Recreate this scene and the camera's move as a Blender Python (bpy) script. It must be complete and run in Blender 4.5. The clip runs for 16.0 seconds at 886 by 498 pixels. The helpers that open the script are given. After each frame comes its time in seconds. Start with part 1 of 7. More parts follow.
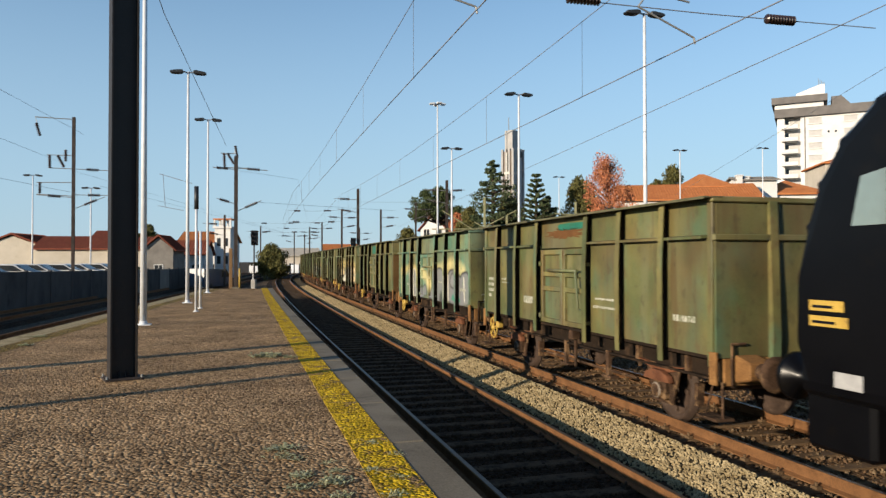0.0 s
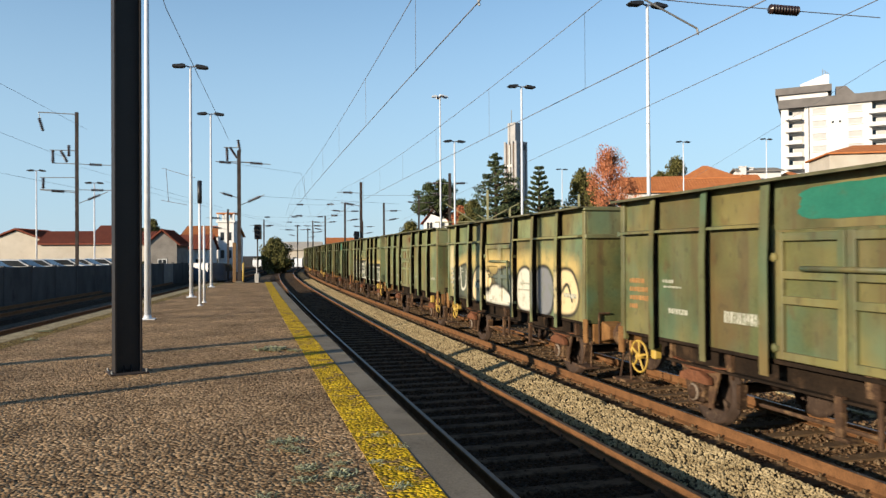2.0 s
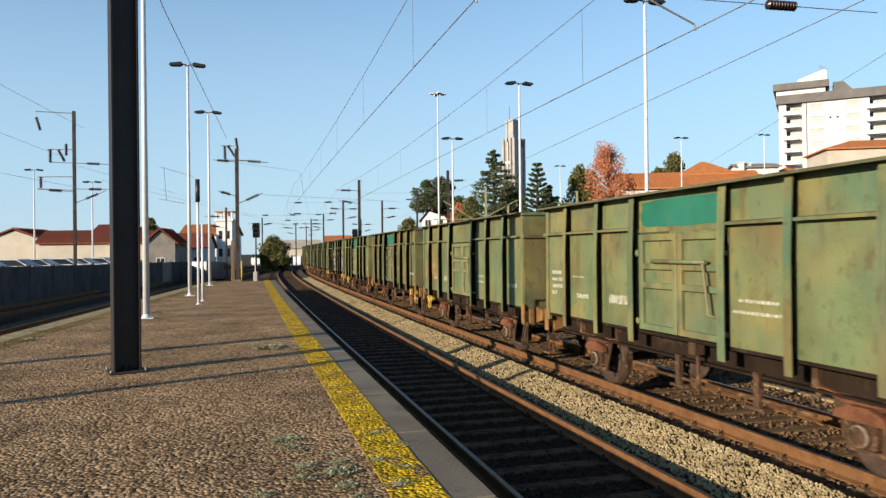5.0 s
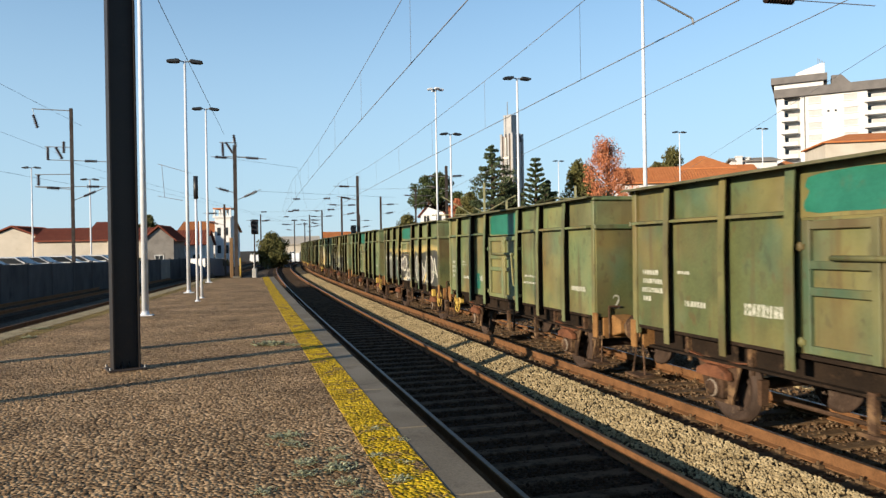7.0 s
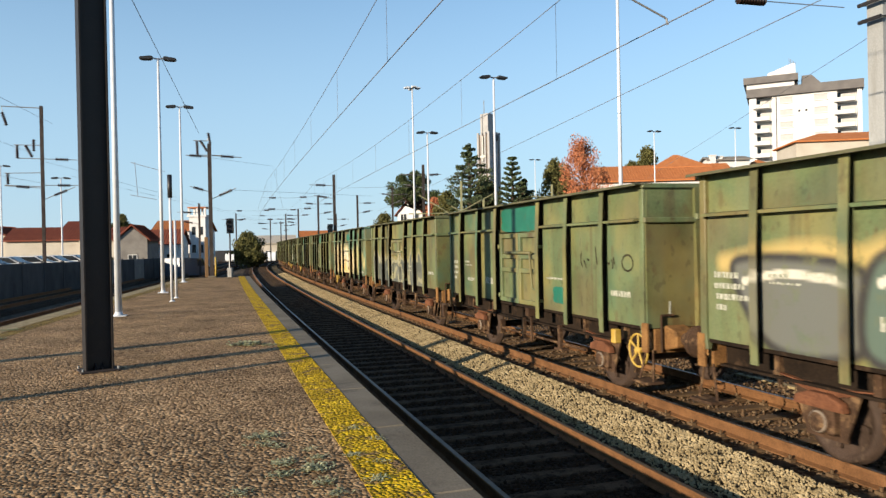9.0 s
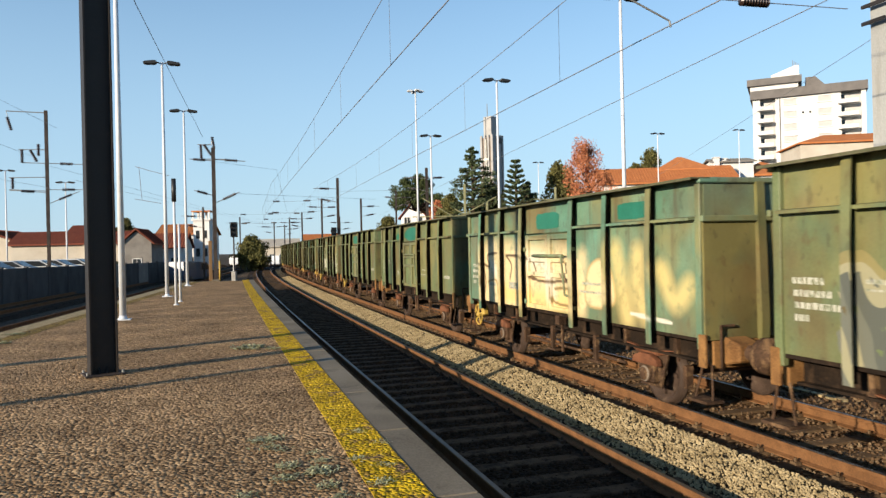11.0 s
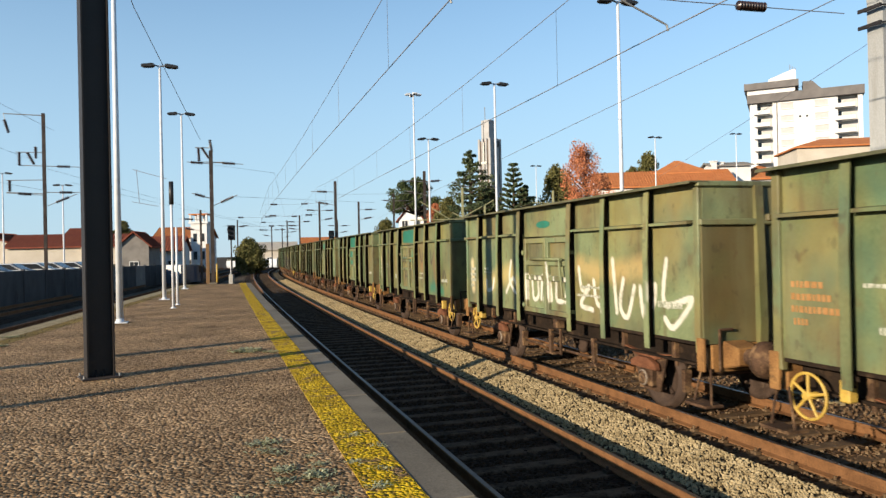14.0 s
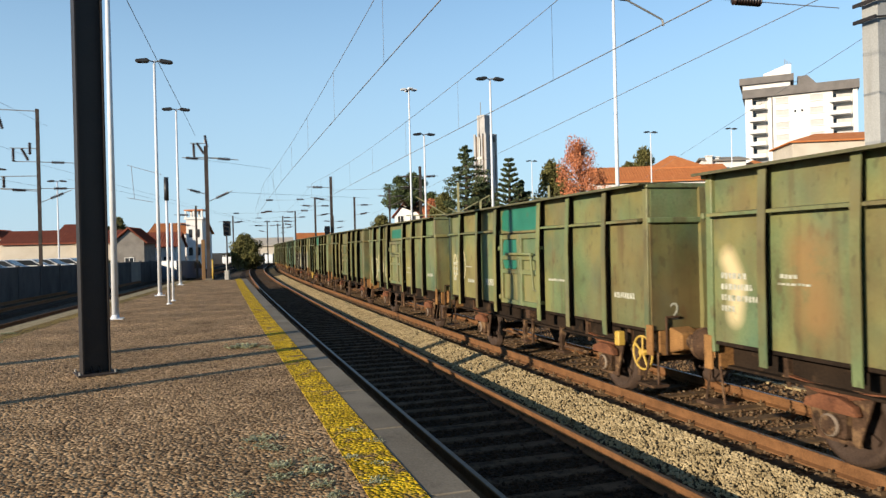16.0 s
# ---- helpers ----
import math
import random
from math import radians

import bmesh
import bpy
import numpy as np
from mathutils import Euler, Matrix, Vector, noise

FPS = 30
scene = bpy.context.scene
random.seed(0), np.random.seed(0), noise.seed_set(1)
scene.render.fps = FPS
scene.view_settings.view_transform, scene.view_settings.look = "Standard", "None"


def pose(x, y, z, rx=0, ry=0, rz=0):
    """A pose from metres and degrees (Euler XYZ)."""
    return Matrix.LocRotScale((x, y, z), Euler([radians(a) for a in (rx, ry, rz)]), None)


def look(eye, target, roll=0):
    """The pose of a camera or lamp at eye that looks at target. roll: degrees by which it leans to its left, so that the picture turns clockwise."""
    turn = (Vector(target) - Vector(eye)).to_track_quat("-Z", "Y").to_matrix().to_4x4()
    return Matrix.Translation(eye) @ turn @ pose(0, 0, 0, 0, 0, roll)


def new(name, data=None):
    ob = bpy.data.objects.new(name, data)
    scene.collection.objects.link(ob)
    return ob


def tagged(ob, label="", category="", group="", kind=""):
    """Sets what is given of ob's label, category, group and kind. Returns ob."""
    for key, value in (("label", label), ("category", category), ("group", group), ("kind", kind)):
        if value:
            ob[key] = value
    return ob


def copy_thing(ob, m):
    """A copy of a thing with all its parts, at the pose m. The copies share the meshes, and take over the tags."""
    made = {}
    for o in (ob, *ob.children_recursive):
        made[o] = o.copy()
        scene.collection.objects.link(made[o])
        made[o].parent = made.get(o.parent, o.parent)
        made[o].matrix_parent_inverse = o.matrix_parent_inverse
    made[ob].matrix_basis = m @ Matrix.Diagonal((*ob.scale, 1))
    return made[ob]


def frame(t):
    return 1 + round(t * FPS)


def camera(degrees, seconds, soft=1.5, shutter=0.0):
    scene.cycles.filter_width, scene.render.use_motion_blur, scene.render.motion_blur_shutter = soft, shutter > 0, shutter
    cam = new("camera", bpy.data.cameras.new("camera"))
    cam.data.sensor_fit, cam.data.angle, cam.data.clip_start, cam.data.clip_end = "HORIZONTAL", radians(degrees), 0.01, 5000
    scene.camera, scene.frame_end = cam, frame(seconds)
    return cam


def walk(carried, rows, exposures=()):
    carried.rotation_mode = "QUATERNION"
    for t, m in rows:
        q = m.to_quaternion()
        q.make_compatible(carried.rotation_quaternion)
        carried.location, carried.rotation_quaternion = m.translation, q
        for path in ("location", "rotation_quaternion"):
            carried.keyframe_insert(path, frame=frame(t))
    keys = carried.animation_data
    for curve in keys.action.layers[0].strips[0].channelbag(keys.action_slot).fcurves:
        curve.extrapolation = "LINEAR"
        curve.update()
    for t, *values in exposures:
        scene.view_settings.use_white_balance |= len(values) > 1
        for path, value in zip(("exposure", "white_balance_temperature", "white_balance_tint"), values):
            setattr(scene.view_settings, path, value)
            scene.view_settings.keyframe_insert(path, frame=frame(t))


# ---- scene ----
# ---------------------------------------------------------------- camera
EYE = (0.0, 0.0, 1.76)
TURNS = [(0, 90.96, 0.08, 1.79), (0.5, 90.77, 0.45, 1.84), (1, 90.77, 0.15, 1.86), (1.5, 90.76, 0.26, 2.02),
         (2, 90.41, 0.37, 2.05), (2.5, 90.35, 0.26, 1.72), (3, 90.47, 0.59, 1.91), (3.5, 90.44, 0.92, 1.96),
         (4, 90.40, 0.61, 1.94), (6.5, 89.88, 0.89, 1.86), (7, 89.85, 0.98, 1.83), (7.5, 89.73, 1.09, 1.84),
         (8, 89.66, 1.11, 1.71), (8.5, 89.67, 1.18, 1.00), (9, 89.71, 1.15, 0.02), (11.5, 89.97, 1.34, 0.34),
         (12, 89.95, 1.37, 0.04), (12.5, 90.05, 1.32, 0.00), (13, 90.19, 1.58, -0.13), (13.5, 90.21, 1.57, -0.07),
         (14, 90.21, 1.25, 0.12), (14.5, 90.02, 1.35, 0.21), (15, 89.98, 1.35, 0.29), (15.5, 89.98, 1.55, 0.16),
         (16, 89.83, 1.39, -0.20)]
cam = camera(62.98, 16.0, soft=1.4, shutter=0.1)
walk(cam, [(t, pose(*EYE, rx, ry, rz)) for t, rx, ry, rz in TURNS],
     exposures=[(0, 0.56), (1, 0.60), (2, 0.70), (3.5, 0.76), (16, 0.76)])

# ---------------------------------------------------------------- world and sun
SUN_EL, SUN_AZ = radians(14.0), radians(-132.0)     # azimuth of the sun, from +y towards +x
world = bpy.data.worlds.new("sky")
scene.world = world
world.use_nodes = True
wn = world.node_tree.nodes
sky = wn.new("ShaderNodeTexSky")
sky.sky_type, sky.sun_disc, sky.sun_elevation, sky.sun_rotation = "NISHITA", False, SUN_EL, SUN_AZ
sky.air_density, sky.dust_density, sky.ozone_density = 1.0, 0.0, 1.5
tint = wn.new("ShaderNodeMixRGB")
tint.blend_type, tint.inputs[0].default_value, tint.inputs[2].default_value = "MULTIPLY", 1.0, (0.90, 1.10, 1.22, 1)
world.node_tree.links.new(sky.outputs[0], tint.inputs[1])
# pale bluish haze that fades out some thirty degrees over the horizon
wc = wn.new("ShaderNodeTexCoord")
wz = wn.new("ShaderNodeSeparateXYZ")
world.node_tree.links.new(wc.outputs["Generated"], wz.inputs[0])
haze = wn.new("ShaderNodeMapRange")
haze.interpolation_type = "SMOOTHSTEP"
for i, v in enumerate((-0.02, 0.52, 0.86, 0.0)):
    haze.inputs[i + 1].default_value = v
world.node_tree.links.new(wz.outputs[2], haze.inputs[0])
mist = wn.new("ShaderNodeMixRGB")
mist.inputs[2].default_value = (2.72, 3.86, 5.0, 1)
world.node_tree.links.new(haze.outputs[0], mist.inputs[0])
world.node_tree.links.new(tint.outputs[0], mist.inputs[1])
world.node_tree.links.new(mist.outputs[0], wn["Background"].inputs[0])
wn["Background"].inputs[1].default_value = 0.10
lamp = bpy.data.lights.new("sun", "SUN")
lamp.energy, lamp.angle, lamp.color = 5.2, radians(0.6), (1.0, 0.84, 0.64)
sun = new("sun", lamp)
sun_way = Vector((math.sin(SUN_AZ) * math.cos(SUN_EL), math.cos(SUN_AZ) * math.cos(SUN_EL), math.sin(SUN_EL)))
sun.matrix_world = look(sun_way * 60, (0, 0, 0))


# ---------------------------------------------------------------- materials
DIM = 0.70          # all base colours scaled down, so shade comes out deeper beside sunlit parts


def dimmed(c):
    return tuple(v * DIM for v in c)


def mat(name, c1, c2, c3=None, scale=2.0, fine=40.0, rough=0.8, bump=0.3, metal=0.0, spots=0.0, stretch=(1, 1, 1),
        shift=True, dist=0.02, spot_at=0.62):
    """Two scales of mottling between c1 and c2, blotches of c3 (share: spots), fine relief."""
    c1, c2, c3 = dimmed(c1), dimmed(c2), dimmed(c3) if c3 else None
    m = bpy.data.materials.new(name)
    m.use_nodes = True
    nt = m.node_tree
    n, l = nt.nodes, nt.links
    b = n["Principled BSDF"]
    tc = n.new("ShaderNodeTexCoord")
    vec = tc.outputs["Object"]
    if shift:
        oi = n.new("ShaderNodeObjectInfo")
        mul = n.new("ShaderNodeMath")
        mul.operation, mul.inputs[1].default_value = "MULTIPLY", 37.0
        l.new(oi.outputs["Random"], mul.inputs[0])
        add = n.new("ShaderNodeVectorMath")
        l.new(vec, add.inputs[0])
        l.new(mul.outputs[0], add.inputs[1])
        vec = add.outputs[0]
    mp = n.new("ShaderNodeMapping")
    mp.inputs["Scale"].default_value = stretch
    l.new(vec, mp.inputs[0])
    big = n.new("ShaderNodeTexNoise")
    big.inputs["Scale"].default_value, big.inputs["Detail"].default_value = scale, 5
    l.new(mp.outputs[0], big.inputs["Vector"])
    small = n.new("ShaderNodeTexNoise")
    small.inputs["Scale"].default_value, small.inputs["Detail"].default_value = fine, 3
    l.new(vec, small.inputs["Vector"])
    mixf = n.new("ShaderNodeMath")
    mixf.operation = "MULTIPLY_ADD"
    mixf.inputs[1].default_value = 0.45
    l.new(small.outputs[0], mixf.inputs[0])
    sc = n.new("ShaderNodeMath")
    sc.operation, sc.inputs[1].default_value = "MULTIPLY", 0.6
    l.new(big.outputs[0], sc.inputs[0])
    l.new(sc.outputs[0], mixf.inputs[2])
    ramp = n.new("ShaderNodeValToRGB")
    ramp.color_ramp.elements[0].position, ramp.color_ramp.elements[1].position = 0.36, 0.68
    ramp.color_ramp.elements[0].color, ramp.color_ramp.elements[1].color = (*c1, 1), (*c2, 1)
    l.new(mixf.outputs[0], ramp.inputs[0])
    col = ramp.outputs[0]
    if c3 and spots > 0:
        sp = n.new("ShaderNodeTexNoise")
        sp.inputs["Scale"].default_value, sp.inputs["Detail"].default_value = scale * 1.7, 8
        sp.inputs["Roughness"].default_value = 0.68
        off = n.new("ShaderNodeVectorMath")
        off.inputs[1].default_value = (7.3, 2.1, 5.7)
        l.new(mp.outputs[0], off.inputs[0])
        l.new(off.outputs[0], sp.inputs["Vector"])
        r2 = n.new("ShaderNodeValToRGB")
        r2.color_ramp.elements[0].position, r2.color_ramp.elements[1].position = spot_at - 0.05, spot_at + 0.06
        r2.color_ramp.elements[1].color = (spots, spots, spots, 1)
        l.new(sp.outputs[0], r2.inputs[0])
        mx = n.new("ShaderNodeMixRGB")
        mx.inputs[2].default_value = (*c3, 1)
        l.new(r2.outputs[0], mx.inputs[0])
        l.new(col, mx.inputs[1])
        col = mx.outputs[0]
    l.new(col, b.inputs["Base Color"])
    b.inputs["Roughness"].default_value, b.inputs["Metallic"].default_value = rough, metal
    if rough >= 0.7:
        b.inputs["Specular IOR Level"].default_value = 0.12
    if bump:
        bp = n.new("ShaderNodeBump")
        bp.inputs["Strength"].default_value, bp.inputs["Distance"].default_value = bump, dist
        l.new(mixf.outputs[0], bp.inputs["Height"])
        l.new(bp.outputs[0], b.inputs["Normal"])
    return m


def pebbles(name, cols, size, bump, dist, rough=0.9, stain=(0.5, 1.0), stain_scale=0.5, under=None, worn=0.6):
    """Aggregate: one tone a pebble, relief between pebbles, broad stains; under shows where paint has worn off."""
    cols = [dimmed(c) for c in cols]
    m = bpy.data.materials.new(name)
    m.use_nodes = True
    nt = m.node_tree
    n, l = nt.nodes, nt.links
    b = n["Principled BSDF"]
    tc = n.new("ShaderNodeTexCoord")
    vo = n.new("ShaderNodeTexVoronoi")
    vo.inputs["Scale"].default_value = 1 / size
    l.new(tc.outputs["Object"], vo.inputs["Vector"])
    bw = n.new("ShaderNodeRGBToBW")
    l.new(vo.outputs["Color"], bw.inputs[0])
    ramp = n.new("ShaderNodeValToRGB")
    e = ramp.color_ramp.elements
    e[0].position, e[1].position = 0.15, 0.9
    e[0].color, e[1].color = (*cols[0], 1), (*cols[-1], 1)
    if len(cols) == 3:
        mid = e.new(0.5)
        mid.color = (*cols[1], 1)
    l.new(bw.outputs[0], ramp.inputs[0])
    st = n.new("ShaderNodeTexNoise")
    st.inputs["Scale"].default_value, st.inputs["Detail"].default_value = stain_scale, 6
    l.new(tc.outputs["Object"], st.inputs["Vector"])
    r2 = n.new("ShaderNodeMapRange")
    r2.inputs[1].default_value, r2.inputs[2].default_value = 0.3, 0.7
    r2.inputs[3].default_value, r2.inputs[4].default_value = stain
    l.new(st.outputs[0], r2.inputs[0])
    mx = n.new("ShaderNodeMixRGB")
    mx.blend_type, mx.inputs[0].default_value = "MULTIPLY", 1.0
    l.new(ramp.outputs[0], mx.inputs[1])
    l.new(r2.outputs[0], mx.inputs[2])
    col = mx.outputs[0]
    if under:
        wr = n.new("ShaderNodeTexNoise")
        wr.inputs["Scale"].default_value, wr.inputs["Detail"].default_value, wr.inputs["Roughness"].default_value = 3.2, 9, 0.72
        l.new(tc.outputs["Object"], wr.inputs["Vector"])
        cut = n.new("ShaderNodeMapRange")
        cut.inputs[1].default_value, cut.inputs[2].default_value = worn - 0.03, worn + 0.05
        l.new(wr.outputs[0], cut.inputs[0])
        bare = n.new("ShaderNodeMixRGB")
        bare.inputs[2].default_value = (*dimmed(under), 1)
        l.new(cut.outputs[0], bare.inputs[0])
        l.new(col, bare.inputs[1])
        col = bare.outputs[0]
    l.new(col, b.inputs["Base Color"])
    b.inputs["Roughness"].default_value = rough
    b.inputs["Specular IOR Level"].default_value = 0.1
    bp = n.new("ShaderNodeBump")
    bp.invert = True
    bp.inputs["Strength"].default_value, bp.inputs["Distance"].default_value = bump, dist
    l.new(vo.outputs["Distance"], bp.inputs["Height"])
    l.new(bp.outputs[0], b.inputs["Normal"])
    return m


ASPHALT = pebbles("platform_aggregate", [(0.125, 0.074, 0.036), (0.375, 0.23, 0.113), (0.70, 0.47, 0.255)], 0.034, 1.0, 0.018, stain=(0.6, 1.2), stain_scale=0.8)
CONCRETE = mat("coping_concrete", (0.16, 0.135, 0.10), (0.28, 0.245, 0.19), (0.085, 0.07, 0.052), 1.3, 60, 0.85, 0.25, spots=0.5)
YELLOW = pebbles("yellow_line_paint", [(0.24, 0.15, 0.02), (0.74, 0.47, 0.012), (0.95, 0.64, 0.03)], 0.034, 1.0, 0.024, stain=(0.6, 1.15), stain_scale=2.5, under=(0.24, 0.15, 0.08), worn=0.56)
FADED = pebbles("faded_line_paint", [(0.1, 0.065, 0.03), (0.34, 0.23, 0.07), (0.5, 0.36, 0.12)], 0.036, 1.0, 0.03)
# Dirty ballast, its tones lowered further to deepen the platform's shade on the track.
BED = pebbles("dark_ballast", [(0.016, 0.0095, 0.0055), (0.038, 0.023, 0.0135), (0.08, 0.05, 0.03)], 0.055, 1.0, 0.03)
RUSTBED = pebbles("rusty_ballast", [(0.065, 0.036, 0.018), (0.17, 0.096, 0.047), (0.32, 0.205, 0.105)], 0.05, 1.0, 0.03, stain=(0.55, 1.1), stain_scale=1.2)
STONE = mat("pale_ballast_stone", (0.20, 0.146, 0.07), (0.60, 0.48, 0.275), (0.10, 0.065, 0.032), 6.0, 60, 0.9, 0.3, spots=0.5)
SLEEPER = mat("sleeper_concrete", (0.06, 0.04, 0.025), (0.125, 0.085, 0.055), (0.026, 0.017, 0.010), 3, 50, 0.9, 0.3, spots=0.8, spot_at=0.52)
SLEEPER_RUST = mat("rust_stained_sleeper", (0.09, 0.055, 0.03), (0.19, 0.125, 0.068), (0.05, 0.03, 0.018), 3, 50, 0.9, 0.3, spots=0.7)
RAIL = mat("rusty_rail_steel", (0.125, 0.06, 0.026), (0.25, 0.122, 0.052), (0.07, 0.036, 0.018), 5, 60, 0.8, 0.3, spots=0.5)
RAILTOP = mat("polished_rail_head", (0.12, 0.10, 0.09), (0.24, 0.21, 0.19), None, 8, 60, 0.45, 0.05, metal=0.8)
DIRT = pebbles("yard_ground", [(0.05, 0.035, 0.022), (0.11, 0.08, 0.052), (0.19, 0.145, 0.1)], 0.09, 0.8, 0.03, stain=(0.55, 1.1), stain_scale=0.15)
STEELDARK = mat("dark_brown_painted_steel", (0.009, 0.0065, 0.0055), (0.022, 0.015, 0.012), (0.05, 0.025, 0.014), 2.5, 60, 0.6, 0.15, spots=0.4)
WHITEPOST = mat("white_painted_steel", (0.66, 0.70, 0.74), (0.86, 0.89, 0.92), (0.45, 0.44, 0.43), 3, 60, 0.5, 0.05, spots=0.3)
LAMPHEAD = mat("dark_lamp_housing", (0.012, 0.012, 0.013), (0.03, 0.03, 0.031), None, 5, 50, 0.5, 0.1)
MAST = mat("weathered_brown_mast", (0.04, 0.033, 0.03), (0.10, 0.08, 0.07), (0.03, 0.024, 0.02), 3, 60, 0.75, 0.2, spots=0.5)
GALV = mat("galvanised_steel", (0.3, 0.3, 0.29), (0.45, 0.45, 0.43), None, 4, 60, 0.5, 0.1, metal=0.4)
INSUL = mat("brown_porcelain", (0.022, 0.013, 0.012), (0.05, 0.026, 0.022), None, 4, 60, 0.3, 0.05)
WIRE = mat("grey_copper_wire", (0.16, 0.16, 0.17), (0.26, 0.26, 0.28), None, 4, 60, 0.6, 0)
UNDER = mat("brown_dusty_underframe", (0.026, 0.016, 0.010), (0.115, 0.066, 0.04), (0.27, 0.165, 0.085), 2.6, 40, 0.85, 0.3, spots=0.75, spot_at=0.56)
RED_RUST = mat("red_brown_spring_rust", (0.10, 0.04, 0.022), (0.24, 0.10, 0.05), (0.05, 0.03, 0.02), 4, 50, 0.85, 0.3, spots=0.6)
HEADSTOCK = mat("orange_brown_headstock_paint", (0.15, 0.072, 0.028), (0.38, 0.20, 0.072), (0.06, 0.035, 0.018), 3, 50, 0.8, 0.3, spots=0.7)
WHEEL = mat("wheel_steel", (0.04, 0.027, 0.02), (0.09, 0.06, 0.045), (0.16, 0.115, 0.08), 4, 60, 0.7, 0.2, spots=0.5)
TYRE = mat("wheel_tread_steel", (0.2, 0.18, 0.16), (0.34, 0.31, 0.28), None, 8, 60, 0.4, 0.1, metal=0.7)
YELLOWPART = mat("yellow_fitting_paint", (0.46, 0.29, 0.045), (0.66, 0.44, 0.08), (0.18, 0.10, 0.045), 6, 50, 0.6, 0.1, spots=0.7)
WHITE = mat("white_lettering", (0.40, 0.40, 0.32), (0.60, 0.60, 0.50), (0.2, 0.23, 0.14), 9, 70, 0.7, 0, spots=0.85, spot_at=0.55)
BLACK = mat("black_gloss_paint", (0.008, 0.008, 0.010), (0.016, 0.016, 0.02), None, 2, 40, 0.25, 0.03)


# ---------------------------------------------------------------- mesh helpers
def box(bm, x0, x1, y0, y1, z0, z1, m=None):
    vs = [bm.verts.new(v) for v in ((x0, y0, z0), (x1, y0, z0), (x1, y1, z0), (x0, y1, z0),
                                    (x0, y0, z1), (x1, y0, z1), (x1, y1, z1), (x0, y1, z1))]
    if m is not None:
        for v in vs:
            v.co = m @ v.co
    for f in ((3, 2, 1, 0), (4, 5, 6, 7), (0, 1, 5, 4), (1, 2, 6, 5), (2, 3, 7, 6), (3, 0, 4, 7)):
        bm.faces.new([vs[i] for i in f])
    return vs


def rod(bm, a, b, r, r2=None, n=8, caps=True):
    a, b = Vector(a), Vector(b)
    r2 = r if r2 is None else r2
    q = (b - a).to_track_quat("Z", "Y")
    rings = []
    for p, rr in ((a, r), (b, r2)):
        rings.append([bm.verts.new(p + q @ Vector((rr * math.cos(k * math.tau / n), rr * math.sin(k * math.tau / n), 0))) for k in range(n)])
    for k in range(n):
        f = bm.faces.new((rings[0][k], rings[0][(k + 1) % n], rings[1][(k + 1) % n], rings[1][k]))
        f.smooth = n > 6
    if caps:
        bm.faces.new(rings[0][::-1])
        bm.faces.new(rings[1])


def turned(bm, profile, m=None, n=20, smooth=True):
    """A body of revolution about z from (radius, height) pairs."""
    m = m or Matrix()
    rings = [[bm.verts.new(m @ Vector((r * math.cos(k * math.tau / n), r * math.sin(k * math.tau / n), z))) for k in range(n)] for r, z in profile]
    for a, b in zip(rings, rings[1:]):
        for k in range(n):
            f = bm.faces.new((a[k], a[(k + 1) % n], b[(k + 1) % n], b[k]))
            f.smooth = smooth
    bm.faces.new(rings[0][::-1])
    bm.faces.new(rings[-1])


def prism(bm, pts, y0, y1, m=None, axis="y"):
    """A polygon in x, z drawn out along y (or in y, z along x; or x, y along z)."""
    def at(p, h):
        v = {"y": Vector((p[0], h, p[1])), "x": Vector((h, p[0], p[1])), "z": Vector((p[0], p[1], h))}[axis]
        return m @ v if m is not None else v
    a = [bm.verts.new(at(p, y0)) for p in pts]
    b = [bm.verts.new(at(p, y1)) for p in pts]
    k = len(pts)
    for i in range(k):
        bm.faces.new((a[i], a[(i + 1) % k], b[(i + 1) % k], b[i]))
    bm.faces.new(a[::-1])
    bm.faces.new(b)


def soften(bm, w, seg=1):
    bmesh.ops.bevel(bm, geom=bm.edges[:], offset=w, segments=seg, affect="EDGES", profile=0.7, clamp_overlap=True)


def mesh(name, bm, material, fix=True):
    if fix:
        bmesh.ops.recalc_face_normals(bm, faces=bm.faces)
    me = bpy.data.meshes.new(name)
    bm.to_mesh(me)
    bm.free()
    for m in (material if isinstance(material, (list, tuple)) else [material]):
        me.materials.append(m)
    return me


def part(name, bm, material, parent=None, label="", at=None):
    ob = new(name, mesh(name, bm, material))
    if parent is not None:
        ob.parent = parent
    if at is not None:
        ob.matrix_basis = at
    if label:
        ob["label"] = label
    return ob


def again(ob, parent, at=None, name=None):
    """The same mesh once more as an object of its own."""
    o = new(name or ob.name.split(".")[0], ob.data)
    o.parent = parent
    if at is not None:
        o.matrix_basis = at
    return o


def empty(name, m=None, **tags):
    ob = new(name)
    ob.empty_display_size = 0.3
    if m is not None:
        ob.matrix_basis = m
    return tagged(ob, **tags)


# ---------------------------------------------------------------- the line of the tracks
RAIL_Z, SPACING, GAUGE = -0.62, 3.78, 1.74
S0, DS = -260.0, 0.5
_s = np.arange(S0, 520, DS)
_k = np.where(_s < 0, 0.0, np.where(_s < 85, 0.000177 + 7.2e-6 * np.clip(_s, 0, 85), 0.0018))
_th = radians(-17.52) + np.cumsum(_k) * DS
_x = np.cumsum(np.sin(_th)) * DS
_y = np.cumsum(np.cos(_th)) * DS
_i0 = int(-S0 / DS)
_x, _y = _x - _x[_i0] + 3.60, _y - _y[_i0]


def line(s, off=0.0):
    """Point and heading at s metres along the platform track, off metres to its right."""
    th = float(np.interp(s, _s, _th))
    return (float(np.interp(s, _s, _x)) + off * math.cos(th), float(np.interp(s, _s, _y)) - off * math.sin(th), th)


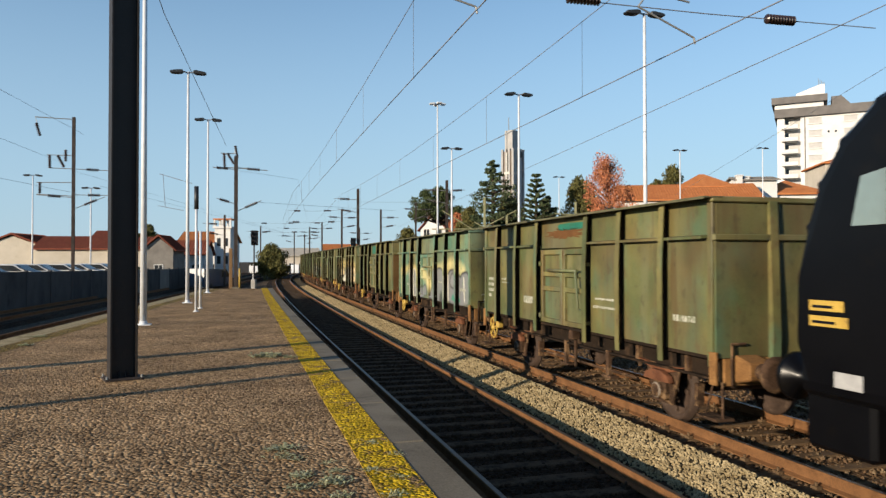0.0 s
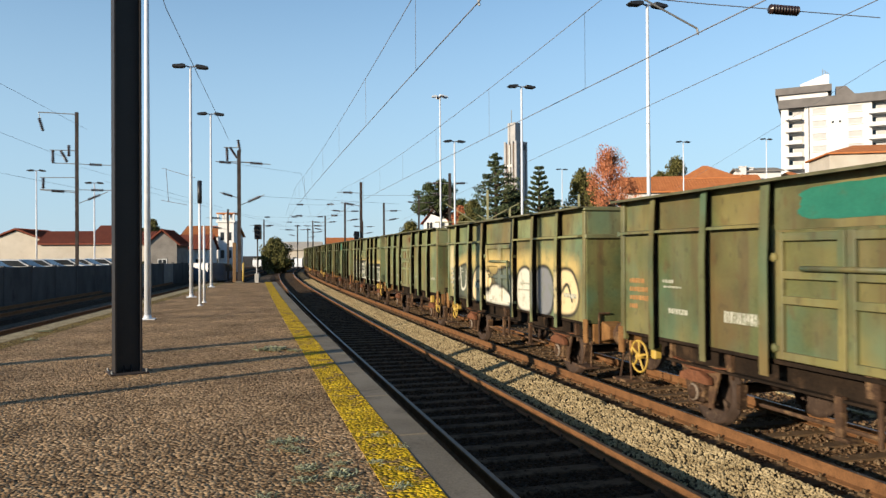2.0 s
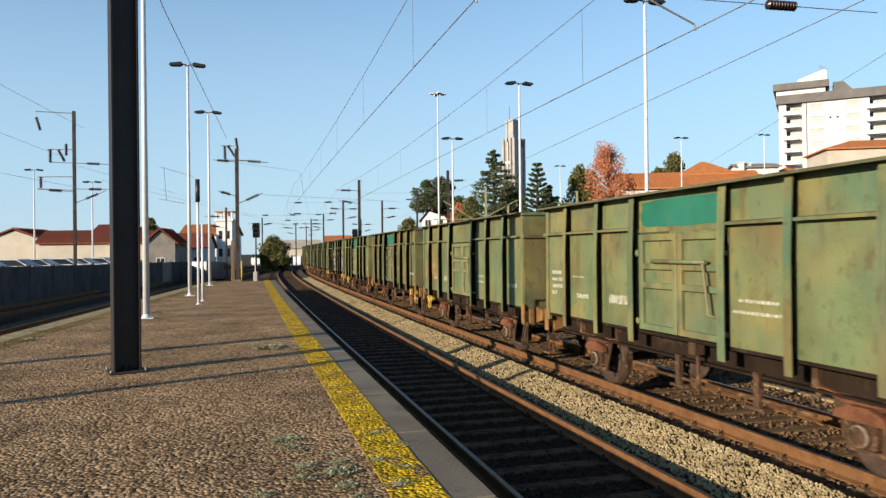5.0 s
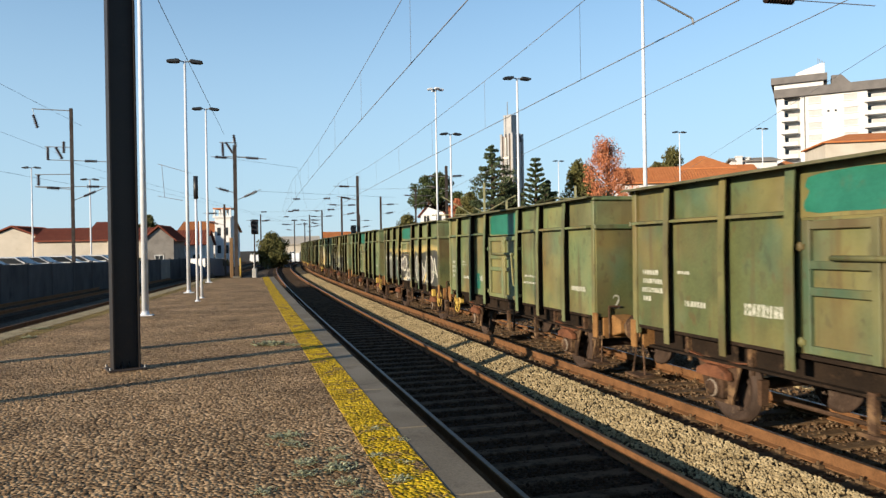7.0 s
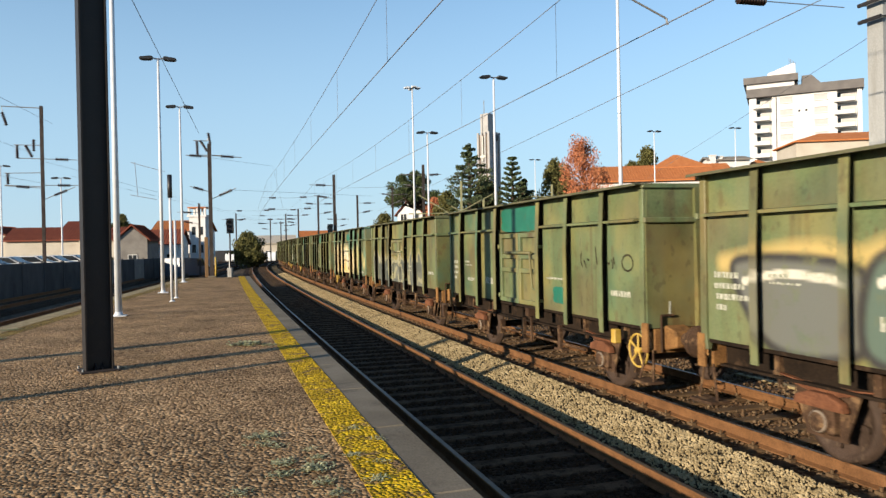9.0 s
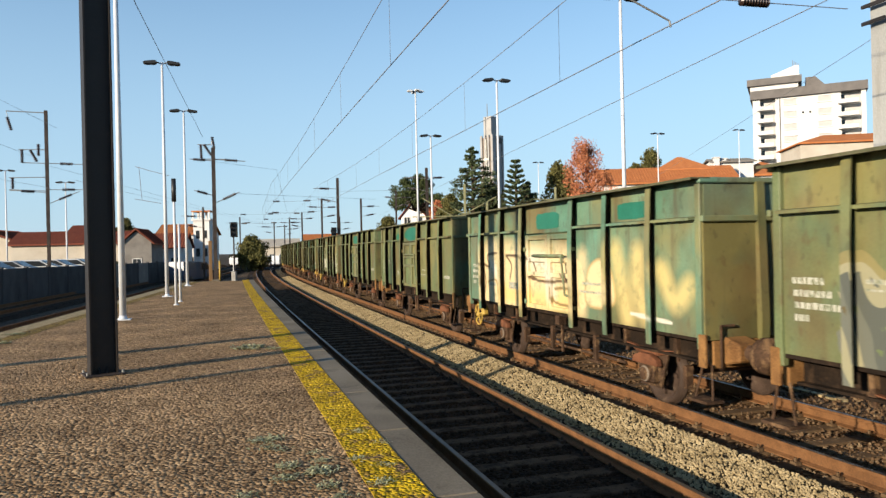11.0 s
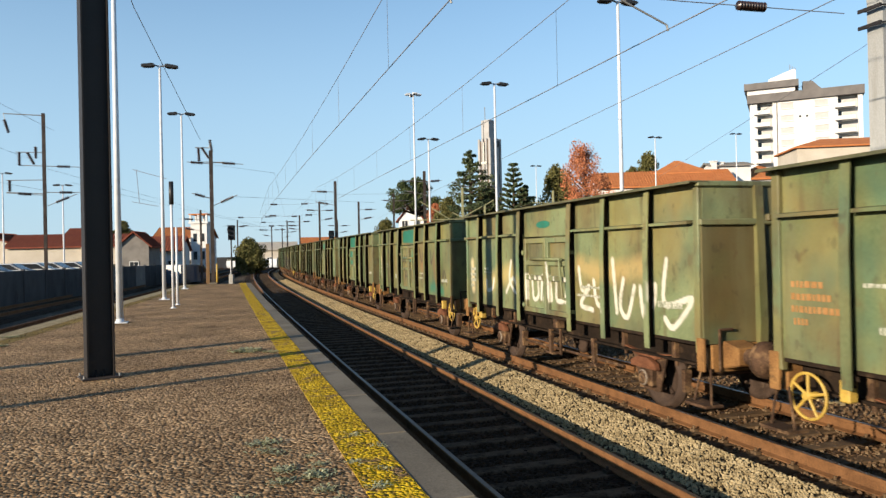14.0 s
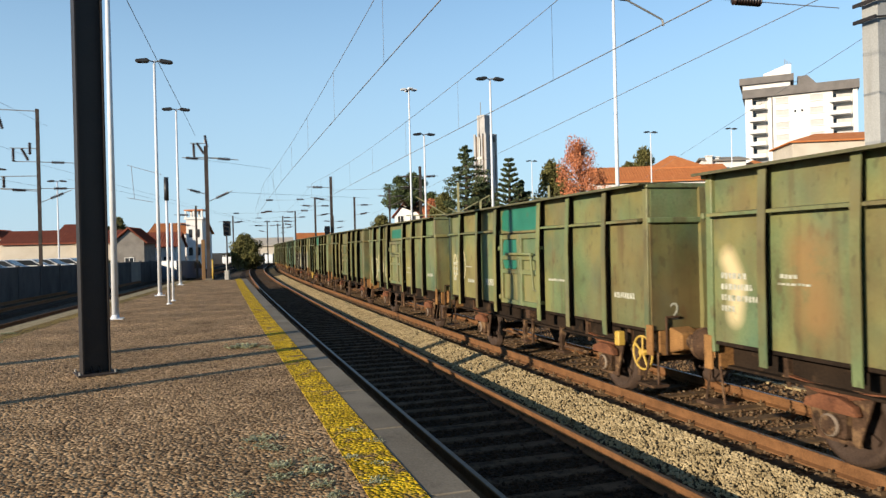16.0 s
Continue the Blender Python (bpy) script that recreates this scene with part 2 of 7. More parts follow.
def on_line(s, off, z=0.0):
    x, y, th = line(s, off)
    return Matrix.Translation((x, y, z)) @ Matrix.Rotation(-th, 4, "Z")


def ribbon(bm, profile, s0, s1, step, mats=None):
    """A cross-section of (offset, z) pairs swept along the tracks."""
    ss = [s0 + (s1 - s0) * i / max(1, round((s1 - s0) / step)) for i in range(max(1, round((s1 - s0) / step)) + 1)]
    rings = []
    for s in ss:
        ring = []
        for off, z in profile:
            x, y, _ = line(s, off)
            ring.append(bm.verts.new((x, y, z)))
        rings.append(ring)
    closed = len(profile) > 2 and profile[0] != profile[-1] and mats != "open"
    k = len(profile)
    for a, b in zip(rings, rings[1:]):
        for i in range(k if closed else k - 1):
            bm.faces.new((a[i], a[(i + 1) % k], b[(i + 1) % k], b[i]))
    if closed:
        bm.faces.new(rings[0][::-1])
        bm.faces.new(rings[-1])


# ---------------------------------------------------------------- ground, platform, tracks
def ground():
    bm = bmesh.new()
    n, far = 60, 2500.0
    bmesh.ops.create_grid(bm, x_segments=n, y_segments=n, size=1)
    for v in bm.verts:
        for i in (0, 1):
            v.co[i] = math.copysign(abs(v.co[i]) ** 2.2, v.co[i]) * far
        v.co.z = -0.98
    tagged(part("ground", bm, DIRT), "brown gravelly railway yard ground", "ground", kind="structure")


PLAT_END = 50.0
ground()


def left_edge(y):
    """The platform's far edge, which closes in on the line towards the ramp."""
    return -7.08 - 0.2078 * y


def platform():
    bm = bmesh.new()
    rows_ = []
    for s in [-45 + 2.0 * i for i in range(48)]:
        if s > PLAT_END:
            break
        x, y, _ = line(s, -2.42)
        xl = left_edge(y)
        rows_.append(((x, y), (min(xl, x - 1.0), y)))
    prev = None
    for a, b in rows_:
        v = [bm.verts.new((a[0], a[1], 0)), bm.verts.new((b[0], b[1], 0)), bm.verts.new((b[0], b[1], -1)), bm.verts.new((a[0], a[1], -1))]
        if prev:
            for i in range(4):
                bm.faces.new((prev[i], prev[(i + 1) % 4], v[(i + 1) % 4], v[i]))
        else:
            bm.faces.new(v)
        prev = v
    bm.faces.new(prev[::-1])
    plat = tagged(part("platform", bm, ASPHALT), "brown exposed-aggregate station platform with yellow edge lines", "platform", kind="structure")
    # yellow line, a thin layer of worn paint
    bm = bmesh.new()
    ribbon(bm, [(-2.42, -0.3), (-2.02, -0.3), (-2.02, 0.006), (-2.42, 0.006)], -45, PLAT_END, 2.0)
    part("yellow_line", bm, YELLOW, plat, "worn yellow safety line along the edge")
    bm = bmesh.new()
    for (a, b), (c, d) in zip(rows_, rows_[1:]):
        v = [bm.verts.new(q) for q in ((b[0] + 0.55, b[1], 0.005), (b[0] + 0.95, b[1], 0.005), (d[0] + 0.95, d[1], 0.005), (d[0] + 0.55, d[1], 0.005))]
        bm.faces.new(v)
    part("yellow_line", bm, FADED, plat, "faded yellow line along the far edge")
    bm = bmesh.new()
    for (a, b), (c, d) in zip(rows_, rows_[1:]):
        v = [bm.verts.new(q) for q in ((b[0] - .02, b[1], 0.004), (b[0] + .5, b[1], 0.004), (d[0] + .5, d[1], 0.004), (d[0] - .02, d[1], 0.004))]
        bm.faces.new(v)
    part("far_coping", bm, STONE, plat, "pale worn concrete edge on the far side")
    # concrete coping slabs, each about two metres
    slabs = None
    s = -20.0
    while s < PLAT_END:
        bm = bmesh.new()
        ln = 1.98
        box(bm, -2.02, -1.686, 0.006, ln, -0.16, 0.0)
        if slabs is None:
            soften(bm, 0.008)
            slabs = part("coping_slab", bm, CONCRETE, plat, at=on_line(s, 0))
        else:
            bm.free()
            again(slabs, plat, on_line(s, 0, random.uniform(-0.002, 0.003)))
        s += 2.0
    bm = bmesh.new()
    ribbon(bm, [(-2.05, -1.0), (-1.76, -1.0), (-1.76, -0.16), (-2.05, -0.16)], -45, PLAT_END, 2.0)
    tagged(part("platform_wall", bm, CONCRETE), "dark concrete platform retaining wall", "wall", kind="structure")


platform()


def rail_profile(c, z):
    return [(c - .07, z - .17), (c + .07, z - .17), (c + .07, z - .155), (c + .012, z - .135), (c + .012, z - .045), (c + .036, z - .035),
            (c + .036, z - .006), (c + .028, z), (c - .028, z), (c - .036, z - .006), (c - .036, z - .035), (c - .012, z - .045), (c - .012, z - .135), (c - .07, z - .155)]


def track(name, off, s0, s1, bed, label, wide=0.0):
    thing = empty(name, label=label, category="railway track", kind="structure")
    for c in (-GAUGE / 2, GAUGE / 2):
        bm = bmesh.new()
        ribbon(bm, rail_profile(off + c, RAIL_Z), s0, s1, 2.0)
        part("rail", bm, RAIL, thing, "rusty steel rail")
        bm = bmesh.new()
        ribbon(bm, [(off + c - .026, RAIL_Z + .0015), (off + c + .026, RAIL_Z + .0015)], s0, s1, 2.0, "open")
        part("rail_head", bm, RAILTOP, thing, "polished running surface")
    bm = bmesh.new()
    ribbon(bm, [(off - 1.9, -1.2), (off - 1.85, -0.86), (off - 1.35, RAIL_Z - .20), (off + 1.35, RAIL_Z - .20), (off + 1.85 + wide, -0.86), (off + 1.9 + wide, -1.2)], s0, s1, 2.0)
    part("ballast_bed", bm, bed, thing)
    return thing


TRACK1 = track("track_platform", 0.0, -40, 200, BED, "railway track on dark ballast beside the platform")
TRACK2 = track("track_train", SPACING, -230, 330, RUSTBED, "rusty railway track carrying the goods train", 2.6)


def sleepers(thing, off, s0, s1, near, tone):
    bm = bmesh.new()
    prism(bm, [(-.14, -.2), (.14, -.2), (.11, -.012), (.095, .0), (-.095, .0), (-.11, -.012)], -1.28, 1.28, axis="x")
    for c in (-GAUGE / 2, GAUGE / 2):
        for e in (-.12, .12):
            box(bm, c + e - .035, c + e + .035, -.05, .05, 0, .035)
            rod(bm, (c + e, 0, 0.03), (c + e, 0, .075), .018, n=6)
    first = part("sleeper", bm, tone, thing, at=on_line(s0, off, RAIL_Z - .172))
    s, k = s0, 1
    rest = bmesh.new()
    while s < s1:
        s += 0.6
        m = on_line(s, off, RAIL_Z - .172 + random.uniform(-.006, .004)) @ Matrix.Rotation(random.uniform(-.01, .01), 4, "Z")
        if s < near:
            again(first, thing, m)
        else:
            box(rest, -1.28, 1.28, -.12, .12, -.2, 0, m)
    tagged(part("far_sleepers", rest, tone, thing), kind="stuff")


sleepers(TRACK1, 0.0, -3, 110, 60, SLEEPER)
sleepers(TRACK2, SPACING, -3, 90, 45, SLEEPER_RUST)


# ---------------------------------------------------------------- the goods train
PITCH, BODY, HALF = 10.215, 8.95, 1.40       # wagon spacing, body length, half width over the sheets
FLOOR_Z, WAIST_Z, TOP_Z = 1.16, 2.69, 3.20   # above the rail
WHEEL_R, AXLE_Y = 0.46, 2.85
POSTS = (-4.42, -3.43, -2.22, -1.08, 1.08, 2.22, 3.43, 4.42)


def gone(t):
    """Metres that the train has gone by t seconds; it slows down."""
    return 13.834 * t - 0.17855 * t * t + 0.00181 * t ** 3


def wagon_pose(centre_s):
    a, b = line(centre_s - AXLE_Y, SPACING), line(centre_s + AXLE_Y, SPACING)
    th = math.atan2(b[0] - a[0], b[1] - a[1])
    return Matrix.Translation(((a[0] + b[0]) / 2, (a[1] + b[1]) / 2, RAIL_Z)) @ Matrix.Rotation(-th, 4, "Z")


def paint(name, a, b, rust, spots, spot_at=0.6):
    """Faded wagon paint: broad brown dirt, bleached runs and dark chips over two greens."""
    m = mat(name, a, b, rust, 1.1, 30, 0.6, 0.15, spots=spots, stretch=(1, 1, 0.5), spot_at=spot_at)
    n, l = m.node_tree.nodes, m.node_tree.links
    bs = n["Principled BSDF"]
    col = bs.inputs["Base Color"].links[0].from_socket
    tc = next(q for q in n if q.type == "TEX_COORD")
    vec = next(q for q in n if q.type == "VECT_MATH").outputs[0]

    def layer(col, scale, stretch, lo, hi, tone, amount, mode="MIX", detail=6):
        mp = n.new("ShaderNodeMapping")
        mp.inputs["Scale"].default_value = stretch
        mp.inputs["Location"].default_value = (scale * 3.1, 1.7, scale)
        l.new(vec, mp.inputs[0])
        t = n.new("ShaderNodeTexNoise")
        t.inputs["Scale"].default_value, t.inputs["Detail"].default_value = scale, detail
        l.new(mp.outputs[0], t.inputs["Vector"])
        r = n.new("ShaderNodeMapRange")
        for k, v in enumerate((lo, hi, 0.0, amount)):
            r.inputs[k + 1].default_value = v
        l.new(t.outputs[0], r.inputs[0])
        x = n.new("ShaderNodeMixRGB")
        x.blend_type, x.inputs[2].default_value = mode, (*dimmed(tone), 1)
        l.new(r.outputs[0], x.inputs[0])
        l.new(col, x.inputs[1])
        return x.outputs[0]
    col = layer(col, 0.62, (1, 1, .9), .44, .62, (.28, .232, .075), .72, detail=3)
    col = layer(col, 0.9, (1, 1, .9), .52, .64, (.07, .16, .10), .55, detail=3)
    col = layer(col, 0.8, (1, 1, .8), .46, .66, (.15, .088, .034), .62)
    col = layer(col, 2.2, (1, 1, .12), .50, .72, (.21, .20, .10), .6)
    col = layer(col, 4.5, (1, 1, .07), .58, .70, (.10, .052, .02), .5, detail=4)
    col = layer(col, 9.0, (1, 1, .6), .60, .66, (.05, .038, .018), .35, detail=9)
    col = layer(col, 4.6, (1, 1, .6), .62, .70, (.12, .055, .02), .4, detail=10)
    col = layer(col, 1.3, (1, 1, 1), .48, .62, (.60, .57, .48), .32, "MULTIPLY")
    l.new(col, bs.inputs["Base Color"])
    return m


PAINT_TONES = {
    "olive": ((0.075, 0.092, 0.030), (0.125, 0.145, 0.052), (0.13, 0.075, 0.028), 0.28, 0.6),
    "green": ((0.108, 0.158, 0.064), (0.19, 0.24, 0.104), (0.15, 0.10, 0.04), 0.25, 0.6),
    "pale": ((0.165, 0.215, 0.095), (0.26, 0.30, 0.145), (0.2, 0.14, 0.06), 0.3, 0.6),
    "teal": ((0.085, 0.225, 0.145), (0.165, 0.325, 0.225), (0.2, 0.14, 0.06), 0.3, 0.63),
}
PAINTS = {k: paint(k + "_wagon_paint", *v) for k, v in PAINT_TONES.items()}


# Near-black steel; on the post webs it paints in the channel's shade.
NEAR_BLACK = mat("sooty_underframe_steel", (0.010, 0.007, 0.005), (0.034, 0.022, 0.014), (0.10, 0.06, 0.034), 1.6, 40, .9, .3, spots=.6, spot_at=.6)
RIM = mat("worn_rim_steel", (0.075, 0.08, 0.045), (0.17, 0.16, 0.095), (0.10, 0.06, 0.035), 2.5, 40, .75, .2, spots=.6)
HUB = mat("pale_dusty_hub", (0.16, 0.12, 0.09), (0.32, 0.26, 0.20), (0.09, 0.05, 0.03), 6, 50, .8, .2, spots=.6)


def build_wagon(shade):
    """One open two-axle wagon, its middle over the origin, y along the train, rail at z 0."""
    green = PAINTS[shade]
    w = empty("open_wagon", label="", category="freight wagon", group="wagons of the goods train")
    h, hb = BODY / 2, HALF
    for sx in (-1, 1):
        # side sheets, bay by bay, a lower one and a shallower one above the waist
        for a, b in zip(POSTS, POSTS[1:]):
            door = a < 0 < b
            for name, z0, z1, x in (("side_panel", FLOOR_Z, WAIST_Z if not door else WAIST_Z - .06, 0.0), ("top_panel", WAIST_Z if not door else WAIST_Z - .06, TOP_Z, 0.03)):
                if door and name == "side_panel":
                    continue
                bm = bmesh.new()
                box(bm, sx * (hb - .05 - x), sx * (hb - x), a, b, z0, z1)
                part(name, bm, green, w)
            if not door:
                bm = bmesh.new()
                prism(bm, [(sx * (hb - .03), WAIST_Z - .014), (sx * (hb + .095), WAIST_Z - .022), (sx * (hb + .11), WAIST_Z - .026), (sx * (hb + .11), WAIST_Z + .010), (sx * (hb - .03), WAIST_Z + .03)], a + .065, b - .065)
                part("waist_rail", bm, green, w)
        for i, y in enumerate(POSTS):
            bm = bmesh.new()
            wide = .058 if i not in (3, 4) else .07
            if i in (0, 7):
                foot = 1.02
                prism(bm, [(sx * (hb - .05), foot), (sx * (hb + .03), foot), (sx * (hb + .035), 1.3), (sx * (hb + .03), TOP_Z - .02), (sx * (hb - .05), TOP_Z - .02)], y - .055, y + .055)
                soften(bm, .012)
            else:
                # channel open towards the head of the train: outer flange and one web
                outer = ((.135, .98), (.14, 1.14), (.14, 2.3), (.105, TOP_Z - .16), (.095, TOP_Z - .03))
                prism(bm, [(sx * (hb + x), z) for x, z in outer] + [(sx * (hb + x - .014), z) for x, z in outer[::-1]], y - wide, y + wide)
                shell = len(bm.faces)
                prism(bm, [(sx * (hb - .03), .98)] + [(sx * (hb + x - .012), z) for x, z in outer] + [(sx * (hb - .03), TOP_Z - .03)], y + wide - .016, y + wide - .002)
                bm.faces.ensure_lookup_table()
                for f in bm.faces[shell:]:      # near-black colour stands for the shade inside the channel
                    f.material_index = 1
            part("post", bm, [green, NEAR_BLACK], w)
        # double door
        for d0, d1 in ((-.985, -.012), (.012, .985)):
            bm = bmesh.new()
            z0, z1 = FLOOR_Z + .02, WAIST_Z - .09
            box(bm, sx * (hb - .06), sx * (hb - .02), d0, d1, z0, z1)
            door = part("door", bm, green, w)
            bm = bmesh.new()
            for q in (z0, z0 + .62, z1 - .52, z1 - .1):
                box(bm, sx * (hb - .03), sx * (hb + .035), d0, d1, q, q + .09)
            for q in (d0, d1 - .1):
                box(bm, sx * (hb - .03), sx * (hb + .04), q, q + .1, z0, z1)
            soften(bm, .008)
            part("door_frame", bm, green, door)
        bm = bmesh.new()
        rod(bm, (sx * (hb + .08), -.72, 2.2), (sx * (hb + .08), .55, 2.2), .03, n=8)
        rod(bm, (sx * (hb + .085), -.66, 2.2), (sx * (hb + .085), -.78, 1.52), .022, n=6)
        rod(bm, (sx * (hb + .085), -.78, 1.52), (sx * (hb + .1), -1.0, 1.5), .022, n=6)
        part("door_bar", bm, green, w, "locking bar of the double door")
        for y in (-1.0, 1.0):
            for z in (1.3, 2.32):
                bm = bmesh.new()
                rod(bm, (sx * (hb + .05), y, z - .05), (sx * (hb + .05), y, z + .05), .022, n=8)
                box(bm, sx * (hb), sx * (hb + .06), y - .06, y + .06, z - .03, z + .03)
                part("hinge", bm, green, w)
        bm = bmesh.new()
        box(bm, sx * (hb - .10), sx * (hb + .19), -h - .05, h + .05, TOP_Z - .018, TOP_Z)
        box(bm, sx * (hb + .175), sx * (hb + .189), -h - .05, h + .05, TOP_Z - .034, TOP_Z - .016)
        part("top_rim", bm, RIM, w, "worn grey-brown top rim")
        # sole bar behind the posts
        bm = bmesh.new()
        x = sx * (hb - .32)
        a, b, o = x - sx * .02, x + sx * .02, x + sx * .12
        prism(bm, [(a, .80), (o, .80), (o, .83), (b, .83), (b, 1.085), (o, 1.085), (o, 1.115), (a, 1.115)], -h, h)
        part("sole_bar", bm, NEAR_BLACK, w, "very dark brown sole bar")
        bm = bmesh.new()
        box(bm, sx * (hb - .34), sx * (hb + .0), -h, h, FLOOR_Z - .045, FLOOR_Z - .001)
        part("side_sill", bm, NEAR_BLACK, w)
        for e in (-1, 1):
            ay = e * AXLE_Y
            x = sx * (GAUGE / 2 + .24)
            bm = bmesh.new()
            for k in range(5):
                ln = .62 - .1 * k
                z = .80 - .022 * k
                prism(bm, [(-ln, z + .05 * (1 if k == 0 else .6)), (0, z - .02), (ln, z + .05 * (1 if k == 0 else .6)), (ln, z + .065 * (1 if k == 0 else .75)), (0, z), (-ln, z + .065 * (1 if k == 0 else .75))], x - .05, x + .05, Matrix.Translation((0, ay, 0)), axis="x")
            box(bm, x - .06, x + .06, ay - .06, ay + .06, .62, .82)
            part("leaf_spring", bm, RED_RUST, w)
            bm = bmesh.new()
            box(bm, x - .09, x + .06, ay - .15, ay + .15, WHEEL_R - .14, WHEEL_R + .17)
            soften(bm, .03)
            turned(bm, [(.13, 0), (.13, .06), (.10, .1), (.04, .12)], Matrix.Translation((x + sx * .05, ay, WHEEL_R)) @ Matrix.Rotation(sx * math.pi / 2, 4, "Y"), 14)
            ab = part("axle_box", bm, UNDER, w)
            bm = bmesh.new()
            prism(bm, [(ay - .34, .60), (ay + .34, .60), (ay + .30, .70), (ay + .12, .765), (ay - .12, .765), (ay - .30, .70)], x - .04, x + sx * .14, axis="x")
            soften(bm, .03, 2)
            part("spring_saddle", bm, RED_RUST, w, "rounded red-brown spring saddle")
            bm = bmesh.new()
            turned(bm, [(.06, .108), (.105, .098), (.118, .085), (.122, .062)], Matrix.Translation((x + sx * .05, ay, WHEEL_R)) @ Matrix.Rotation(sx * math.pi / 2, 4, "Y"), 14)
            part("hub_cover", bm, HUB, ab, "pale dusty hub cover")
            bm = bmesh.new()
            for q in (-1, 1):
                prism(bm, [(ay + q * .17, .30), (ay + q * .26, .30), (ay + q * .46, .84), (ay + q * .19, .84)], x - .012, x + .012, axis="x")
            box(bm, x - .015, x + .015, ay - .27, ay + .27, .27, .32)
            part("axle_guard", bm, UNDER, w)
            for q in (-1, 1):
                bm = bmesh.new()
                yy = ay + q * .66
                prism(bm, [(yy - .05, .82), (yy + .05, .82), (yy + .035, 1.12), (yy - .035, 1.12)], x - .05, x + .07, axis="x")
                rod(bm, (x, yy, .72), (x, yy, .84), .03, n=6)
                part("spring_hanger", bm, UNDER, w)
            for q in (-1, 1):
                bm = bmesh.new()
                yy = ay + q * .52
                prism(bm, [(yy - .03, .3), (yy + .03, .3), (yy + .045, .62), (yy - .045, .62)], sx * .80, sx * .91, axis="x")
                rod(bm, (sx * .84, yy, .7), (sx * .84, yy, 1.05), .025, n=6)
                part("brake_block", bm, UNDER, w)
        for y in (-1.3, .35):
            bm = bmesh.new()
            x = sx * (hb - .22)
            box(bm, x - .03, x + .03, y - .05, y + .05, .42, .86)
            box(bm, x - .05, x + .1, y - .16, y + .16, .40, .44)
            part("foot_step", bm, UNDER, w)
        bm = bmesh.new()
        rod(bm, (sx * (hb - .25), -2.2, .52), (sx * (hb - .25), 1.6, .52), .025, n=6)
        rod(bm, (sx * (hb - .12), -.25, .45), (sx * (hb - .12), -.25, 1.12), .03, n=6)
        box(bm, sx * (hb - .16), sx * (hb - .02), -.33, -.17, .95, 1.2)
        part("brake_rigging", bm, UNDER, w)
    for e in (-1, 1):
        y = e * h
        bm = bmesh.new()
        box(bm, -hb, hb, y - .03, y + .03, FLOOR_Z - .02, WAIST_Z)
        part("end_panel", bm, PAINTS["olive"], w, "dark olive end sheet")
        bm = bmesh.new()
        box(bm, -hb + .03, hb - .03, y - .03 - e * .02, y + .03 - e * .02, WAIST_Z, TOP_Z - .01)
        part("end_top_panel", bm, green, w)
        for x in (-.55, .55):
            bm = bmesh.new()
            prism(bm, [(y + e * .02, 1.0), (y + e * .1, 1.0), (y + e * .12, 1.4), (y + e * .07, TOP_Z - .05), (y + e * .02, TOP_Z - .05)], x - .06, x + .06, axis="x")
            part("end_post", bm, PAINTS["olive"], w)
        bm = bmesh.new()
        box(bm, -hb - .05, hb + .05, y + e * .02, y + e * .08, WAIST_Z - .05, WAIST_Z + .03)
        soften(bm, .012)
        part("end_waist_rail", bm, green, w)
        bm = bmesh.new()
        box(bm, -hb - .06, hb + .06, y - .05, y + .05, TOP_Z - .07, TOP_Z + .004)
        soften(bm, .015)
        part("end_rim", bm, green, w)
        bm = bmesh.new()
        box(bm, -1.3, 1.3, y - .05, y + .05, .78, 1.13)
        soften(bm, .012)
        part("headstock", bm, HEADSTOCK, w, "rusty orange-brown headstock beam")
        for x in (-.98, .98):
            bm = bmesh.new()
            prism(bm, [(y + e * .045, .82), (y + e * .34, .89), (y + e * .34, 1.11), (y + e * .045, 1.18)], x - .17, x + .17, axis="x")
            soften(bm, .02)
            part("buffer_casing", bm, HEADSTOCK, w, "flared ochre-brown buffer casing")
            bm = bmesh.new()
            sx = math.copysign(1, x)
            box(bm, sx * (hb + .002), sx * (hb + .046), y - .07, y + .07, .80, 1.22)
            soften(bm, .01)
            part("corner_foot", bm, HEADSTOCK, w, "rust-orange foot of the corner post")
            bm = bmesh.new()
            for q in (-.17, .17):
                rod(bm, (sx * (hb - .06), y - e * .02 + q * .5, .84), (sx * (hb - .02), y - e * .05 + q, .40), .016, n=6)
            box(bm, sx * (hb - .16), sx * (hb + .10), y - e * .05 - .21, y - e * .05 + .21, .365, .40)
            part("stirrup_step", bm, UNDER, w, "hanging shunter's step below the corner")
            bm = bmesh.new()
            m = Matrix.Translation((x, y + e * .04, 1.0)) @ Matrix.Rotation(-e * math.pi / 2, 4, "X")
            turned(bm, [(.16, 0), (.16, .03), (.10, .04), (.10, .36), (.085, .37), (.085, .5), (.22, .53), (.225, .57), (.16, .595)], m, 18)
            part("buffer", bm, UNDER, w, "dark round buffer")
        bm = bmesh.new()
        box(bm, -.05, .05, min(y, y + e * .32), max(y, y + e * .32), .94, 1.04)
        for k in range(3):
            yy = y + e * (.3 + .11 * k)
            rod(bm, (-.05, yy, .98 - .1 * k), (-.05, yy + e * .1, .84 - .1 * k), .022, n=6)
            rod(bm, (.05, yy, .98 - .1 * k), (.05, yy + e * .1, .84 - .1 * k), .022, n=6)
        part("coupling", bm, UNDER, w)
        for x in (-1.2, 1.2):
            bm = bmesh.new()
            rod(bm, (x, y + e * .07, .8), (x, y + e * .07, 1.32), .018, n=6)
            rod(bm, (x, y + e * .07, 1.32), (x - math.copysign(.2, x), y + e * .07, 1.32), .018, n=6)
            part("grab_rail", bm, UNDER, w)
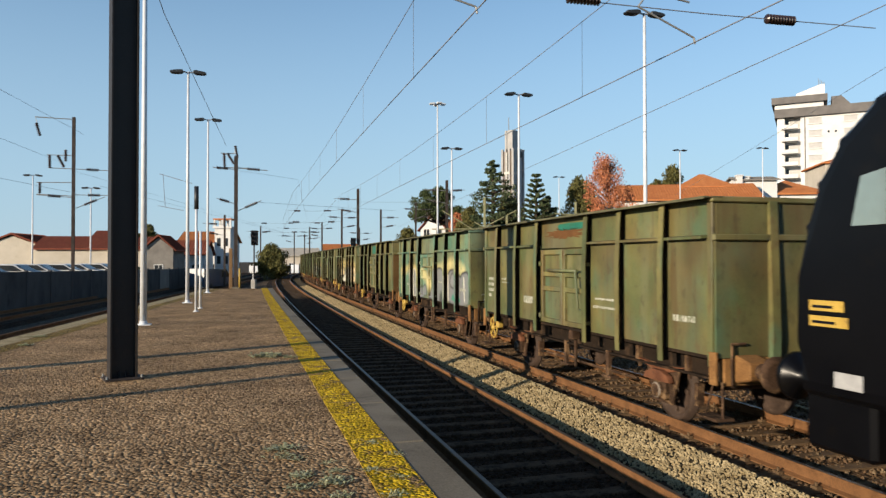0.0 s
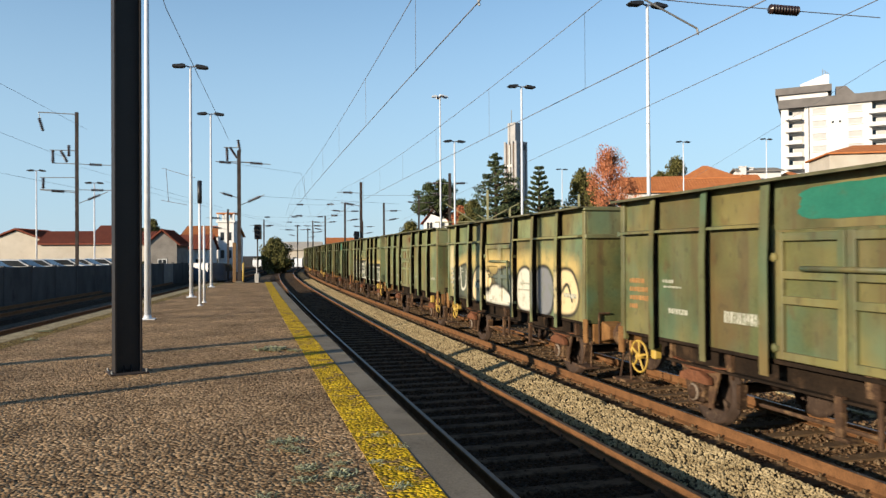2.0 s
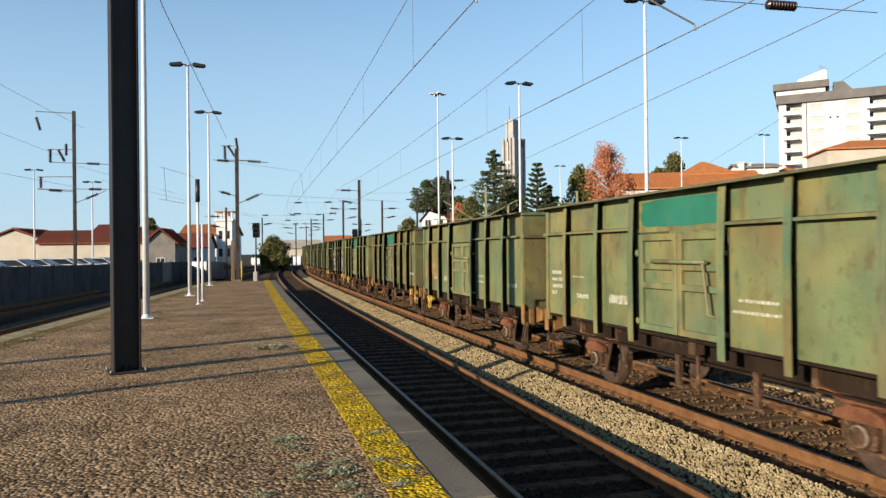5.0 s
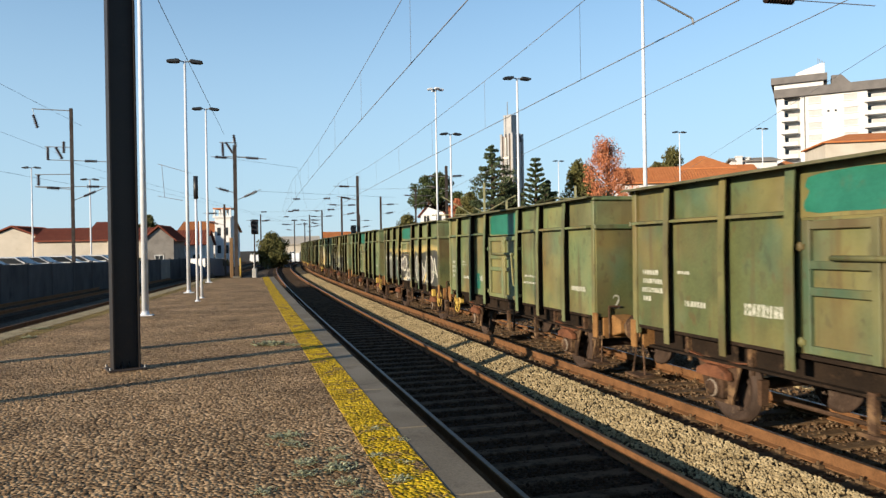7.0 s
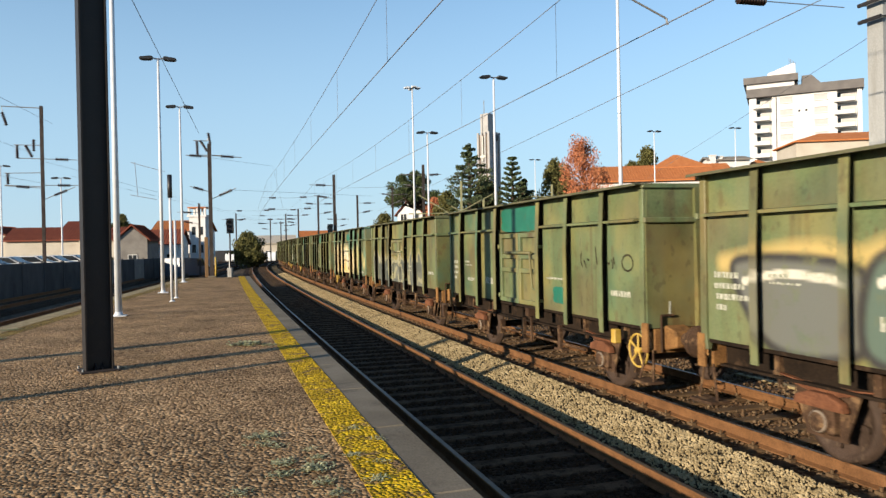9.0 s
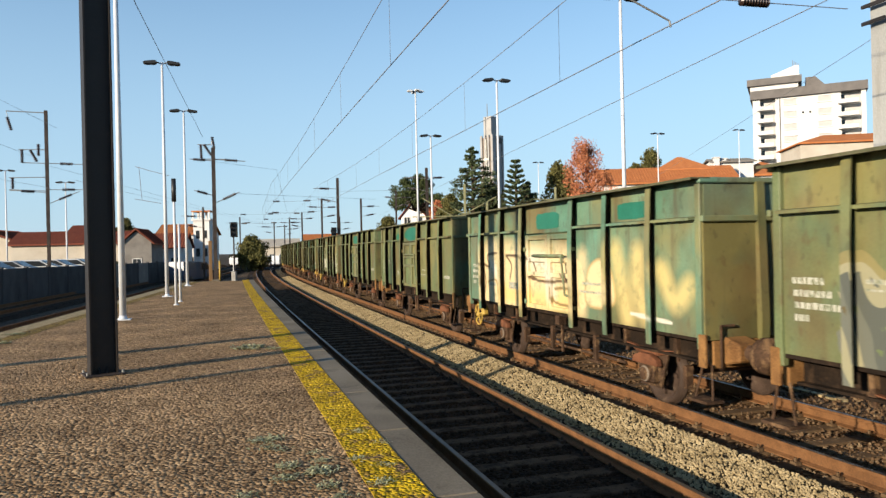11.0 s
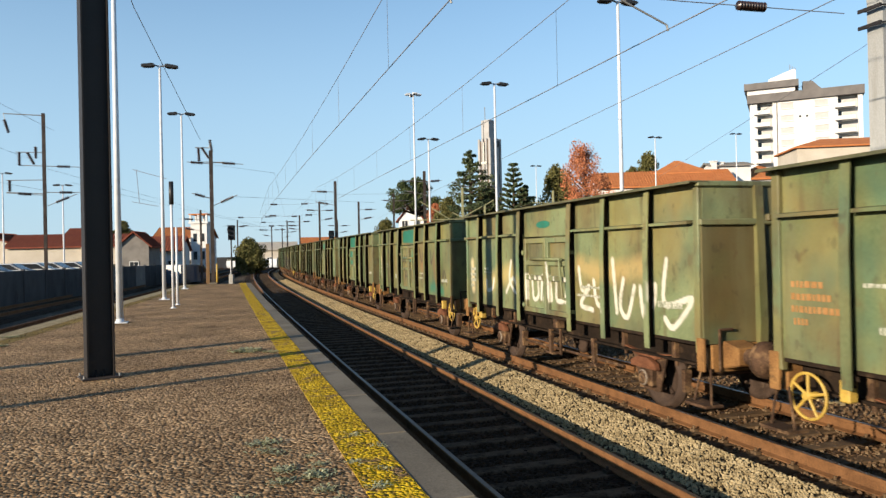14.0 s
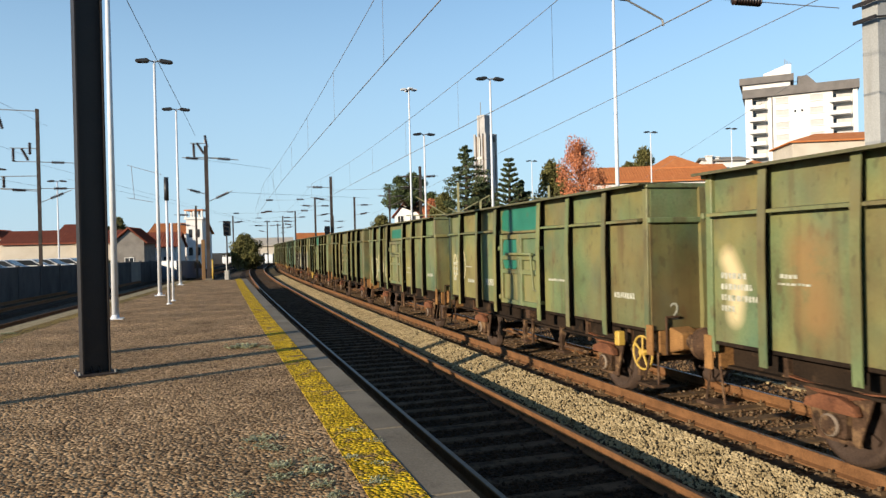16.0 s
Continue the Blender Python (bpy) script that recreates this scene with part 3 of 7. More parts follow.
        # wheelset
        bm = bmesh.new()
        q = Matrix.Rotation(math.pi / 2, 4, "Y")
        for sx in (-1, 1):
            prof = [(.12, -.07), (.14, .07), (.17, .02), (.36, -.02), (.385, .05), (.455, .06), (.46, -.03), (.485, -.045), (.485, -.075), (.385, -.075), (.36, -.04), (.16, -.04), (.12, -.07)]
            turned(bm, [(r, sx * zz) for r, zz in prof], Matrix.Translation((sx * GAUGE / 2, 0, 0)) @ q, 28)
            for k in range(4):
                a = k * math.tau / 4
                box(bm, sx * (GAUGE / 2) + (.0 if sx > 0 else -.04), sx * (GAUGE / 2) + (.04 if sx > 0 else .0), .2, .33, -.03, .03, Matrix.Rotation(a, 4, "X"))
        rod(bm, (-GAUGE / 2 - .3, 0, 0), (GAUGE / 2 + .3, 0, 0), .075, n=12)
        part("wheelset", bm, WHEEL, w, "", Matrix.Translation((0, e * AXLE_Y, WHEEL_R)))
    bm = bmesh.new()
    box(bm, -hb + .05, hb - .05, -h + .03, h - .03, FLOOR_Z - .0, FLOOR_Z + .04)
    for x in (-.35, .35):
        box(bm, x - .05, x + .05, -h + .06, h - .06, .85, FLOOR_Z - .05)
    part("floor_plate", bm, UNDER, w)
    bm = bmesh.new()
    turned(bm, [(.19, -.45), (.22, -.4), (.22, .4), (.19, .45)], Matrix.Translation((.3, .9, .62)) @ Matrix.Rotation(math.pi / 2, 4, "X"), 16)
    box(bm, .1, .5, .6, .66, .5, .9)
    box(bm, .1, .5, 1.1, 1.16, .5, .9)
    part("air_tank", bm, UNDER, w)
    return w


OCHRE = mat("ochre_lettering", (0.34, 0.17, 0.06), (0.46, 0.25, 0.1), (0.2, 0.13, 0.05), 9, 70, .7, 0, spots=.6)


def lettering(w, k, rnd):
    """Stencilled markings on the side that faces the platform, as plain bars."""
    x = -(HALF + .004)
    rows_ = [(4.3 - .06 - ln / 2, 1.92 - .13 * i, ln, .075) for i, ln in enumerate((.42, .52, .62, .22))]
    rows_ += [(3.2, 1.95, .28, .05), (3.1, 1.88, .45, .03), (2.95, 1.52, .45, .08), (1.62, 1.5, .7, .15), (-1.6, 1.72, .7, .045), (-1.6, 1.58, .9, .045), (-3.8, 1.55, .55, .09)]
    for i, (y, z, ln, hh) in enumerate(rows_):
        if (i > 3 and rnd.random() > .8) or (k > 20 and i > 3):
            continue
        bm = bmesh.new()
        u = y - ln / 2
        while u < y + ln / 2 - .02:          # a row of short strokes, too worn to read
            q = rnd.uniform(.03, .075)
            box(bm, x - .001, x + .001, u, min(u + q, y + ln / 2), z + rnd.uniform(0, .006), z + hh - rnd.uniform(0, .008))
            u += q + .018
        tagged(part("marking", bm, OCHRE if i < 4 and k in (3, 8, 16, 21, 24) else WHITE, w), kind="stuff")


def side_art(name, shade, fill, alt, line_, halo, top, y0, y1, seed, zoom=1.0, bands=5.0, width=.13, keep=.95):
    """Sprayed letters over the wagon's own paint: filled shapes, outlines, a halo above."""
    fill, alt, line_, halo = (dimmed(c) for c in (fill, alt, line_, halo))
    m = paint(name, *PAINT_TONES[shade])
    n, l = m.node_tree.nodes, m.node_tree.links
    bs = n["Principled BSDF"]
    col = bs.inputs["Base Color"].links[0].from_socket
    tc = next(q for q in n if q.type == "TEX_COORD")
    sep = n.new("ShaderNodeSeparateXYZ")
    l.new(tc.outputs["Object"], sep.inputs[0])

    def op(kind, a, b=None, c=None):
        q = n.new("ShaderNodeMath")
        q.operation = kind
        for i, v in enumerate((a, b, c)):
            if v is None:
                continue
            if isinstance(v, (int, float)):
                q.inputs[i].default_value = v
            else:
                l.new(v, q.inputs[i])
        return q.outputs[0]

    def field(fy, fz, det, sd):
        cb = n.new("ShaderNodeCombineXYZ")
        l.new(op("MULTIPLY", sep.outputs[1], fy), cb.inputs[0])
        l.new(op("MULTIPLY", sep.outputs[2], fz), cb.inputs[1])
        cb.inputs[2].default_value = sd
        t = n.new("ShaderNodeTexNoise")
        t.inputs["Scale"].default_value, t.inputs["Detail"].default_value = 1.0, det
        l.new(cb.outputs[0], t.inputs["Vector"])
        return t.outputs[0]

    def lay(col, fac, tone):
        x = n.new("ShaderNodeMixRGB")
        x.inputs[2].default_value = (*tone, 1)
        l.new(fac, x.inputs[0])
        l.new(col, x.inputs[1])
        return x.outputs[0]
    edge = op("MULTIPLY_ADD", field(1.1 * zoom, 0.0, 1, seed), 1.5, top - .75)
    here = op("LESS_THAN", sep.outputs[0], -1.33)
    ends = op("MULTIPLY", op("GREATER_THAN", op("ADD", sep.outputs[1], op("MULTIPLY", field(.5, 3, 2, seed + 9), .8)), y0 + .4), op("LESS_THAN", op("ADD", sep.outputs[1], op("MULTIPLY", field(.5, 3, 2, seed + 5), .8)), y1 + .4))
    wear = op("LESS_THAN", field(5, 5, 7, seed + 3), .64)
    on = op("MULTIPLY", op("MULTIPLY", here, ends), op("MULTIPLY", wear, keep))
    depth = op("SUBTRACT", edge, sep.outputs[2])
    inside = op("MULTIPLY", on, op("GREATER_THAN", depth, 0.0))
    shape = op("MULTIPLY", field(1.15 * zoom, .75 * zoom, .4, seed + 1), bands)
    frac = op("FRACT", shape)
    par = op("GREATER_THAN", op("FRACT", op("MULTIPLY", op("FLOOR", shape), .5)), .25)
    stroke = op("LESS_THAN", op("ABSOLUTE", op("SUBTRACT", frac, .5)), width)
    col = lay(col, op("MULTIPLY", on, op("MULTIPLY", op("GREATER_THAN", depth, -.14), op("MULTIPLY_ADD", field(6, 6, 3, seed + 2), .9, .35))), halo)
    col = lay(col, inside, fill)
    col = lay(col, op("MULTIPLY", inside, par), alt)
    rim = op("LESS_THAN", op("ABSOLUTE", op("SUBTRACT", depth, .02)), .045)
    col = lay(col, op("MULTIPLY", on, rim), line_)
    col = lay(col, op("MULTIPLY", inside, stroke), line_)
    l.new(col, bs.inputs["Base Color"])
    return m


def dress(w, m, posts=True):
    for o in w.children_recursive:
        if o.name.split(".")[0] in ("side_panel", "post" if posts else "", "door", "door_frame", "top_panel", "door_bar"):
            o.material_slots[0].link = "OBJECT"
            o.material_slots[0].material = m


SPRAY = mat("cream_spray_paint", (0.50, 0.44, 0.26), (0.72, 0.66, 0.44), (0.2, 0.22, 0.1), 5, 40, .7, 0, spots=.6)
SPRAY_OCHRE = mat("ochre_spray_paint", (0.34, 0.20, 0.07), (0.5, 0.32, 0.13), (0.14, 0.12, 0.05), 5, 40, .7, 0, spots=.6)
SPRAY_DARK = mat("dark_spray_paint", (0.03, 0.025, 0.015), (0.06, 0.05, 0.03), (0.1, 0.1, 0.05), 5, 40, .7, 0, spots=.6)


def scrawl(w, y_from, y_to, z0, z1, tone, seed, step=.5, thick=.07):
    """Hand-sprayed marks without meaning: bars, bows and hooks, one after another along the side."""
    rnd = random.Random(seed)
    y = y_from
    while y > y_to:
        top, low = z1 + rnd.uniform(-.12, .1), z0 + rnd.uniform(-.05, .15)
        wd = step * rnd.uniform(.55, .85)
        kind = rnd.choice("uozll")
        lines_ = []
        if kind == "l":
            for q in (0, .45, .8):
                lines_.append([(wd * q, top - rnd.uniform(0, .3)), (wd * q + rnd.uniform(-.04, .08), (top + low) / 2), (wd * q + rnd.uniform(-.02, .06), low + rnd.uniform(0, .25))])
        elif kind == "u":
            lines_.append([(0, top), (.02, low + .2), (wd * .35, low), (wd * .75, low + .1), (wd, low + .4), (wd, top - .05)])
        elif kind == "z":
            lines_.append([(wd * q / 5, (top if q % 2 else low + .3) + rnd.uniform(-.1, .1)) for q in range(7)])
        elif kind == "o":
            lines_.append([(wd / 2 + wd / 2 * math.cos(a), (top + low) / 2 + (top - low) / 2.2 * math.sin(a)) for a in [k * math.tau / 12 for k in range(13)]])
        else:
            lines_.append([(wd, top - .05), (wd * .3, top - .1), (0, (top + low) / 2), (wd * .3, low + .05), (wd, low)])
            lines_.append([(wd * .2, (top + low) / 2), (wd * .9, (top + low) / 2 + .05)])
        bm = bmesh.new()
        for ln in lines_:
            fine = []
            for i in range(len(ln) - 1):
                p0, p1, p2, p3 = (Vector(ln[max(0, i - 1)]), Vector(ln[i]), Vector(ln[i + 1]), Vector(ln[min(len(ln) - 1, i + 2)]))
                for q in range(6):
                    t = q / 6
                    fine.append(.5 * ((2 * p1) + (p2 - p0) * t + (2 * p0 - 5 * p1 + 4 * p2 - p3) * t * t + (3 * p1 - p0 - 3 * p2 + p3) * t ** 3))
            fine.append(Vector(ln[-1]))
            prev = None
            for i, p in enumerate(fine):
                d = fine[min(i + 1, len(fine) - 1)] - fine[max(0, i - 1)]
                nn = Vector((-d.y, d.x)).normalized() * thick * .5 * (1 + .25 * math.sin(i * 1.3 + seed)) * (.55 if i in (0, len(fine) - 1) else 1)
                yy = y - p.x
                xx = -(HALF + (.043 if abs(yy) < 1.0 else .004))
                pair = [bm.verts.new((xx, yy - nn.x, p.y + nn.y)), bm.verts.new((xx, yy + nn.x, p.y - nn.y))]
                if prev:
                    bm.faces.new((prev[0], prev[1], pair[1], pair[0]))
                prev = pair
        part("sprayed_mark", bm, tone, w)
        y -= step * rnd.uniform(.9, 1.25)


SCRAWLS = {8: [(4.25, 2.9, 1.45, 2.2, SPRAY_OCHRE, 8, .3, .05), (2.0, 1.2, 1.5, 1.8, SPRAY_OCHRE, 9, .3, .04)],
           19: [(4.2, 3.5, 1.5, 2.3, SPRAY, 14, .3, .05)], 20: [(4.2, 1.4, 1.3, 2.1, SPRAY, 15, .5, .07)], 2: [(3.0, 2.3, 2.1, 2.35, SPRAY_DARK, 21, .3, .025)], 12: [(-2.6, -4.0, 1.9, 2.2, SPRAY_DARK, 22, .4, .03)]}


PATCH = mat("fresh_teal_touch_up", (0.012, 0.135, 0.085), (0.025, 0.20, 0.13), (0.09, 0.12, 0.06), 2.5, 40, .5, .05, spots=.45)
RUSTY_END = mat("rust_stained_end_paint", (0.10, 0.05, 0.02), (0.17, 0.105, 0.04), (0.09, 0.10, 0.035), 1.6, 30, .75, .2, spots=.7, spot_at=.58)
RUSTP = mat("bare_rust", (0.11, 0.05, 0.02), (0.19, 0.09, 0.035), (0.10, 0.10, 0.04), 5, 50, .85, .3, spots=.6)


def touch_up(w, y0, y1, z0, z1, tone, seed, round_=False, low=False):
    """A repainted area, its outline uneven."""
    rnd = random.Random(seed)
    x = -(HALF - .03 + .003) if not low else -(HALF + .003)
    cy, cz, hy, hz = (y0 + y1) / 2, (z0 + z1) / 2, (y1 - y0) / 2, (z1 - z0) / 2
    bm = bmesh.new()
    pts, n = [], 36 if tone is PATCH else 60
    p = 2.2 if round_ else 7.0 if tone is PATCH else 3.0
    for k in range(n):
        a = k * math.tau / n
        c, s = math.cos(a), math.sin(a)
        r = (abs(c) ** p + abs(s) ** p) ** (-1 / p) * rnd.uniform(.93 if tone is PATCH else .5, 1.03)
        pts.append((cy + hy * r * c, min(TOP_Z - .09, cz + hz * r * s)))
    prism(bm, pts, x - .002, x + .001, axis="x")
    part("paint_patch", bm, tone, w, "bright teal repainted patch" if tone is PATCH else "rusty scraped patch")


ART = {
    13: lambda: side_art("worn_lettered_paint", "green", (.15, .16, .13), (.10, .11, .09), (.35, .33, .2), (.3, .25, .1), 2.0, -3, 3.6, 45.0),
    23: lambda: side_art("grey_lettered_paint", "green", (.26, .25, .2), (.1, .11, .09), (.42, .38, .25), (.4, .3, .12), 2.2, -4.2, 3.9, 81.0),
}


# ---- sprayed pictures: strokes in metres from the tail end of the side, and height over the rail
def curve_through(pts, closed=False, n=7):
    p = [Vector(q) for q in pts]
    out, k = [], len(p)
    for i in range(k if closed else k - 1):
        if closed:
            p0, p1, p2, p3 = p[i - 1], p[i], p[(i + 1) % k], p[(i + 2) % k]
        else:
            p0, p1, p2, p3 = p[max(0, i - 1)], p[i], p[i + 1], p[min(k - 1, i + 2)]
        for q in range(n):
            t = q / n
            out.append(.5 * (2 * p1 + (p2 - p0) * t + (2 * p0 - 5 * p1 + 4 * p2 - p3) * t * t + (3 * p1 - p0 - 3 * p2 + p3) * t ** 3))
    out.append(p[0] if closed else p[-1])
    return np.array([tuple(q) for q in out])


def reach(P, poly):
    """Distance of every point in P to a line of points."""
    best = np.full(len(P), 1e9)
    for a, b in zip(poly, poly[1:]):
        d = b - a
        t = np.clip(((P - a) @ d) / max(1e-9, d @ d), 0, 1)
        best = np.minimum(best, np.hypot(*(P - a - t[:, None] * d).T))
    return best


def within(P, poly):
    res = np.zeros(len(P), bool)
    for (x0, y0), (x1, y1) in zip(poly, poly[1:]):
        hit = (y0 > P[:, 1]) != (y1 > P[:, 1])
        with np.errstate(divide="ignore", invalid="ignore"):
            res ^= hit & (P[:, 0] < (x1 - x0) * (P[:, 1] - y0) / (y1 - y0) + x0)
    return res


def sprayed(P, strokes):
    """Colour and cover at the points P after all strokes: line, mist (soft), shape (filled, edged), hard (straight sides)."""
    col, cover = np.zeros((len(P), 3)), np.zeros(len(P))

    def lay(c, a):
        nonlocal col, cover
        c = np.array(dimmed(c))
        new_cover = a + cover * (1 - a)
        safe = np.maximum(new_cover, 1e-6)
        col = (c * a[:, None] + col * (cover * (1 - a))[:, None]) / safe[:, None]
        cover = new_cover
    for st in strokes:
        kind, c, r, pts = st[:4]
        if kind in ("shape", "hard"):
            poly = curve_through(pts, True) if kind == "shape" else np.array(list(pts) + [pts[0]], float)
            d = reach(P, poly)
            sd = np.where(within(P, poly), -d, d)
            lay(c, np.clip(.5 - sd / .024, 0, 1) * .97)
            if r:
                lay(st[4], np.clip(1.2 - np.abs(sd) / r, 0, 1))
        else:
            d = reach(P, curve_through(pts) if len(pts) > 2 else np.array(pts, float))
            lay(c, np.clip((1 - d / r) * (.95 if kind == "mist" else 3.5), 0, .75 if kind == "mist" else 1))
    return col, cover


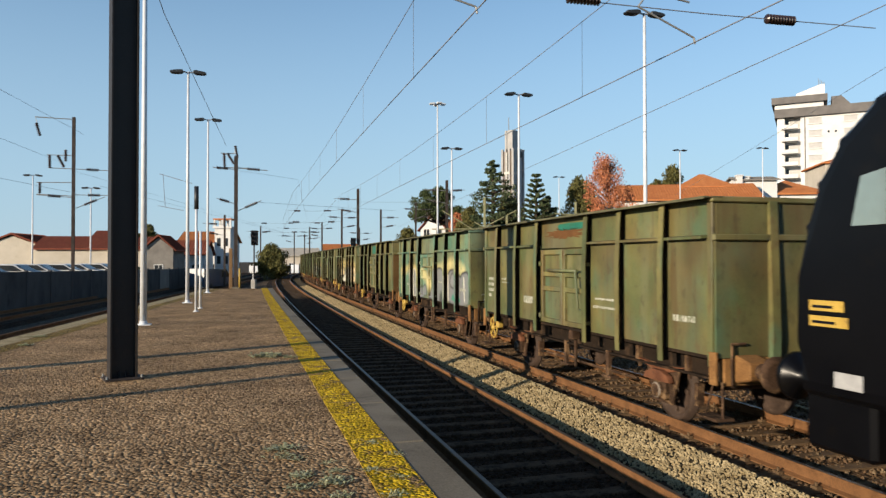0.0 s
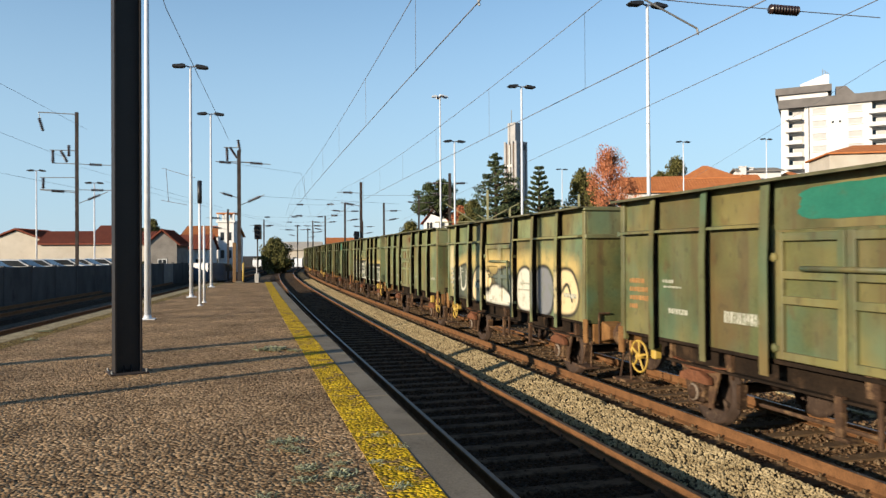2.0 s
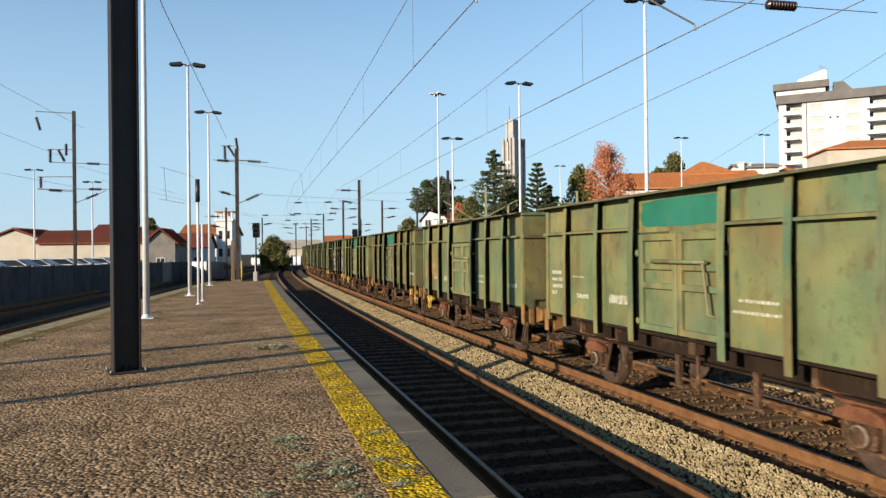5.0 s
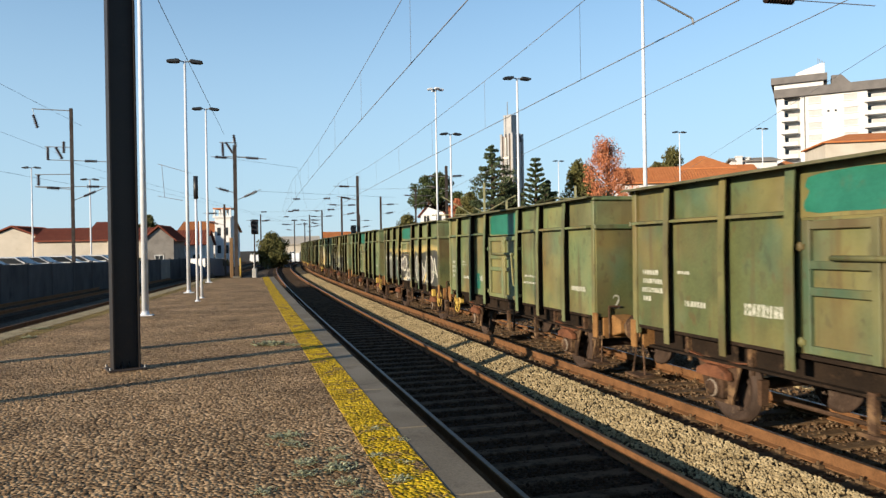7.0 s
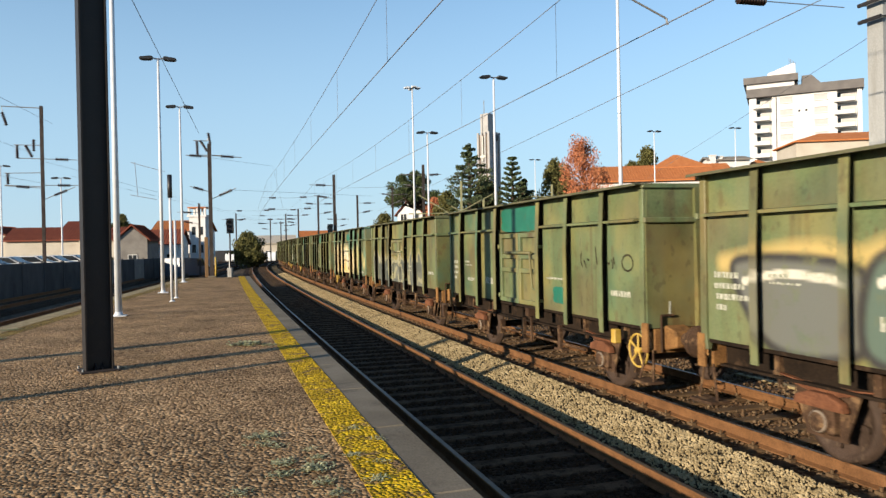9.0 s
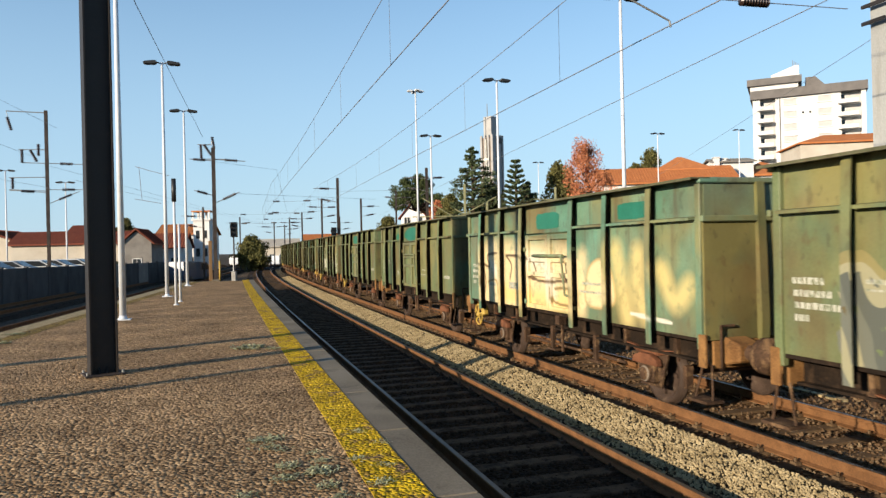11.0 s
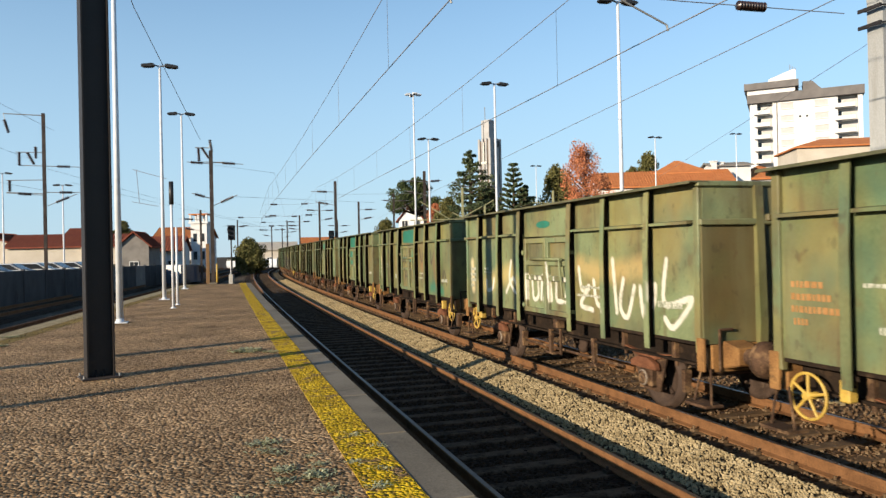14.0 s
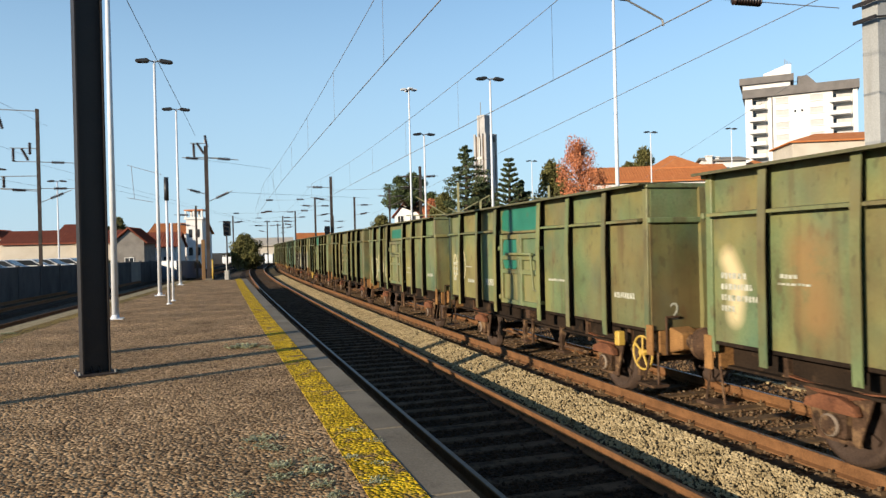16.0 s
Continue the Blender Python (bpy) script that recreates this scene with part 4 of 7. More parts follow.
SILVER, SLATE, CREAM, INK, HALO, PALE = (.225, .23, .24), (.045, .043, .04), (.80, .64, .36), (.02, .018, .016), (.68, .49, .17), (.72, .69, .57)
PICTURES = {
    2: [("mist", HALO, .22, [(.25, 2.0), (.35, 1.25)]), ("mist", HALO, .2, [(1.0, 2.05), (1.7, 2.15), (2.6, 2.12), (3.3, 2.0)]), ("mist", (.78, .66, .30), .32, [(3.7, 2.0), (4.5, 1.7), (5.3, 1.5)]),
        ("mist", (.78, .66, .30), .26, [(5.2, 2.1), (6.2, 2.15), (7.3, 2.3), (8.3, 2.1)]),
        ("shape", SILVER, .035, [(2.25, 2.0), (2.5, 2.1), (2.6, 1.75), (2.62, 1.25), (2.3, 1.2)], PALE), ("shape", SILVER, .035, [(2.9, 2.0), (3.2, 1.95), (3.3, 1.5), (3.95, 1.6), (3.95, 1.22), (2.95, 1.2)], SLATE),
        ("shape", SILVER, .045, [(4.7, 1.2), (4.75, 1.55), (5.05, 1.65), (5.35, 1.6), (5.4, 2.05), (5.75, 2.17), (6.15, 2.05), (6.15, 1.6), (6.35, 1.85), (6.62, 1.9), (6.6, 1.2)], SLATE),
        ("shape", SLATE, 0, [(5.75, 1.2), (5.95, 1.5), (6.15, 1.2)]), ("shape", SILVER, .045, [(6.75, 1.22), (6.75, 2.0), (7.4, 2.12), (7.95, 1.95), (8.2, 2.05), (8.7, 2.0), (8.72, 1.22)], SLATE),
        ("shape", (.27, .28, .285), .04, [(6.95, 1.7), (7.1, 2.0), (7.6, 2.02), (7.85, 1.75), (7.4, 1.6)], SLATE), ("shape", (.03, .25, .16), 0, [(7.1, 1.28), (7.5, 1.52), (7.95, 1.26)]),
        ("line", PALE, .05, [(6.72, 1.95), (6.74, 1.25)]), ("line", PALE, .05, [(2.18, 1.95), (2.22, 1.2)]), ("line", PALE, .05, [(8.3, 1.9), (8.35, 1.3)])],
    4: [("mist", CREAM, .36, [(.3, 2.4), (.35, 1.9), (.6, 1.4)]), ("mist", HALO, .32, [(1.0, 2.05), (2.2, 2.2), (3.3, 2.2), (5.0, 2.15), (6.8, 2.2), (8.4, 2.1)]),
        ("shape", (.085, .10, .075), .05, [(.75, 1.25), (.7, 1.8), (1.2, 2.05), (2.1, 2.1), (2.25, 1.7), (2.2, 1.2), (1.3, 1.2)], INK),
        ("line", PALE, .045, [(1.15, 2.0), (1.25, 1.45), (1.6, 1.5), (1.7, 1.95)]), ("line", PALE, .045, [(.85, 1.3), (.8, 1.65), (1.0, 1.7)]), ("line", INK, .05, [(.4, 1.85), (.65, 1.95), (.95, 1.92)]), ("line", INK, .05, [(.35, 1.7), (.6, 1.8), (.9, 1.76)]), ("line", INK, .05, [(.35, 1.55), (.55, 1.6), (.7, 1.5)]), ("line", INK, .045, [(.4, 1.4), (.6, 1.45), (.8, 1.3)]),
        ("shape", CREAM, .05, [(2.3, 1.22), (2.35, 1.85), (2.9, 2.08), (3.5, 1.98), (3.75, 1.75), (3.6, 1.55), (3.3, 1.5), (3.2, 1.2)], INK), ("shape", INK, 0, [(2.6, 1.65), (2.85, 1.72), (3.05, 1.5), (2.8, 1.55), (2.75, 1.35)]),
        ("shape", (.11, .135, .11), .05, [(3.9, 1.75), (4.6, 2.05), (5.4, 2.0), (5.5, 1.6), (4.8, 1.5)], INK), ("shape", PALE, .05, [(3.5, 1.2), (3.7, 1.6), (4.3, 1.65), (4.9, 1.5), (5.3, 1.2)], INK),
        ("shape", PALE, .05, [(5.6, 1.2), (5.55, 1.9), (6.0, 2.1), (6.4, 1.9), (6.3, 1.5), (6.6, 1.2)], INK), ("shape", SILVER, .05, [(6.7, 1.2), (6.6, 2.0), (7.2, 2.1), (7.5, 1.7), (7.3, 1.2)], INK),
        ("shape", CREAM, .05, [(7.5, 1.3), (7.7, 2.0), (8.3, 2.05), (8.6, 1.6), (8.3, 1.25)], INK), ("line", INK, .04, [(7.8, 1.6), (8.1, 1.8), (8.3, 1.5)])],
    6: [("mist", HALO, .2, [(1.0, 2.12), (3.3, 2.08), (5.4, 2.1), (6.2, 2.0)]), ("mist", HALO, .2, [(6.3, 1.98), (8.8, 1.98)]), ("mist", HALO, .14, [(5.7, 2.35), (6.1, 2.35), (5.95, 2.0)]),
        ("hard", (.115, .13, .10), .03, [(1.05, 1.2), (1.05, 2.0), (5.55, 2.0), (5.75, 1.82), (8.75, 1.8), (8.45, 1.17)], PALE), ("line", INK, .075, [(1.0, 2.09), (3.4, 2.06), (5.5, 2.08)]), ("line", INK, .085, [(6.1, 1.90), (8.83, 1.90)]),
        ("hard", (.095, .105, .082), .035, [(4.3, 1.25), (4.55, 1.95), (5.35, 1.95), (5.2, 1.6), (5.3, 1.22)], PALE), ("line", PALE, .035, [(1.3, 1.85), (2.2, 1.8)]), ("line", PALE, .035, [(1.5, 1.6), (1.5, 1.72), (2.3, 1.65)]),
        ("line", PALE, .035, [(1.6, 1.35), (2.7, 1.4)]), ("hard", SLATE, .03, [(3.0, 1.55), (3.1, 1.7), (4.2, 1.68), (4.1, 1.52)], PALE), ("line", PALE, .035, [(2.6, 1.95), (2.7, 1.5), (3.9, 1.45)]), ("line", PALE, .03, [(3.4, 1.9), (4.1, 1.85)]),
        ("line", INK, .025, [(6.9, 1.35), (7.2, 1.42), (7.6, 1.33)]), ("line", PALE, .045, [(8.7, 1.75), (8.4, 1.3), (8.6, 1.2)])],
    11: [("mist", HALO, .18, [(.35, 2.1), (1.5, 2.25), (2.2, 2.2)]), ("mist", HALO, .2, [(2.4, 2.2), (2.9, 2.34), (3.4, 2.15)]), ("mist", HALO, .16, [(3.6, 2.2), (4.5, 2.2), (5.4, 2.15)]), ("mist", HALO, .2, [(5.6, 2.3), (6.4, 2.28), (7.6, 2.32), (8.7, 2.25)]), ("mist", (.55, .3, .1), .14, [(3.6, 2.15), (4.6, 2.18), (5.2, 2.1)]),
         ("shape", (.16, .165, .145), .07, [(.5, 2.0), (.9, 2.18), (2.2, 2.1), (2.3, 1.7), (2.2, 1.22), (1.1, 1.2)], SLATE), ("shape", (.11, .16, .125), .07, [(2.35, 1.25), (2.4, 2.1), (2.9, 2.25), (3.3, 2.0), (3.2, 1.6), (3.3, 1.2)], SLATE),
         ("shape", SLATE, 0, [(3.4, 2.1), (4.3, 2.15), (5.4, 2.1), (5.5, 1.2), (3.4, 1.2)]), ("shape", (.20, .185, .165), .04, [(3.5, 1.9), (3.9, 2.05), (4.4, 1.95), (4.3, 1.65), (3.6, 1.55)], PALE), ("shape", (.18, .165, .15), .04, [(4.5, 1.3), (4.6, 1.6), (5.3, 1.55), (5.35, 1.25)], PALE),
         ("hard", (.62, .42, .18), .04, [(3.85, 1.2), (4.2, 1.6), (4.4, 1.2)], PALE), ("shape", SLATE, 0, [(5.6, 2.2), (6.2, 2.15), (7.3, 2.25), (8.8, 2.2), (8.8, 1.2), (5.7, 1.2)]),
         ("shape", (.24, .23, .215), .04, [(5.75, 1.5), (5.8, 2.0), (6.4, 2.1), (6.75, 1.75), (7.0, 1.6), (6.7, 1.3), (6.1, 1.2)], PALE), ("shape", SLATE, 0, [(5.95, 1.3), (6.15, 1.6), (6.35, 1.3)]), ("shape", (.22, .21, .195), .04, [(7.1, 1.3), (7.2, 1.95), (7.8, 2.1), (8.2, 1.8), (8.0, 1.3)], PALE),
         ("line", HALO, .06, [(6.9, 1.25), (7.4, 1.6), (7.5, 1.25)]), ("line", PALE, .055, [(.7, 1.9), (1.3, 2.0), (2.1, 1.95)]), ("line", PALE, .055, [(2.5, 1.95), (2.9, 2.08), (3.2, 1.95)]), ("line", PALE, .055, [(8.3, 2.0), (8.5, 1.6), (8.75, 1.4)])],
    17: [("mist", (.55, .42, .16), .3, [(1.2, 1.6), (2.6, 1.9), (3.2, 1.7)]), ("mist", CREAM, .16, [(.3, 2.1), (.35, 1.5)]), ("mist", (.5, .36, .14), .25, [(5.7, 2.1), (6.4, 2.0), (7.6, 2.1)])]
    + [("line", PALE, .052, q) for q in ([(1.25, 1.7), (1.3, 1.5), (1.6, 1.55), (1.7, 1.75)], [(2.7, 2.15), (2.6, 1.75), (3.0, 1.5), (3.2, 1.85)], [(2.4, 1.5), (2.8, 1.8), (3.1, 1.45)], [(3.5, 1.9), (3.5, 1.42)], [(3.7, 1.85), (3.75, 1.45), (3.97, 1.5), (3.95, 1.85)],
                                         [(4.1, 1.45), (4.16, 1.88), (4.3, 1.45)], [(4.45, 2.15), (4.55, 1.45)], [(4.75, 1.85), (4.75, 1.48), (5.0, 1.45)], [(5.1, 1.45), (5.2, 1.85), (5.35, 1.45)], [(5.65, 2.05), (5.75, 1.7), (6.0, 1.75), (5.7, 1.45), (6.1, 1.38)],
                                         [(6.15, 1.85), (6.25, 1.5), (6.55, 1.42)], [(6.75, 2.2), (6.85, 1.4)], [(7.05, 1.9), (6.95, 1.5), (7.15, 1.35), (7.35, 1.8)], [(7.5, 1.8), (7.6, 1.38), (7.85, 1.6), (7.88, 1.85)], [(8.15, 2.2), (8.1, 1.6), (8.7, 1.7), (8.3, 1.3), (8.1, 1.4)])],
    18: [("mist", CREAM, .2, [(.3, 2.15), (.45, 1.85), (.4, 1.5)]), ("mist", (.30, .17, .06), .4, [(1.5, 2.2), (1.6, 1.6)]), ("mist", (.30, .17, .06), .35, [(2.7, 2.1), (2.8, 1.7)]), ("mist", (.03, .20, .13), .32, [(4.8, 2.2), (5.15, 2.0), (5.1, 1.5)]),
         ("mist", (.26, .13, .05), .35, [(6.0, 2.0), (6.3, 1.6)]), ("mist", (.26, .13, .05), .3, [(7.3, 2.2), (7.5, 1.5)]), ("mist", (.02, .18, .12), .22, [(6.9, 1.35), (7.4, 1.4), (8.0, 1.3)])]
    + [("line", (.07, .05, .035), .045, q) for q in ([(3.72, 1.45), (3.92, 1.85), (4.1, 1.45)], [(3.82, 1.6), (4.02, 1.6)], [(3.65, 1.95), (3.72, 2.25), (3.88, 2.05), (4.02, 2.25), (4.1, 1.95)], [(4.62, 1.45), (4.68, 1.85), (4.98, 1.48), (5.03, 1.85)],
                                                     [(5.72, 2.45), (5.92, 2.1), (6.08, 2.35), (6.24, 2.1), (6.45, 2.45)], [(5.9, 1.35), (5.95, 1.72), (6.3, 1.38), (6.35, 1.75)], [(6.9, 2.4), (6.95, 2.05), (7.2, 2.35)], [(7.5, 2.42), (7.52, 2.05), (7.75, 2.3)], [(8.0, 1.5), (8.2, 1.85), (8.4, 1.5)])],
    14: [("mist", CREAM, .3, [(.8, 2.2), (1.5, 2.35), (3.3, 2.3), (5.2, 2.2)]), ("shape", CREAM, 0, [(.85, 1.2), (.8, 2.1), (1.6, 2.3), (3.4, 2.28), (5.3, 2.2), (5.75, 1.9), (5.7, 1.3), (3.5, 1.17)]), ("mist", (.86, .58, .20), .3, [(2.2, 1.4), (4.0, 1.35), (5.5, 1.4)]),
         ("mist", PALE, .28, [(3.6, 2.1), (4.3, 2.0), (4.5, 1.5)]), ("mist", PALE, .2, [(1.4, 2.0), (2.0, 1.7)]), ("line", (.14, .08, .04), .035, [(.95, 2.0), (1.3, 1.95), (1.2, 2.2), (1.9, 2.25)]), ("line", (.14, .08, .04), .03, [(2.3, 2.2), (2.6, 2.0), (2.5, 1.7)]),
         ("line", (.14, .08, .04), .035, [(2.35, 2.2), (3.2, 2.18), (3.5, 2.12)]), ("line", (.14, .08, .04), .03, [(3.6, 2.15), (3.8, 1.85), (3.5, 1.75)]), ("line", (.14, .08, .04), .03, [(3.6, 1.75), (4.3, 1.7), (5.0, 1.75), (5.5, 1.62)]),
         ("line", (.14, .08, .04), .03, [(4.9, 2.1), (4.95, 1.85), (5.3, 1.65), (5.6, 1.3)]), ("line", (.3, .2, .07), .03, [(4.5, 1.6), (4.6, 1.35), (5.4, 1.35), (5.45, 1.6), (4.6, 1.6)]), ("line", (.3, .2, .07), .025, [(1.2, 1.6), (1.7, 1.65), (1.8, 1.3)]),
         ("line", (.14, .08, .04), .03, [(.95, 1.9), (1.05, 1.6), (.95, 1.3)]), ("mist", CREAM, .3, [(5.7, 2.15), (5.65, 1.3)]), ("shape", CREAM, .03, [(5.85, 1.4), (5.9, 1.95), (6.3, 2.15), (6.65, 1.95), (6.7, 1.45)], (.5, .36, .15)),
         ("mist", (.75, .6, .24), .3, [(6.8, 2.25), (7.0, 1.6), (7.1, 1.3)]), ("mist", (.75, .6, .24), .3, [(7.4, 2.2), (7.4, 1.7), (7.6, 1.4)]), ("line", PALE, .035, [(7.2, 1.35), (8.2, 1.3)]), ("mist", (.75, .6, .24), .25, [(8.0, 2.0), (8.3, 1.6), (8.6, 1.8)])],
}
END_TAG = [("line", INK, .022, [(-1.2, 2.35), (-1.05, 2.4), (-1.1, 2.2), (-.85, 2.35)]), ("line", INK, .022, [(-.8, 2.3), (-.6, 2.4), (-.65, 2.2), (-.4, 2.3), (-.2, 2.4)]), ("line", INK, .022, [(-.5, 2.3), (-.45, 1.95), (-.3, 1.7)]),
           ("line", INK, .02, [(-1.1, 1.95), (-.9, 2.0), (-.85, 1.8), (-1.05, 1.75)]), ("line", INK, .02, [(-.9, 1.65), (-.55, 1.7), (-.35, 1.5)])]


def sprayable(shade):
    """The wagon paint with a coat of spray over it, chipped where it has flaked."""
    m = paint("sprayed_" + shade + "_paint", *PAINT_TONES[shade])
    n, l = m.node_tree.nodes, m.node_tree.links
    bs = n["Principled BSDF"]
    col = bs.inputs["Base Color"].links[0].from_socket
    at = n.new("ShaderNodeAttribute")
    at.attribute_name = "spray"
    tc = next(q for q in n if q.type == "TEX_COORD")
    t = n.new("ShaderNodeTexNoise")
    t.inputs["Scale"].default_value, t.inputs["Detail"].default_value, t.inputs["Roughness"].default_value = 4.0, 9, .7
    l.new(tc.outputs["Object"], t.inputs["Vector"])
    chips = n.new("ShaderNodeMapRange")
    for k, v in enumerate((.52, .68, 1.0, .35)):
        chips.inputs[k + 1].default_value = v
    l.new(t.outputs[0], chips.inputs[0])
    f = n.new("ShaderNodeMath")
    f.operation = "MULTIPLY"
    l.new(at.outputs["Alpha"], f.inputs[0])
    l.new(chips.outputs[0], f.inputs[1])
    mx = n.new("ShaderNodeMixRGB")
    l.new(f.outputs[0], mx.inputs[0])
    l.new(col, mx.inputs[1])
    l.new(at.outputs["Color"], mx.inputs[2])
    l.new(mx.outputs[0], bs.inputs["Base Color"])
    return m


def fine_sheet(me, axis, step=.025):
    """The same plate with its large outer face cut into small squares; axis is the plate's flat direction."""
    co = np.array([v.co[:] for v in me.vertices])
    lo, hi = co.min(0), co.max(0)
    u = 1 - axis                                    # 1: along y on a side, 0: along x on an end
    nu, nz = max(1, round((hi[u] - lo[u]) / step)), max(1, round((hi[2] - lo[2]) / step))
    U, Z = np.meshgrid(np.linspace(lo[u], hi[u], nu + 1), np.linspace(lo[2], hi[2], nz + 1), indexing="ij")
    V = np.zeros((U.size, 3))
    V[:, u], V[:, 2], V[:, axis] = U.ravel(), Z.ravel(), lo[axis]
    idx = np.arange(U.size).reshape(U.shape)
    q = np.stack([idx[:-1, :-1], idx[:-1, 1:], idx[1:, 1:], idx[1:, :-1]], -1).reshape(-1, 4)
    back = V[[idx[0, 0], idx[0, -1], idx[-1, -1], idx[-1, 0]]].copy()
    back[:, axis] = hi[axis]
    k = U.size
    c = [int(idx[0, 0]), int(idx[0, -1]), int(idx[-1, -1]), int(idx[-1, 0])]
    faces = q.tolist() + [[k + 3, k + 2, k + 1, k]] + [[c[i], k + i, k + (i + 1) % 4, c[(i + 1) % 4]] for i in range(4)]
    res = bpy.data.meshes.new(me.name)
    res.from_pydata(np.concatenate([V, back]).tolist(), [], faces)
    return res


def cut_up(me, step=.05):
    bm = bmesh.new()
    bm.from_mesh(me)
    for i, no in ((1, (0, 1, 0)), (2, (0, 0, 1))):
        vals = [v.co[i] for v in bm.verts]
        a, b = min(vals), max(vals)
        for k in range(1, int((b - a) / step)):
            p = [0, 0, 0]
            p[i] = a + k * step
            bmesh.ops.bisect_plane(bm, geom=bm.verts[:] + bm.edges[:] + bm.faces[:], plane_co=p, plane_no=no)
    res = bpy.data.meshes.new(me.name)
    bm.to_mesh(res)
    bm.free()
    return res


def graffiti(w, k, material):
    for o in list(w.children_recursive):
        kind = o.name.split(".")[0]
        if kind not in ("side_panel", "door", "door_frame", "post") or o.data.vertices[0].co.x > 0:
            continue
        me = fine_sheet(o.data, 0) if kind in ("side_panel", "door") else cut_up(o.data, .06)
        co = np.empty(len(me.vertices) * 3)
        me.vertices.foreach_get("co", co)
        co = co.reshape(-1, 3)
        col, cover = sprayed(np.stack([4.42 - co[:, 1], co[:, 2]], 1), PICTURES[k])
        if kind == "post":
            cover *= .6
        at = me.color_attributes.new("spray", "FLOAT_COLOR", "POINT")
        at.data.foreach_set("color", np.concatenate([col, cover[:, None]], 1).ravel().astype(np.float32))
        me.materials.append(material)
        # second slot: web colour with the channel's shade painted in
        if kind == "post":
            me.materials.append(NEAR_BLACK)
        o.data = me
    for o in w.children:
        if k == 6 and o.name.split(".")[0] == "end_panel" and o.data.vertices[0].co.y < 0:
            me = fine_sheet(o.data, 1, .02)
            co = np.empty(len(me.vertices) * 3)
            me.vertices.foreach_get("co", co)
            co = co.reshape(-1, 3)
            col, cover = sprayed(np.stack([co[:, 0], co[:, 2]], 1), END_TAG)
            at = me.color_attributes.new("spray", "FLOAT_COLOR", "POINT")
            at.data.foreach_set("color", np.concatenate([col, cover[:, None]], 1).ravel().astype(np.float32))
            me.materials.append(material)
            o.data = me


PATCHES = {1: [(-1.0, .95, 2.78, 3.0, "r"), (-.9, .3, 2.95, 3.08, "t")], 3: [(-1.0, .7, 2.72, 3.08, "t")], 5: [(-1.0, .1, 2.8, 3.05, "r"), (.25, .45, 1.9, 2.5, "rl")],
           7: [(-1, 1, 2.7, 3.1, "t")], 9: [(-1.0, 1.0, 2.66, 3.1, "t"), (-1.9, -1.2, 2.75, 2.9, "r")], 10: [(-1.02, 1.02, 2.64, 3.12, "t"), (1.75, 2.12, 1.3, 1.7, "tl")],
           11: [(-1.0, 1.02, 2.7, 3.1, "t"), (-1.0, -.2, 2.7, 2.9, "r")], 12: [(-1.02, 1.02, 2.62, 3.14, "t"), (-2.1, -1.5, 1.3, 1.6, "tl")], 14: [(-.4, .6, 2.7, 3.0, "t"), (-3.2, -2.4, 2.75, 3.0, "t")],
           15: [(-.95, .95, 2.64, 3.08, "te"), (1.25, 2.15, 2.66, 2.92, "te")], 16: [(-1.0, .9, 2.68, 3.04, "t")], 17: [(-.1, .5, 2.78, 2.92, "te")], 18: [(-1.0, .9, 2.68, 3.1, "t")],
           19: [(-1.0, 1.0, 2.66, 3.12, "t"), (.1, .9, 1.9, 2.5, "tl")], 20: [(-.8, .9, 2.7, 3.0, "t")], 22: [(-1, 1, 2.66, 3.1, "t")], 24: [(-1, .5, 2.7, 3.1, "t")], 25: [(-.8, .6, 2.7, 3.0, "te")]}


def brake_wheel(w, y):
    bm = bmesh.new()
    m = Matrix.Translation((-HALF + .12, y, .78)) @ Matrix.Rotation(-math.pi / 2, 4, "Y")
    n = 24
    ring = [Vector((.24 * math.cos(k * math.tau / n), .24 * math.sin(k * math.tau / n), .04)) for k in range(n)]
    for k in range(n):
        rod(bm, m @ ring[k], m @ ring[(k + 1) % n], .017, n=6, caps=False)
    for k in range(5):
        rod(bm, m @ Vector((0, 0, .04)), m @ ring[k * n // 5], .017, n=6)
    rod(bm, m @ Vector((0, 0, -.2)), m @ Vector((0, 0, .09)), .04, n=8)
    part("brake_wheel", bm, YELLOWPART, w, "yellow spoked handbrake wheel")


WAGONS = 33
SHADES = ["olive", "teal", "olive", "pale", "pale", "pale", "green", "green", "olive", "green", "green", "green", "green", "teal", "green", "green", "pale", "green", "green", "green", "olive", "green"]
BRAKED = {1: 1, 2: 1, 3: 1, 4: 1, 5: -1, 6: -1, 8: 1, 9: -1, 10: 1, 11: -1, 12: -1, 14: 1, 16: 1, 17: 1, 18: -1, 19: -1, 22: 1, 25: -1, 27: 1}
TRAIN = []


